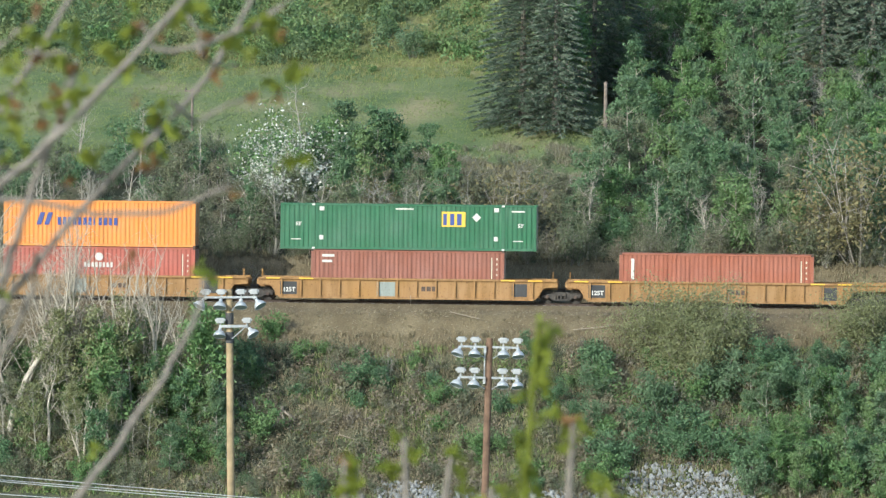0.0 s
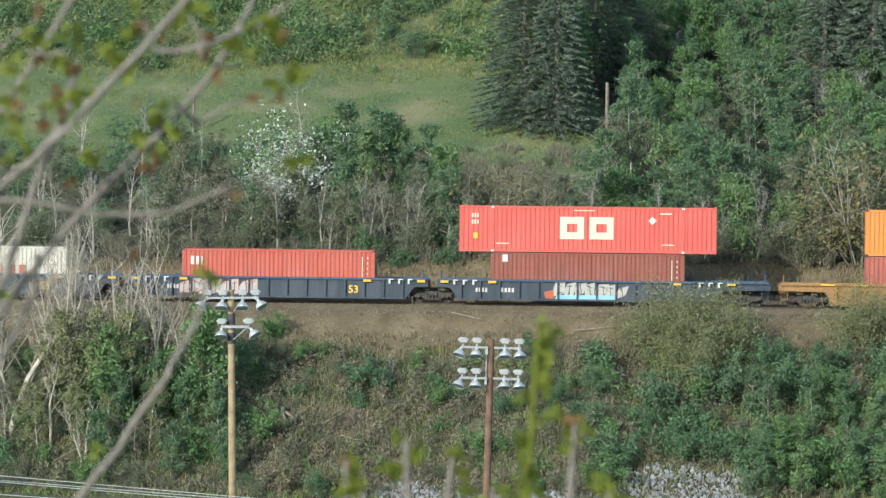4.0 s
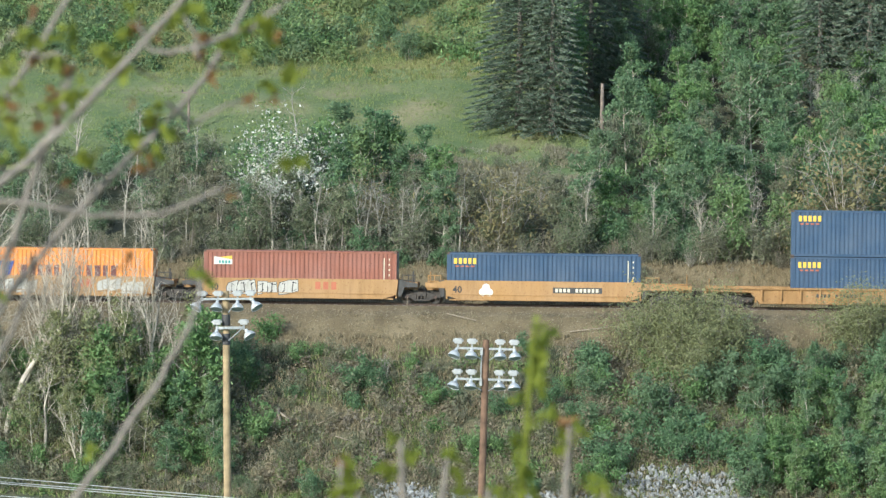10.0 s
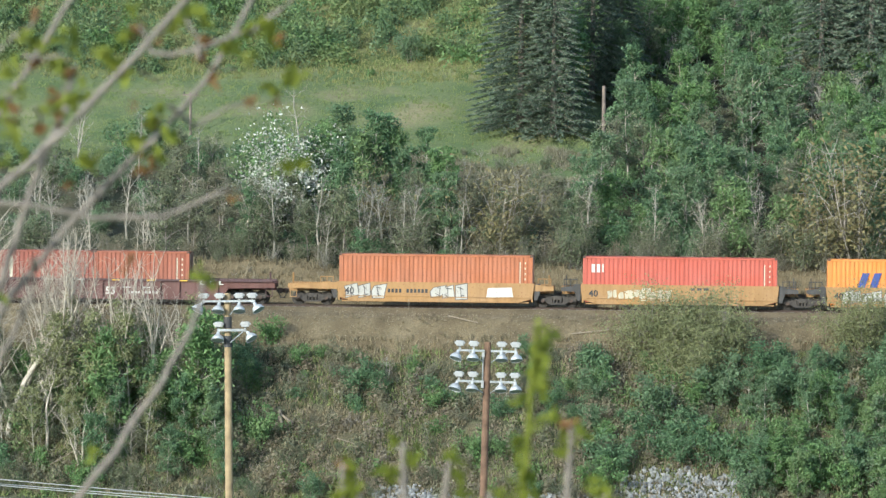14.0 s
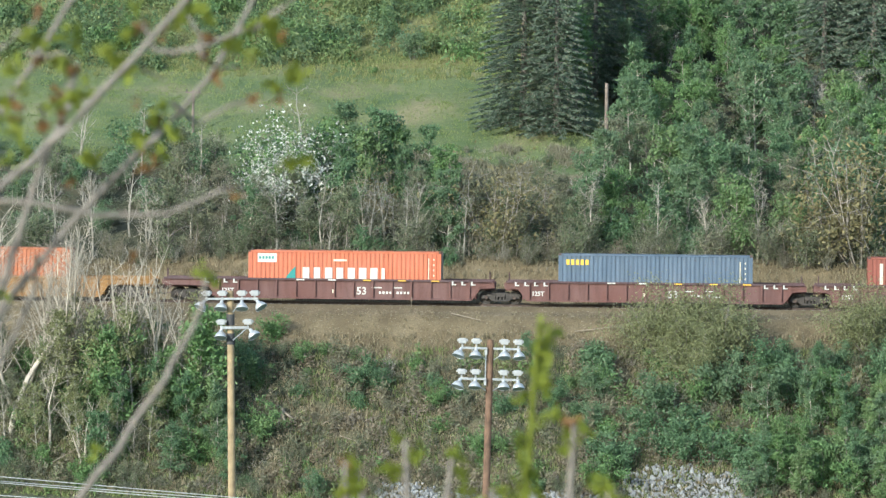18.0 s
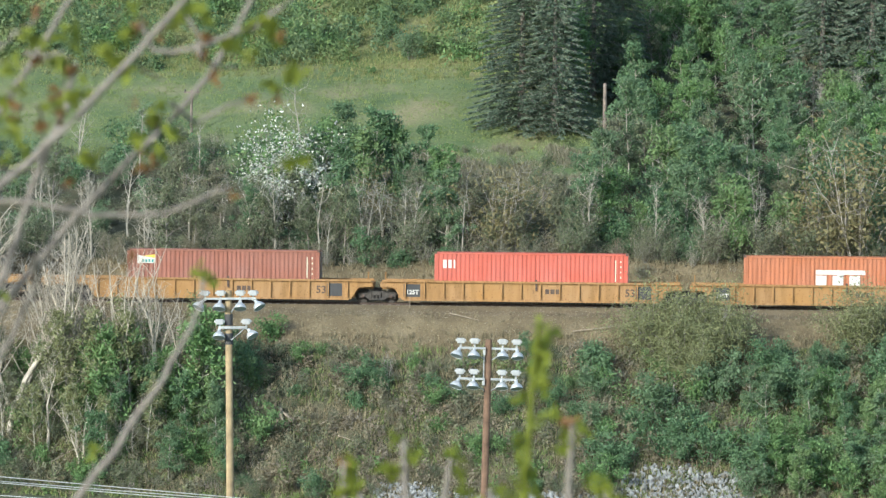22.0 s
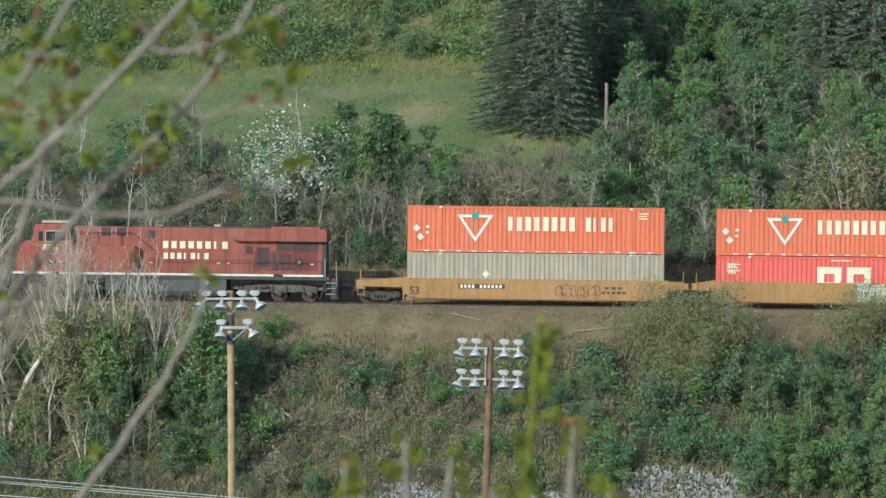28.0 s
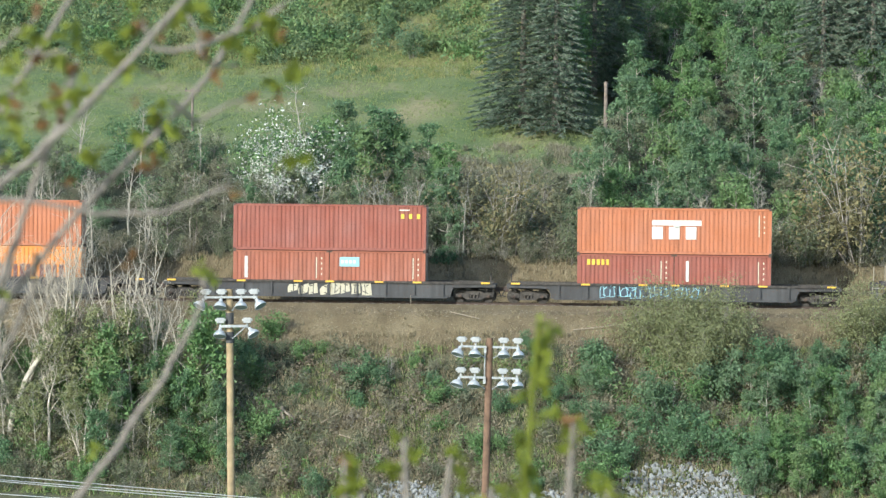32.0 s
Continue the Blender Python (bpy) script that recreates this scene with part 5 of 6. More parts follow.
def make_fan(h, fork, stems, label, lean=(0, 0), branchy=9):
    """A leafless tree that splits at a fork into a fan of straight slim stems; lean bends the lower trunk aside."""
    s, fine, limbs = Stems(), Stems(), []
    n = max(2, len(lean))
    trunk = [Vector((x, 0.1 * i, -0.3 + (fork + 0.3) * i / (n - 1))) for i, x in enumerate(lean)]
    s.tube(trunk, h * 0.012 + 0.04, h * 0.008 + 0.03, 7)
    for k in range(stems):
        side = (k + 0.5) / stems * 2 - 1
        start = trunk[-1] if k % 3 else trunk[-2].lerp(trunk[-1], 0.65)
        length = (h - fork) * RNG.uniform(0.7, 1.05)
        stem = wander(start, (side * 0.42 + RNG.normal(0, 0.06), RNG.normal(0, 0.25), 1), length, 8, 0.05, 0.05)
        one = Stems()
        one.tube(stem, RNG.uniform(0.05, 0.085), 0.012, 5)
        limbs.append(one.mesh("limb"))
        for i in range(branchy):
            p = stem[2 + i % 6]
            limb = wander(p, (RNG.normal(0, 0.5), RNG.normal(0, 0.5), 1), length * RNG.uniform(0.15, 0.4), 4, 0.14, 0.04)
            fine.tube(limb, 0.026, 0.007, 3)
            for q in limb[1:]:
                fine.tube(wander(q, Vector(RNG.normal(size=3)) + Vector((0, 0, 0.7)), h * 0.07, 2, 0.2)[::2], 0.011, 0.004, 3)
    ob = plant("bare_cottonwood", label, "tree", s.mesh("trunk"), BARK_WHITE, fine.mesh("crown"), BARK_WHITE)
    for me in limbs:
        part("limb", me, BARK_WHITE, ob)
    return ob


KINDS = {
    "aspen": [make_broadleaf(h, w, 0.26, int(n * 1.2), 0.165, LEAF_ASPEN, BARK_PALE, "green aspen tree with a pale slim trunk on the hillside") for h, w, n in ((9, 1.7, 3100), (8, 1.9, 2900), (10, 1.8, 3400), (7.5, 1.5, 2500))],
    "bright": [make_broadleaf(h, w, 0.18, int(n * 1.2), 0.16, LEAF_YOUNG, BARK_PALE, "young tree in fresh bright green leaf", "young_tree") for h, w, n in ((6.5, 1.7, 3000), (5.5, 1.5, 2600), (7.5, 1.8, 3300))],
    "olive": [make_broadleaf(h, w, 0.2, int(n * 1.4), 0.115, LEAF_OLIVE, BARK_GREY, "thinly leaved olive-grey tree coming into leaf", "willow_tree") for h, w, n in ((7, 1.8, 2400), (6, 1.6, 2000), (8, 1.9, 2700))],
    "pale": [make_broadleaf(h, w, 0.12, n, 0.12, LEAF_SALLOW, BARK_PALE, "thin pale olive tree just coming into leaf", "sallow_tree") for h, w, n in ((7, 1.6, 2600), (8, 1.8, 2900))],
    "green_shrub": [make_shrub(h, w, int(n * 1.1), 0.145, LEAF_YOUNG, BARK_GREY, "dense green shrub on the slope", "shrub", 10, 0.24, None, False) for h, w, n in ((2.6, 1.7, 1700), (3.4, 2.0, 2100), (2.0, 1.6, 1300))],
    "dark_shrub": [make_shrub(h, w, int(n * 1.1), 0.145, LEAF_ASPEN, BARK_GREY, "dark green leafy shrub on the slope", "leafy_shrub", 10, 0.24, None, False) for h, w, n in ((3.0, 1.9, 1900), (2.2, 1.6, 1400), (4.0, 2.1, 2300))],
    "olive_shrub": [make_shrub(h, w, int(n * 1.3), 0.105, LEAF_OLIVE, BARK_GREY, "twiggy olive-grey shrub with small leaves", "willow_shrub", 12) for h, w, n in ((3.0, 2.0, 1400), (2.2, 1.7, 1000), (4.0, 2.5, 2100))],
    "twig_shrub": [make_shrub(h, w, 260, 0.09, LEAF_OLIVE, BARK_TWIG, "leafless grey-brown brush on the slope", "brush", 13) for h, w in ((2.2, 1.5), (3.0, 1.7), (1.5, 1.4))],
    "bare": [make_bare(h, "leafless pale grey tree among the brush", BARK_PALE, "bare_tree", 11, 0.9, k) for h, k in ((7.5, 1), (6, 2), (8.5, 1), (5, 3))],
    "cottonwood": [make_fan(11.5, 3.6, 8, "leafless cottonwood forking into a fan of pale stems"), make_fan(10, 5.0, 7, "slim leafless cottonwood with upright pale stems"), make_fan(13, 7.3, 5, "leaning pale cottonwood with a bowed bare trunk", (0, 0.35, 1.1, 2.3, 3.9), 14), make_fan(13, 4.2, 5, "stout old cottonwood with a pale bare trunk", (0, 0.05, 0.2, 0.15), 14)],
    "pale_tree": [make_bare(h, "tall leafless pale tree with many fine twigs", BARK_WHITE, "bare_tree", 17, 0.9, k, 0.008) for h, k in ((12, 2), (11, 3))],
    "snag": [make_bare(h, "bleached dead tree with bare white limbs", BARK_WHITE, "dead_tree", 9, 1.3, k, 0.017) for h, k in ((6, 2), (8, 1))],
    "sallow": [make_shrub(4.6, 3.4, 14500, 0.09, LEAF_SALLOW, BARK_GREY, "broad domed pale olive willow bush beside the track", "willow_bush", 22, 0.48)],
    "hedge": [make_shrub(4.6, 2.0, 2600, 0.125, LEAF_OLIVE, BARK_GREY, "tall olive-grey brush at the foot of the slope", "tall_brush", 14, 0.36), make_shrub(3.4, 1.7, 2000, 0.115, LEAF_BRUSH, BARK_TWIG, "tall brownish brush at the foot of the slope", "tall_brush", 14, 0.34), make_shrub(4.0, 1.8, 700, 0.11, LEAF_OLIVE, BARK_TWIG, "tall bare grey brush at the foot of the slope", "tall_brush", 18), make_shrub(4.8, 2.1, 2400, 0.12, LEAF_OLIVE, BARK_TWIG, "tall olive-grey brush at the foot of the slope", "tall_brush", 16, 0.36)],
    "yellow": [make_shrub(4.2, 2.0, 3000, 0.1, LEAF_YELLOW, BARK_TWIG, "yellowish tall shrub just in leaf", "tall_shrub", 18, 0.4)],
    "blossom": [make_shrub(4.6, 2.3, 3400, 0.11, LEAF_YOUNG, BARK_GREY, "white flowering wild cherry shrub in full blossom", "cherry_shrub", 18, 0.34, (5600, 0.125, LEAF_BLOSSOM))],
    "spruce": [make_spruce(20, "tall dark blue-green spruce at the meadow's edge", 1.7), make_spruce(15, "dark spruce standing in the hillside wood")],
}
USED = set()


def put(kind, x, y, scale=1.0, sink=0.1, pick=None, turn=None, stretch=1.0):
    """Plants one of a kind at x, y on the ground."""
    i = int(RNG.integers(len(KINDS[kind]))) if pick is None else pick
    first = KINDS[kind][i]
    a = RNG.uniform(0, 6.283) if turn is None else turn
    m = Matrix.Translation((x, y, ground_z(x, y) - sink)) @ Matrix.Rotation(a, 4, "Z") @ Matrix.Diagonal((scale, scale, scale * stretch, 1))
    if (kind, i) in USED:
        return copy_thing(first, m)
    USED.add((kind, i))
    first.matrix_basis = m
    return first


def sow(count, x_range, q_range, kinds, gap, scales=(0.75, 1.2), keep=None, seed=1):
    """Scatters plants over a strip of the hillside, no two nearer than the gap."""
    r, done, tries = random.Random(seed), [], 0
    names, weights = list(kinds), list(kinds.values())
    while len(done) < count and tries < count * 14:
        tries += 1
        x, q = r.uniform(*x_range), r.uniform(*q_range)
        if x > 29.5 + 0.093 * q or x < -34 - 0.093 * q:
            continue
        if (keep and not keep(x, q)) or any((x - a) ** 2 + (q - b) ** 2 < gap * gap for a, b in done):
            continue
        done.append((x, q))
        put(r.choices(names, weights)[0], x, q - x * math.tan(TURN), r.uniform(*scales), 0.15)


def set_out(kind, *rows):
    """Plants at chosen places: x, metres beyond the track, scale and, if given, which of the kind."""
    for x, q, scale, *pick in rows:
        put(kind, x, q - x * math.tan(TURN), scale, 0.1, pick[0] if pick else None)


def no_rock(x, q):
    return not ((11.2 < x < 18.2 and q < -16.4) or (-3.4 < x < -0.6 and q < -18))


def plant_hillside():
    # spruces and the blossoming shrub
    put("spruce", 5.6, 41.3, 0.98, 0.1, 0, None, 0.8)
    set_out("spruce", (7.9, 40.0, 1.0, 1), (11.0, 51, 1.0, 1), (13.2, 54, 0.8, 1), (27.5, 47, 1.1, 1), (31.0, 46, 1.2, 1), (34.5, 47, 1.15, 1), (29.2, 55, 1.0, 1), (24, 62, 0.8, 1))
    set_out("blossom", (-12.0, 18.5, 1.3, 0), (-10.6, 19.5, 1.15, 0))
    # aspen clump beyond the train
    set_out("aspen", (-8.4, 20, 0.82, 3), (-6.4, 21, 0.82, 0), (-4.3, 21, 0.92, 1), (-2.6, 20, 0.8, 3), (-1.2, 22, 0.78, 0))
    set_out("bright", (-7.4, 22, 0.95, 0), (-5.4, 19, 0.85, 2), (0.2, 20, 0.8, 0), (-3.4, 22, 0.95, 2))
    # belt beyond the track
    sow(58, (-33, 33), (7.3, 9.2), {"hedge": 1}, 1.15, (0.55, 0.9), None, 2)
    sow(36, (-33, 33), (5.4, 7.2), {"olive_shrub": 2, "twig_shrub": 4}, 1.0, (0.3, 0.55), None, 22)
    sow(60, (-33, -9), (7, 26), {"olive": 4, "bare": 3, "olive_shrub": 5, "twig_shrub": 3, "dark_shrub": 2}, 1.9, (0.7, 1.0), None, 3)
    sow(32, (-10, 1), (7, 17), {"olive": 3, "aspen": 1, "bare": 4, "olive_shrub": 4, "dark_shrub": 3}, 1.9, (0.6, 0.85), None, 4)
    sow(34, (0, 9), (7, 22), {"olive": 3, "bare": 2, "olive_shrub": 4, "twig_shrub": 4, "dark_shrub": 2}, 1.9, (0.6, 0.9), None, 5)
    sow(85, (-3, 9.5), (20, 37), {"twig_shrub": 9, "olive_shrub": 1}, 0.9, (0.5, 0.85), None, 6)
    set_out("bright", (9.6, 47, 1.1, 0), (9.0, 49, 1.2, 2))
    sow(34, (11.5, 21), (55, 74), {"green_shrub": 3, "olive_shrub": 2, "bright": 2}, 1.5, (0.6, 0.95), None, 15)
    sow(44, (-34, -9), (26, 35), {"twig_shrub": 4, "olive_shrub": 2, "dark_shrub": 3, "bare": 1}, 1.5, (0.75, 1.15), None, 7)
    sow(34, (-18, 9), (8.6, 13.5), {"olive": 4, "olive_shrub": 2, "aspen": 1}, 1.5, (0.55, 0.85), None, 61)
    # wood on the slope
    sow(104, (8, 34), (8, 42), {"aspen": 7, "bright": 5, "olive": 3, "bare": 2, "dark_shrub": 2}, 2.15, (0.7, 1.0), lambda x, q: x > 8.3 + 0.15 * (q - 7) and not (21.3 < x < 23.8 and 9 < q < 17), 8)
    sow(110, (13, 38), (42, 86), {"aspen": 5, "bright": 5, "olive": 2, "bare": 2, "dark_shrub": 2}, 1.9, (0.65, 0.95), lambda x, q: x > 12 + (q - 42) * 0.06, 9)
    # shrubs over the meadow
    sow(34, (-38, 15), (55.5, 84), {"green_shrub": 5, "dark_shrub": 5, "bright": 2}, 2.2, (0.5, 0.85), lambda x, q: noise.noise((x * 0.11, q * 0.16, 4)) > -0.2 and q > 56 + 3 * noise.noise((x * 0.15, 0, 2)), 10)
    # the bank under the track
    sow(90, (-30, -11), (-19.5, -7.5), {"dark_shrub": 1, "green_shrub": 2, "olive_shrub": 8, "twig_shrub": 7}, 1.0, (0.7, 1.1), None, 11)
    sow(160, (-13, 10), (-19.5, -7.6), {"dark_shrub": 2, "olive_shrub": 8, "twig_shrub": 9}, 0.85, (0.35, 0.75), no_rock, 12)
    sow(100, (9, 30), (-19.5, -8.0), {"dark_shrub": 4, "green_shrub": 3, "olive_shrub": 6, "twig_shrub": 3}, 1.05, (0.6, 1.1), no_rock, 13)
    sow(62, (-29.5, -12), (-19.5, -9.5), {"green_shrub": 2, "olive_shrub": 6}, 0.8, (0.6, 0.95), None, 16)
    sow(55, (-12, 10), (-19.0, -8.5), {"green_shrub": 1, "olive_shrub": 5, "dark_shrub": 1}, 0.9, (0.4, 0.7), no_rock, 17)
    set_out("aspen", (-19.5, -15.5, 0.62), (-17.2, -14.5, 0.6), (-15.2, -15.5, 0.62), (-13.4, -16.5, 0.6), (-20.5, -18, 0.6), (-16.2, -18, 0.6), (-12.6, -18.5, 0.5), (27, -17, 0.6), (24.5, -18, 0.5))
    set_out("pale", (-22.6, -14.2, 1.0, 1), (-20.9, -13.6, 1.05, 0), (-18.7, -14.2, 1.0, 1), (-17.6, -12.8, 0.95, 0), (-15.4, -12.8, 0.9, 1), (-24.2, -13.6, 0.9, 0))
    set_out("snag", (-23.6, -15.6, 0.75, 1), (-21.4, -16.6, 0.7, 0), (-18.4, -16.2, 0.6, 0))
    set_out("bright", (-19.6, -14.6, 1.15, 0), (-16.6, -13.6, 1.2, 1), (-14.6, -13.8, 1.2, 0), (-13.7, -15.2, 1.05, 1), (-21.9, -13.0, 1.1, 1))
    set_out("pale", (-24.3, -15.8, 0.6, 0), (-21.8, -16.2, 0.6, 1), (-19.8, -16.4, 0.55, 0), (-17.6, -15.8, 0.6, 1))
    set_out("spruce", (-21.2, -11.6, 0.34, 1))
    sow(24, (16.5, 28.5), (-19, -10), {"aspen": 3, "bright": 4}, 1.35, (0.42, 0.66), lambda x, q: no_rock(x, q) and x > 17 - (q + 10) * 0.25, 42)
    set_out("bright", (22, -17.5, 0.65), (19.8, -18.5, 0.6), (25.5, -15.5, 0.7), (23.6, -16, 0.6), (27.4, -16.5, 0.7), (26.6, -18.5, 0.6), (24.2, -19, 0.6), (21.2, -19.3, 0.55), (28.6, -14, 0.7), (20.4, -16.2, 0.5))
    for x, q, scale, pick, turn in ((-19.4, -14, 1.0, 0, 0.2), (-17.3, -13.8, 1.0, 1, 0.5), (-26.2, -14.2, 1.0, 2, 0.0), (-27.6, -14, 1.05, 3, 0.4), (-25.6, -13, 0.8, 2, 0.5), (-24.2, -12, 0.95, 1, 1.2), (-22.6, -12.5, 0.8, 0, 2.0), (-16.0, -13, 0.72, 1, 1.0)):
        put("cottonwood", x, q - x * math.tan(TURN), scale, 0.1, pick, turn)
    set_out("pale_tree", (-26.0, -12.5, 1.1, 0), (-23.4, -13, 0.85, 1), (-18.2, -13, 0.6, 0), (-27.2, -11.5, 1.0, 1))
    sow(26, (-29, -13), (-14, -10.5), {"bright": 3, "olive": 2}, 1.3, (0.45, 0.75), None, 14)
    set_out("bare", (-21.5, -13.5, 0.75), (-17, -13.5, 0.6), (-26.5, -15, 0.7), (-19.2, -15.5, 0.7), (4, -12, 0.4), (14, -12.5, 0.45), (-3.2, -9.5, 0.45))
    set_out("sallow", (13.3, -7.3, 1.0, 0), (16.9, -7.6, 1.02, 0), (26.2, -6.8, 0.95, 0), (15.2, -9.4, 0.9, 0))
    set_out("green_shrub", (-10.6, -6.2, 0.8), (-7.3, -7.2, 0.65), (-5.2, -7.8, 0.75), (-8.8, -8.2, 0.65), (26.0, -6.4, 0.9))
    set_out("yellow", (24.6, 8.6, 1.4, 0), (27.0, 8.4, 1.5, 0), (-5.0, 15.0, 0.8, 0), (3.6, 10, 1.1, 0))
    set_out("snag", (16.8, 8.0, 0.85, 0), (22.2, 7.8, 0.75, 0), (3.9, 9.5, 0.95, 1), (-12.5, 8.5, 0.8, 1))
    set_out("bare", (-8.0, 9, 1.0, 2), (-5.3, 8.6, 1.05, 0), (-4.7, 8.2, 0.95, 2), (-4.0, 9.2, 1.0, 0), (-2.5, 8.4, 0.95, 2), (-1.8, 9, 1.0, 0), (9.4, 8.4, 1.0, 0), (13.8, 8.8, 0.95, 2), (17.2, 8.6, 0.9, 1), (19.6, 9, 1.1, 2), (20.2, 8.4, 1.0, 0), (22.7, 8.2, 0.8, 1), (-11, 8.6, 0.95, 0), (-16.5, 9, 1.0, 2), (-19.5, 8.8, 0.95, 1), (-23, 9, 1.0, 0), (-25.5, 8.6, 1.05, 2))


plant_hillside()


def blades(name, label, count, area, size, mat, seed, keep=None):
    """Tufts of grass or dead stalks: slim upright blades scattered over the ground."""
    r = np.random.default_rng(seed)
    v = []
    while len(v) < count * 3:
        x, q = r.uniform(area[0], area[1]), r.uniform(area[2], area[3])
        if keep and not keep(x, q):
            continue
        y = q - x * math.tan(TURN)
        z = ground_z(x, y)
        for _ in range(7):
            a, b = x + r.normal(0, 0.13), y + r.normal(0, 0.13)
            h, w, t = size * r.uniform(0.4, 1.3), 0.02 + size * 0.03, r.uniform(0, 3.14)
            dx, dy = math.cos(t) * w, math.sin(t) * w
            v += [(a - dx, b - dy, z - 0.05), (a + dx, b + dy, z - 0.05), (a + r.normal(0, 0.35) * h, b + r.normal(0, 0.35) * h, z + h)]
    me = mesh_of(name, v, [(i, i + 1, i + 2) for i in range(0, len(v) - 2, 3)])
    me.materials.append(mat)
    return tagged(new(name, me), label, "grass", "", "stuff")


def thicket(name, label, count, area, width, height, leaf, mat, seed, keep=None, n=110):
    """Low brush that nobody could count: leafy mounds that run into one another over the ground."""
    r, places = np.random.default_rng(seed), []
    while len(places) < count:
        x, q = r.uniform(area[0], area[1]), r.uniform(area[2], area[3])
        if keep and not keep(x, q):
            continue
        y = q - x * math.tan(TURN)
        z = ground_z(x, y)
        rise = ground_z(x, y + 0.5) - ground_z(x, y - 0.5)
        w, h = width * r.uniform(0.6, 1.35), height * r.uniform(0.5, 1.35)
        d = r.normal(size=(n, 3))
        d /= np.linalg.norm(d, axis=1)[:, None]
        d[:, 2] = np.abs(d[:, 2])
        d *= r.uniform(0.55, 1.12, (n, 1)) * (1 + 0.3 * np.sin(5 * d[:, :1] + r.uniform(0, 6)) * np.cos(4 * d[:, 1:2] + r.uniform(0, 6)))
        p = d * (w, w, h)
        p[:, 2] += rise * p[:, 1]
        places.append(p + (x, y, z - 0.05))
    me = leaves(name, np.concatenate(places), leaf, 0.1)
    me.materials.append(mat)
    return tagged(new(name, me), label, "brush", "", "stuff")


def patchy(x, q):
    return noise.noise((x * 0.13, q * 0.2, 4)) + 0.5 * noise.noise((x * 0.4, q * 0.5, 6))


def bank_free(x, q):
    return no_rock(x, q) and x < 27 and not (q > -8.5 and patchy(x, q) < 0.1)


thicket("hillside_thicket", "thicket of fresh green low shrubs above the meadow", 430, (-37, 14, 56, 84), 0.85, 1.7, 0.175, LEAF_THICKET, 51, lambda x, q: patchy(x, q) > 0.0 and q > 57 + 3 * noise.noise((x * 0.15, 0, 2)))
thicket("hillside_thicket", "thicket of dark green low shrubs above the meadow", 300, (-37, 14, 56, 84), 0.75, 1.6, 0.165, LEAF_DARK_THICKET, 52, lambda x, q: patchy(x + 40, q) > 0.08 and q > 56 + 3 * noise.noise((x * 0.15, 0, 2)))
thicket("bank_brush", "tangled olive-grey low brush covering the bank", 330, (-27, 27, -19.6, -7.2), 0.42, 1.3, 0.12, LEAF_BRUSH, 53, bank_free, 130)
thicket("bank_brush", "low green leafy brush scattered over the bank", 110, (-27, 27, -19.6, -8), 0.42, 1.25, 0.14, LEAF_THICKET, 54, lambda x, q: bank_free(x, q) and patchy(x + 80, q) > 0.12, 90)
thicket("dry_brush", "dead grey-brown stalks and dry low brush on the bank", 210, (-14, 16, -19.4, -6.8), 0.5, 0.8, 0.11, LEAF_DRY, 56, bank_free, 90)
thicket("wood_undergrowth", "dark green undergrowth on the floor of the wood", 270, (8.5, 33, 12, 44), 0.9, 0.9, 0.16, LEAF_DARK_THICKET, 55, lambda x, q: x > 9 + 0.15 * (q - 7), 80)
blades("meadow_grass", "short green meadow grass with paler tufts", 60000, (-37, 12, 33, 60), 0.15, GREEN_GRASS, 31)
blades("tall_grass", "tall yellowing grass between the shrubs", 60000, (-38, 16, 54, 84), 0.3, STRAW_GRASS, 32)
blades("dry_grass", "dry brown grass and dead stalks on the bank", 65000, (-31, 31, -19.5, -5.8), 0.32, DRY_GRASS, 33)
blades("low_herbs", "low green herbs and grass covering the bank", 45000, (-31, 31, -19.8, -6.8), 0.3, GREEN_GRASS, 35, lambda x, q: noise.noise((x * 0.25, q * 0.3, 8)) > (-0.1 if -12 < x < 9 else -0.3))
blades("track_tufts", "small dry tufts on the gravel beside the track", 5000, (-31, 31, -6.5, -3.2), 0.16, DRY_GRASS, 36)
blades("verge_grass", "dry grass along the foot of the slope", 20000, (-31, 31, 4.2, 8.4), 0.3, DRY_GRASS, 34)
blades("scrub_stalks", "grey-tan dead stalks and low scrub at the meadow's edge", 30000, (-5, 9.8, 20, 39), 0.42, SCRUB, 37, lambda x, q: noise.noise((x * 0.3, q * 0.25, 3)) > -0.3 + max(0, q - 32) * 0.1)

# ---- masts, poles, wires ----
POLE_TAN = plain("straw_coloured_wood", (0.34, 0.25, 0.14), 0.85, 0, 0.25, 3.0)
POLE_BROWN = plain("brown_weathered_wood", (0.16, 0.095, 0.06), 0.85, 0, 0.35, 3.0)
POLE_GREY = plain("grey_weathered_wood", (0.2, 0.16, 0.13), 0.9, 0, 0.3, 3.0)
GALVANISED = plain("galvanised_steel", (0.42, 0.43, 0.43), 0.5, 0.4, 0.2)
LAMP_WHITE = plain("lamp_housing_white", (0.42, 0.42, 0.41), 0.5, 0, 0.12)
REFLECTOR = plain("lamp_bell_aluminium", (0.52, 0.53, 0.53), 0.38, 0.35, 0.12)
LENS = plain("lamp_lens", (0.35, 0.38, 0.42), 0.1, 0, 0.1)
STONE = leafy("track_stone", (0.1, 0.08, 0.05), (0.35, 0.29, 0.195), None, 0.0)
DEAD_WOOD = plain("weathered_dead_wood", (0.33, 0.27, 0.2), 0.9, 0, 0.3, 4.0)
WIRE = plain("grey_cable", (0.5, 0.5, 0.48), 0.5, 0.3, 0.1)


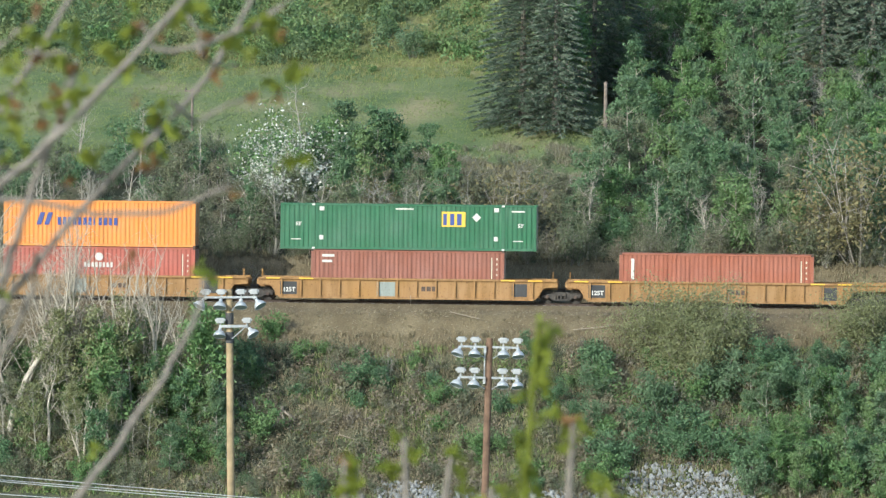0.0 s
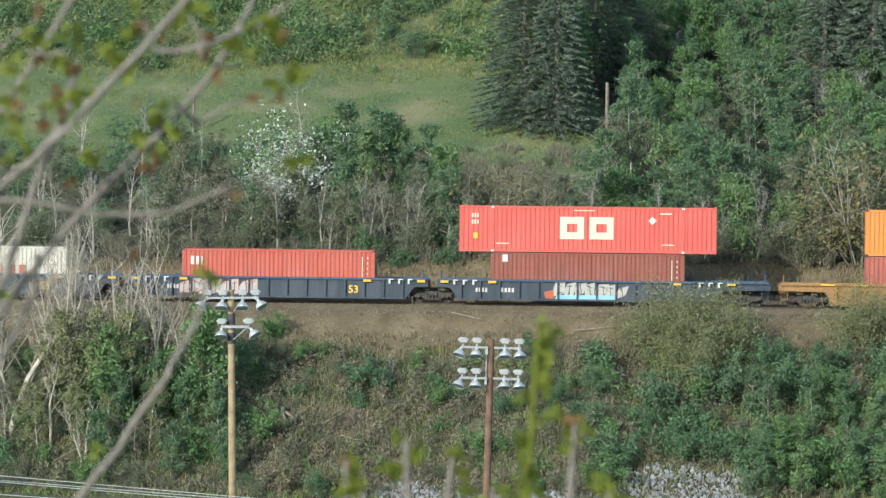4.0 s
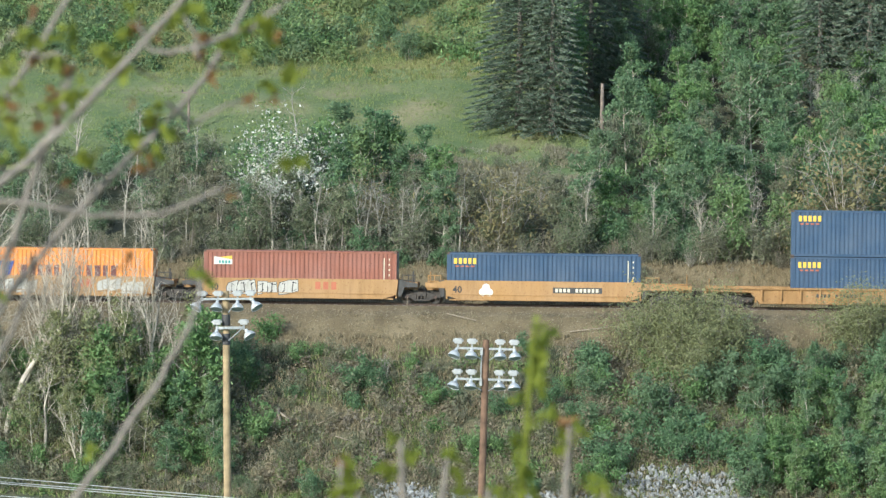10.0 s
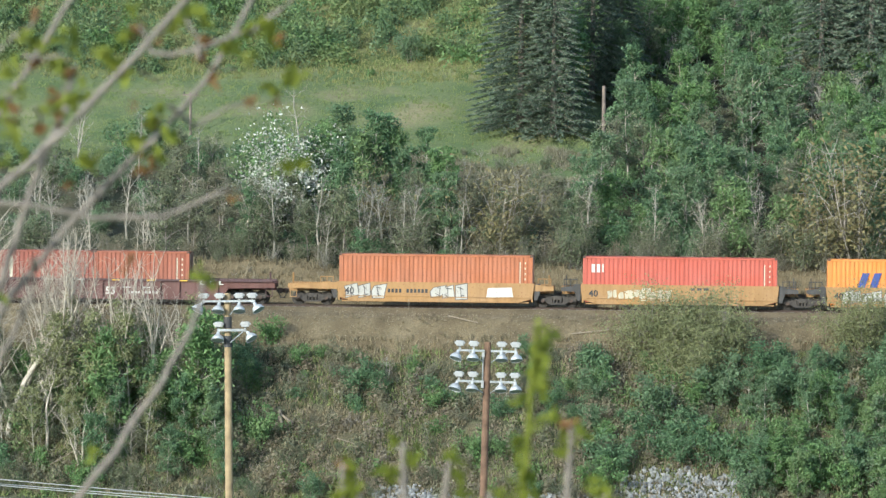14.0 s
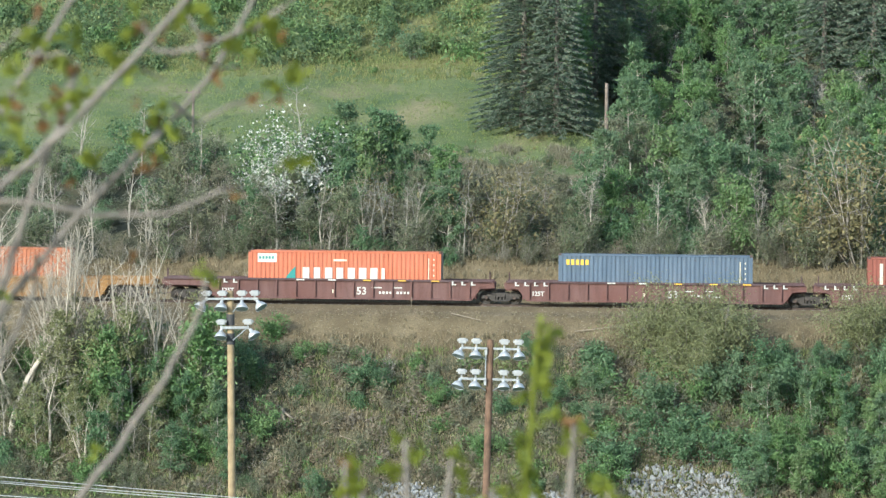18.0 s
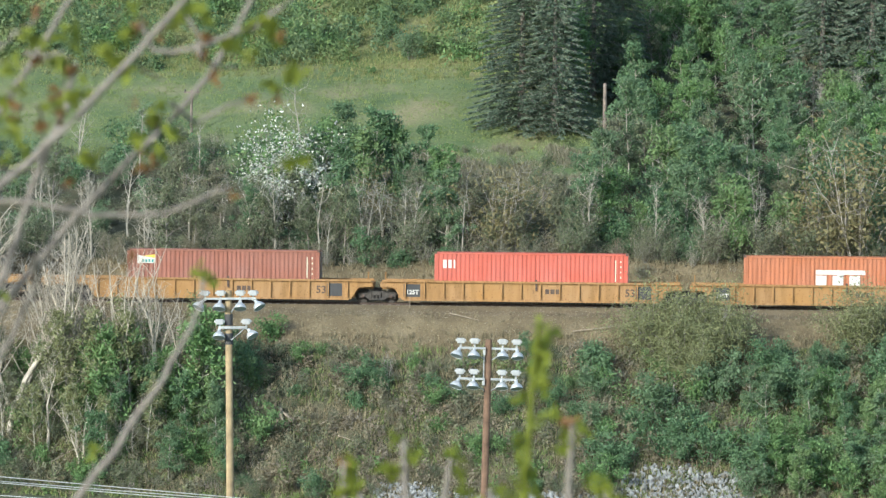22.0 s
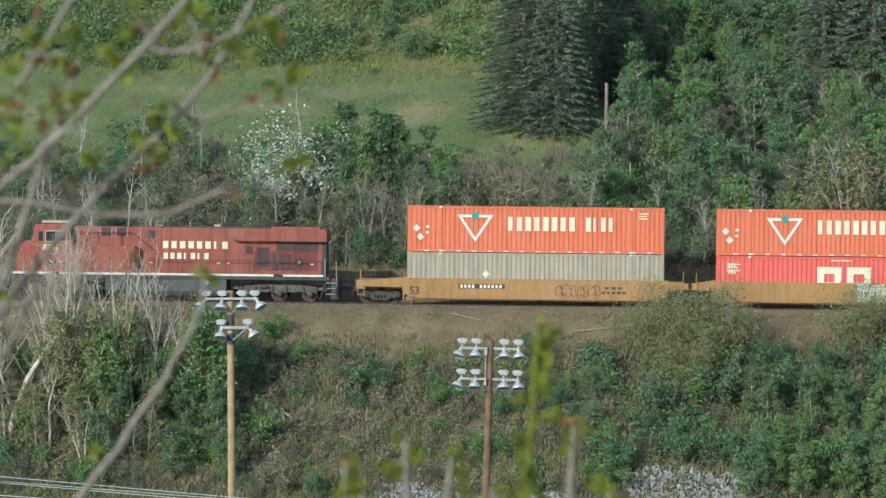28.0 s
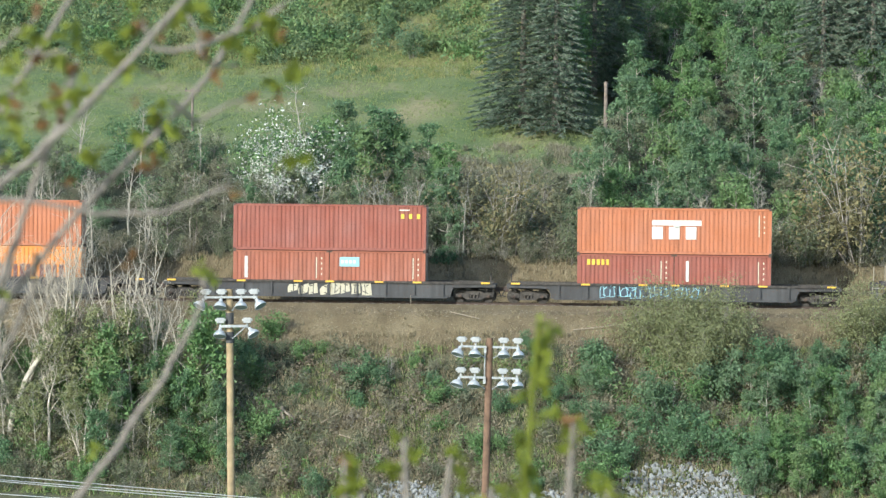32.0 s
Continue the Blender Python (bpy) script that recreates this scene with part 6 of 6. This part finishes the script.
def flood_lamp(mast, x, z, aim_x, drop):
    """A floodlight: a ribbed housing on the arm and a bell reflector hanging from it."""
    h = part("lamp_housing", bevelled(boxes((-0.15, 0.15, -0.15, 0.15, 0.12, 0.33), (-0.21, 0.21, -0.12, 0.12, 0.19, 0.29), (-0.04, 0.04, -0.04, 0.04, -0.08, 0.12)), 0.03), LAMP_WHITE, mast, "white ballast housing")
    h.location = (x, -0.2, z)
    bm = bmesh.new()
    tip = Vector((aim_x, -0.35, -drop)).normalized()
    rod(bm, (0, 0, 0), tip * 0.12, 0.06, 0.08, 12)
    for d0, d1, r0, r1 in ((0.12, 0.17, 0.08, 0.155), (0.17, 0.24, 0.155, 0.21), (0.24, 0.33, 0.21, 0.235), (0.33, 0.37, 0.255, 0.255)):
        rod(bm, tip * d0, tip * d1, r0, r1, 16, False)
    bell = part("reflector_bell", bm, REFLECTOR, h, "aluminium bell reflector")
    bell.location = (aim_x * 0.16, -0.05, -0.06)
    part("lens", rod(bmesh.new(), tip * 0.34, tip * 0.355, 0.23, 0.23, 16), LENS, bell)


def mast(name, label, x, top, mat, lean):
    m = new(name)
    tagged(m, label, "light mast", "floodlight masts")
    y = -113.0
    base = ground_z(x, y)
    m.matrix_world = pose(x, y, base, 0, lean, 0)
    bm = bmesh.new()
    rod(bm, (0, 0, -0.3), (0, 0, top - base), 0.19, 0.135, 14)
    part("pole", bm, mat, m)
    return m, top - base


def build_masts():
    m, h = mast("floodlight_mast", "straw-coloured wooden floodlight mast with six lamps", -8.0, 4.18, POLE_TAN, -1.05)
    part("crossarm", boxes((-1.0, 1.1, -0.26, -0.17, h - 0.35, h - 0.27)), GALVANISED, m)
    for x, a in ((-0.92, -0.5), (-0.3, -0.1), (0.47, 0.0), (0.98, 0.5)):
        flood_lamp(m, x, h - 0.32, a, 0.8)
    part("crossarm", boxes((-0.4, 0.7, -0.26, -0.17, h - 1.5, h - 1.4)), GALVANISED, m)
    for x, a in ((-0.35, -0.05), (0.7, 0.5)):
        flood_lamp(m, x, h - 1.45, a, 0.8)
    for z in (h - 1.15, h - 1.9):
        part("mount_band", rod(bmesh.new(), (0, 0, z - 0.22), (0, 0, z + 0.22), 0.165, None, 14), GREY_CAR, m)
    part("arm_brace", rods([((0.1, -0.2, h - 1.95), (0.62, -0.2, h - 1.5)), ((0.1, -0.2, h - 0.85), (0.5, -0.2, h - 0.36))], 0.025, 5), GALVANISED, m)
    m, h = mast("floodlight_mast", "brown wooden floodlight mast with eight lamps on two arms", 1.5, 2.36, POLE_BROWN, 1.05)
    for z in (h - 0.34, h - 1.55):
        for sign in (-1, 1):
            part("crossarm", boxes((min(sign * 0.12, sign * 1.17), max(sign * 0.12, sign * 1.17), -0.27, -0.17, z - 0.04, z + 0.04)), GALVANISED, m)
            part("arm_brace", rods([((sign * 0.14, -0.22, z - 0.45), (sign * 0.75, -0.22, z - 0.05))], 0.025, 5), GALVANISED, m)
            for x, a in ((0.55, 0.05), (1.1, 0.3)):
                flood_lamp(m, sign * x, z + 0.05, sign * a if sign < 0 else a * 0.3, 0.9)
    part("conduit", rods([((-0.17, -0.16, h - 1.8), (-0.17, -0.16, h - 0.5))], 0.025, 5), GALVANISED, m)
    for z in (h - 0.6, h - 1.8):
        part("junction_box", boxes((-0.22, -0.12, -0.22, -0.14, z, z + 0.2)), LAMP_WHITE, m)
    # old line poles on the hillside
    for x, q, top, r, arm in ((11.3, 34.0, 14.45, 0.15, 0), (-18.1, 40.0, 13.75, 0.1, 1)):
        y = q - x * math.tan(TURN)
        z = ground_z(x, y)
        p = new("utility_pole")
        tagged(p, "weathered wooden line pole on the hillside", "utility pole")
        p.location = (x, y, z)
        part("pole", rod(bmesh.new(), (0, 0, -0.3), (0, 0, top - z), r * 1.15, r * 0.85, 10), POLE_GREY, p)
        if arm:
            part("crossarm", boxes((-0.55, 0.55, -0.14, -0.06, top - z - 0.22, top - z - 0.12)), POLE_GREY, p)
            for dx in (-0.45, 0.45):
                part("insulator", rod(bmesh.new(), (dx, -0.1, top - z - 0.12), (dx, -0.1, top - z + 0.06), 0.05, 0.035, 8), GREY_CAR, p)
            part("guy_wire", rods([((-0.2, 0, top - z - 0.2), (-12, 0, top - z + 0.3)), ((0.2, 0, top - z - 0.2), (8, 0.5, top - z - 0.2))], 0.006, 4), POLE_GREY, p)
    # wires across the valley, on poles standing outside the view
    for x, y, tip in ((-42.0, -150.0, 2.0), (40.0, -150.0, -3.79)):
        z = ground_z(x, y)
        p = new("utility_pole")
        tagged(p, "wooden pole that carries the valley wires", "utility pole")
        p.location = (x, y, z)
        part("pole", rod(bmesh.new(), (0, 0, -0.3), (0, 0, tip - z + 0.3), 0.16, 0.12, 10), POLE_GREY, p)
        part("crossarm", boxes((-0.06, 0.06, -0.5, 0.5, tip - z - 0.12, tip - z)), POLE_GREY, p)
    for dy, a, b, sag in ((0.0, 1.6, -4.79, 0.05), (0.4, 1.15, -4.49, 0.03), (-0.4, 0.52, -4.49, 0.0), (0.2, 1.35, -4.79, 0.1)):
        s = Stems()
        s.tube([(x, -150 + dy, a + (b - a) * (x + 42) / 82 - sag * (1 - ((x + 1) / 41) ** 2)) for x in np.linspace(-42, 40, 24)], 0.016, 0.016, 5)
        tagged(part("overhead_wire", s.mesh("overhead_wire"), WIRE), "pale overhead wire sagging across the valley", "wire", "valley wires")


build_masts()


# ---- loose things on the bank ----
def build_bank():
    r = random.Random(5)
    x, y = -2.0, -2.0
    p = new("marker_stake")
    tagged(p, "thin pale marker stake beside the track", "stake")
    p.location = (x, y, -0.16)
    part("stake", rod(bmesh.new(), (0, 0, -0.2), (0, 0, 0.62), 0.022, 0.018, 6), DEAD_WOOD, p)
    # weathered stump with fallen logs
    x, y = -9.75, -12.4
    z = ground_z(x, y)
    t = new("broken_stump")
    tagged(t, "bleached broken stump with splayed timbers on the bank", "stump")
    t.location = (x, y, z)
    part("trunk", rod(bmesh.new(), (0, 0, -0.3), (0.05, 0, 0.55), 0.2, 0.14, 9), DEAD_WOOD, t)
    for a, b in (((0.25, -0.5, -0.35), (0.0, 0, 0.5)), ((1.0, -0.5, -0.35), (0.05, 0, 0.4)), ((-0.2, -0.6, -0.4), (0.1, 0, 0.3))):
        part("timber", rod(bmesh.new(), a, b, 0.1, 0.06, 7), DEAD_WOOD, t)
    for x, q, length, turn, lean in ((-6.6, -13.5, 1.6, 20, 25), (-5.6, -15, 1.3, -30, -15), (-4.2, -13.2, 1.1, 40, 10), (6.5, -12.2, 1.8, 30, 35), (1.4, -4.75, 2.0, -19, -13), (9.8, -5.4, 3.4, 6, 6), (-15.5, -13.0, 2.4, -35, 30), (-22, -16.5, 3.2, 30, 25), (19.5, -13.5, 2.6, -40, 30), (23.5, -12.5, 2.2, 50, 40), (2.0, -9.0, 1.4, 60, 20)):
        y = q - x * math.tan(TURN)
        log = part("fallen_branch", rod(bmesh.new(), (-length / 2, 0, 0), (length / 2, 0, 0.05), 0.034, 0.015, 7), DEAD_WOOD)
        log.matrix_world = pose(x, y, ground_z(x, y) + 0.12 + abs(math.sin(radians(lean))) * length * 0.4, 0, -lean, turn)
        tagged(log, "bleached fallen branch lying on the bank", "branch")
    # pale broken rock at the foot of the bank
    v, f = [], []
    base = bmesh.new()
    bmesh.ops.create_icosphere(base, subdivisions=1, radius=1.0)
    bv, bf = [p.co.copy() for p in base.verts], [tuple(q.index for q in p.verts) for p in base.faces]
    base.free()
    n = 0
    while n < 2200:
        x, q = r.uniform(-5.5, 21), r.uniform(-20.5, -16.4)
        if not ((10.8 < x < 18.6 and q < -16.4 - 1.2 * noise.noise((x * 0.4, 1, 2))) or (-3.8 < x < -0.4 and q < -18.0) or (6.5 < x < 10.8 and q < -18.4) or (-5.5 < x < 6.5 and q < -18.7 and noise.noise((x * 0.7, q * 0.7, 3)) > 0.05)):
            continue
        y = q - x * math.tan(TURN)
        c, size = Vector((x, y, ground_z(x, y) + 0.12)), r.uniform(0.045, 0.11) * r.choice((1, 1, 1.8))
        sx, sy, sz, turn = r.uniform(0.7, 1.4), r.uniform(0.7, 1.3), r.uniform(0.5, 0.9), Euler((r.uniform(0, 6), r.uniform(0, 6), r.uniform(0, 6))).to_matrix()
        k = len(v)
        v += [c + turn @ Vector((p.x * sx, p.y * sy, p.z * sz)) * size * r.uniform(0.72, 1.1) for p in bv]
        f += [tuple(i + k for i in q2) for q2 in bf]
        n += 1
    stones, tips = [], []
    for _ in range(5000):
        x, q = r.uniform(-31, 31), -2.4 - 4.6 * r.random()
        y = q - x * math.tan(TURN)
        c, a = Vector((x, y, max(ground_z(x, y), -0.42 + (q + 3) * 0.27 if q > -3 else -9))), r.uniform(0.03, 0.075)
        k = len(stones)
        stones += [c + Vector((a * r.uniform(0.6, 1.3), 0, 0)), c + Vector((0, a, 0)), c - Vector((a * r.uniform(0.6, 1.3), 0, 0)), c - Vector((0, a, 0)), c + Vector((r.uniform(-0.3, 0.3) * a, 0, a * r.uniform(0.5, 1.0)))]
        tips += [(k, k + 1, k + 4), (k + 1, k + 2, k + 4), (k + 2, k + 3, k + 4), (k + 3, k, k + 4)]
    gravel = mesh_of("loose_stones", stones, tips)
    gravel.materials.append(STONE)
    tagged(new("loose_stones", gravel), "loose grey and tan stones along the track ledge", "stones", "", "stuff")
    me = mesh_of("broken_rock", v, f)
    me.materials.append(ROCK)
    tagged(new("broken_rock", me), "heap of pale grey broken rock at the foot of the bank", "rock", "", "stuff")


build_bank()

# ---- twigs close to the camera ----
TWIG = plain("smooth_twig_bark", (0.215, 0.185, 0.155), 0.8, 0, 0.3, 60.0)
BUD_LEAF = leafy("opening_leaves", (0.18, 0.21, 0.03), (0.29, 0.33, 0.05), None, 0.5)
BUD_BROWN = leafy("brown_bud_scales", (0.17, 0.085, 0.035), (0.28, 0.16, 0.06), None, 0.3)
NEAR_Y = -291.0

TWIGS = (
    (0.0088, 0.0055, ((-1.6, 9.046), (-0.914, 9.816), (-0.84, 9.897), (-0.759, 9.962), (-0.669, 10.049), (-0.56, 10.175), (-0.467, 10.27), (-0.392, 10.35))),
    (0.0085, 0.005, ((-1.6, 8.746), (-0.904, 9.612), (-0.839, 9.693), (-0.771, 9.786), (-0.641, 9.932), (-0.518, 10.054), (-0.457, 10.131), (-0.403, 10.222), (-0.36, 10.312))),
    (0.007, 0.005, ((-1.6, 9.246), (-0.904, 9.988), (-0.84, 10.085), (-0.789, 10.167), (-0.727, 10.267), (-0.691, 10.331))),
    (0.005, 0.004, ((-0.56, 10.179), (-0.514, 10.168), (-0.471, 10.182), (-0.413, 10.201), (-0.361, 10.22), (-0.293, 10.271), (-0.243, 10.32))),
    (0.005, 0.003, ((-0.518, 10.071), (-0.471, 10.033), (-0.428, 10.058), (-0.368, 10.086))),
    (0.006, 0.004, ((-1.6, 9.146), (-0.882, 9.881), (-0.775, 9.88), (-0.666, 9.856), (-0.529, 9.865), (-0.465, 9.891), (-0.406, 9.917))),
    (0.009, 0.005, ((-1.6, 8.346), (-0.861, 9.709), (-0.826, 9.804), (-0.797, 9.905), (-0.732, 10.065), (-0.71, 10.152))),
    (0.0095, 0.004, ((-1.6, 8.246), (-0.742, 9.257), (-0.694, 9.319), (-0.592, 9.455), (-0.528, 9.55), (-0.484, 9.638), (-0.463, 9.682), (-0.452, 9.757))),
    (0.005, 0.003, ((-0.904, 9.988), (-0.872, 10.159), (-0.84, 10.179), (-0.803, 10.208), (-0.776, 10.235))),
    (0.004, 0.003, ((-0.789, 10.167), (-0.755, 10.157), (-0.717, 10.166))),
    (0.004, 0.003, ((-0.471, 10.182), (-0.453, 10.155), (-0.464, 10.206), (-0.488, 10.238))),
    (0.006, 0.004, ((-0.771, 9.786), (-0.786, 9.71), (-0.818, 9.624), (-0.871, 9.537))),
    (0.0032, 0.002, ((-0.712, 10.16), (-0.725, 10.107), (-0.738, 10.037))),
    (0.0032, 0.002, ((-0.573, 10.232), (-0.563, 10.205), (-0.552, 10.178))),
    (0.0032, 0.002, ((-0.450, 10.151), (-0.423, 10.145), (-0.397, 10.144))),
    (0.0032, 0.002, ((-0.578, 10.142), (-0.560, 10.128), (-0.535, 10.118))),
    (0.0032, 0.002, ((-0.765, 10.064), (-0.774, 10.026), (-0.765, 9.978))),
)
TUFTS = ((-0.792, 10.202), (-0.717, 10.203), (-0.797, 10.101), (-0.829, 10.069), (-0.637, 10.172), (-0.621, 10.145), (-0.488, 10.254), (-0.509, 10.227), (-0.365, 10.159), (-0.36, 10.22),
         (-0.326, 10.226), (-0.29, 10.135), (-0.327, 10.113), (-0.722, 10.075), (-0.674, 9.974), (-0.578, 10.001), (-0.556, 9.976), (-0.733, 10.15), (-0.819, 10.138), (-0.551, 10.04),
         (-0.6, 10.204), (-0.413, 10.191), (-0.3, 9.962), (-0.68, 10.091), (-0.808, 9.946), (-0.452, 9.757), (-0.84, 9.708), (-0.66, 9.408),
         (-0.701, 10.186), (-0.589, 10.252), (-0.451, 10.233), (-0.317, 10.205), (-0.381, 10.169), (-0.279, 10.128), (-0.738, 10.067), (-0.703, 10.084), (-0.821, 10.023), (-0.808, 9.997), (-0.833, 9.965), (-0.544, 10.065), (-0.535, 9.985), (-0.663, 9.964), (-0.514, 10.011), (-0.641, 10.17), (-0.262, 9.966), (-0.776, 10.19), (-0.600, 10.138), (0.322, 9.342), (0.182, 9.345), (-0.173, 9.391), (-0.098, 9.381), (0.267, 9.458))
BUDS = ((-0.584, 10.217), (-0.456, 10.167), (-0.368, 10.083), (-0.711, 9.92), (-0.593, 9.771), (-0.824, 10.047), (-0.572, 9.949), (-0.396, 9.907), (-0.454, 10.196), (-0.706, 10.134), (-0.771, 10.147), (-0.808, 10.064), (-0.737, 10.083), (-0.543, 10.197), (-0.774, 10.245), (-0.316, 10.079), (-0.438, 10.129), (-0.727, 10.047), (-0.765, 10.023), (-0.541, 10.039), (-0.588, 10.07), (-0.306, 10.201), (-0.553, 9.964))
SHOOTS = (((0.162, 8.55), (0.162, 9.201), (0.161, 9.342), (0.168, 9.461), (0.175, 9.569), (0.184, 9.666)), ((0.011, 8.55), (0.01, 9.33), (0.02, 9.406)), ((-0.069, 8.55), (-0.065, 9.33), (-0.07, 9.443)),
          ((0.243, 8.551), (0.244, 9.366), (0.251, 9.479)), ((0.108, 8.55), (0.096, 9.347)), ((0.323, 8.551), (0.316, 9.355)), ((-0.182, 8.55), (-0.182, 9.399)), ((-0.145, 8.55), (-0.151, 9.342)))


def tuft(x, y, z, size, count, flat=0.6):
    return [Vector((x, y, z)) + Vector(RNG.normal(0, size * 0.5, 3)) for _ in range(count)]


def build_near():
    tree = new("budding_tree")
    tagged(tree, "budding tree with thin grey twigs and first leaves close by", "tree")
    z0 = ground_z(-1.6, NEAR_Y)
    s = Stems()
    s.tube([(-1.6, NEAR_Y, z0 - 0.3), (-1.62, NEAR_Y, 9.45), (-1.7, NEAR_Y, 11.95)], 0.07, 0.03, 10)
    part("trunk", s.mesh("trunk"), TWIG, tree)
    for k, (r0, r1, line) in enumerate(TWIGS):
        s = Stems()
        depth = -0.25 if k == 0 else RNG.uniform(-0.05, 0.25)
        pts = []
        for i in range(len(line) - 1):
            for t in (0, 0.34, 0.67):
                a, b = Vector((line[i][0], NEAR_Y + depth * min(1, i), line[i][1])), Vector((line[i + 1][0], NEAR_Y + depth, line[i + 1][1]))
                pts.append(a.lerp(b, t) + Vector(RNG.normal(0, 0.0025, 3)))
        pts.append(Vector((line[-1][0], NEAR_Y + depth, line[-1][1])))
        s.tube(pts, r0 * 0.98, r1 * 0.98, 7)
        part("twig", s.mesh("twig"), TWIG, tree)
    for x, z in TUFTS:
        part("leaf_tuft", leaves("leaf_tuft", tuft(x, NEAR_Y, z, 0.016, 8), 0.022), BUD_LEAF, tree)
    for x, z in BUDS:
        part("bud", leaves("bud", tuft(x, NEAR_Y, z, 0.011, 6), 0.017), BUD_BROWN, tree)
    bush = new("budding_bush")
    tagged(bush, "leafy shoots of a bush close by, just opening", "shrub")
    z0 = ground_z(0.1, NEAR_Y)
    for k, line in enumerate(SHOOTS):
        s = Stems()
        pts = [(line[0][0] * 0.5, NEAR_Y, z0 - 0.1), *[(x, NEAR_Y, z) for x, z in line]]
        s.tube(pts, 0.009, 0.005, 7)
        part("shoot", s.mesh("shoot"), BUD_LEAF if k == 0 else TWIG, bush)
        top = Vector((line[-1][0], NEAR_Y, line[-1][1]))
        if k == 0:
            for j in range(16):
                f = j / 15
                part("leaf_tuft", leaves("leaf_tuft", tuft(0.165 + 0.02 * f + RNG.normal(0, 0.016), NEAR_Y, 9.31 + 0.35 * f, 0.014, 6), 0.023), BUD_LEAF, bush)
        else:
            for j in range(3):
                part("leaf_tuft", leaves("leaf_tuft", tuft(top.x + RNG.normal(0, 0.012), NEAR_Y, top.z - 0.03 * j, 0.013, 7), 0.021), BUD_LEAF if j or k % 3 else BUD_BROWN, bush)


build_near()

# ---- what moves ----


def gone(t):
    """Metres the train has run after t seconds; it gains speed very slowly."""
    return 13.545 * t + 0.00375 * t * t


def motions():
    seconds = [*range(0, 33, 2)]
    for thing, s in TRAIN:
        z = thing.matrix_basis.translation.z
        walk(thing, [(t, pose(*at_track(s + gone(t)), z, 0, 0, -3)) for t in seconds])
    turned = {}
    for wheels, place, radius in SPIN:
        key = (round(place, 2), radius)
        if key not in turned:
            rows = [(k / FPS, Matrix.Translation((place, 0, radius)) @ Matrix.Rotation(gone(k / FPS) / radius, 4, "Y")) for k in range(32 * FPS + 1)]
            walk(wheels, rows)
            turned[key] = wheels.animation_data
        else:
            wheels.rotation_mode = "QUATERNION"
            keys = wheels.animation_data_create()
            keys.action, keys.action_slot = turned[key].action, turned[key].action_slot


motions()
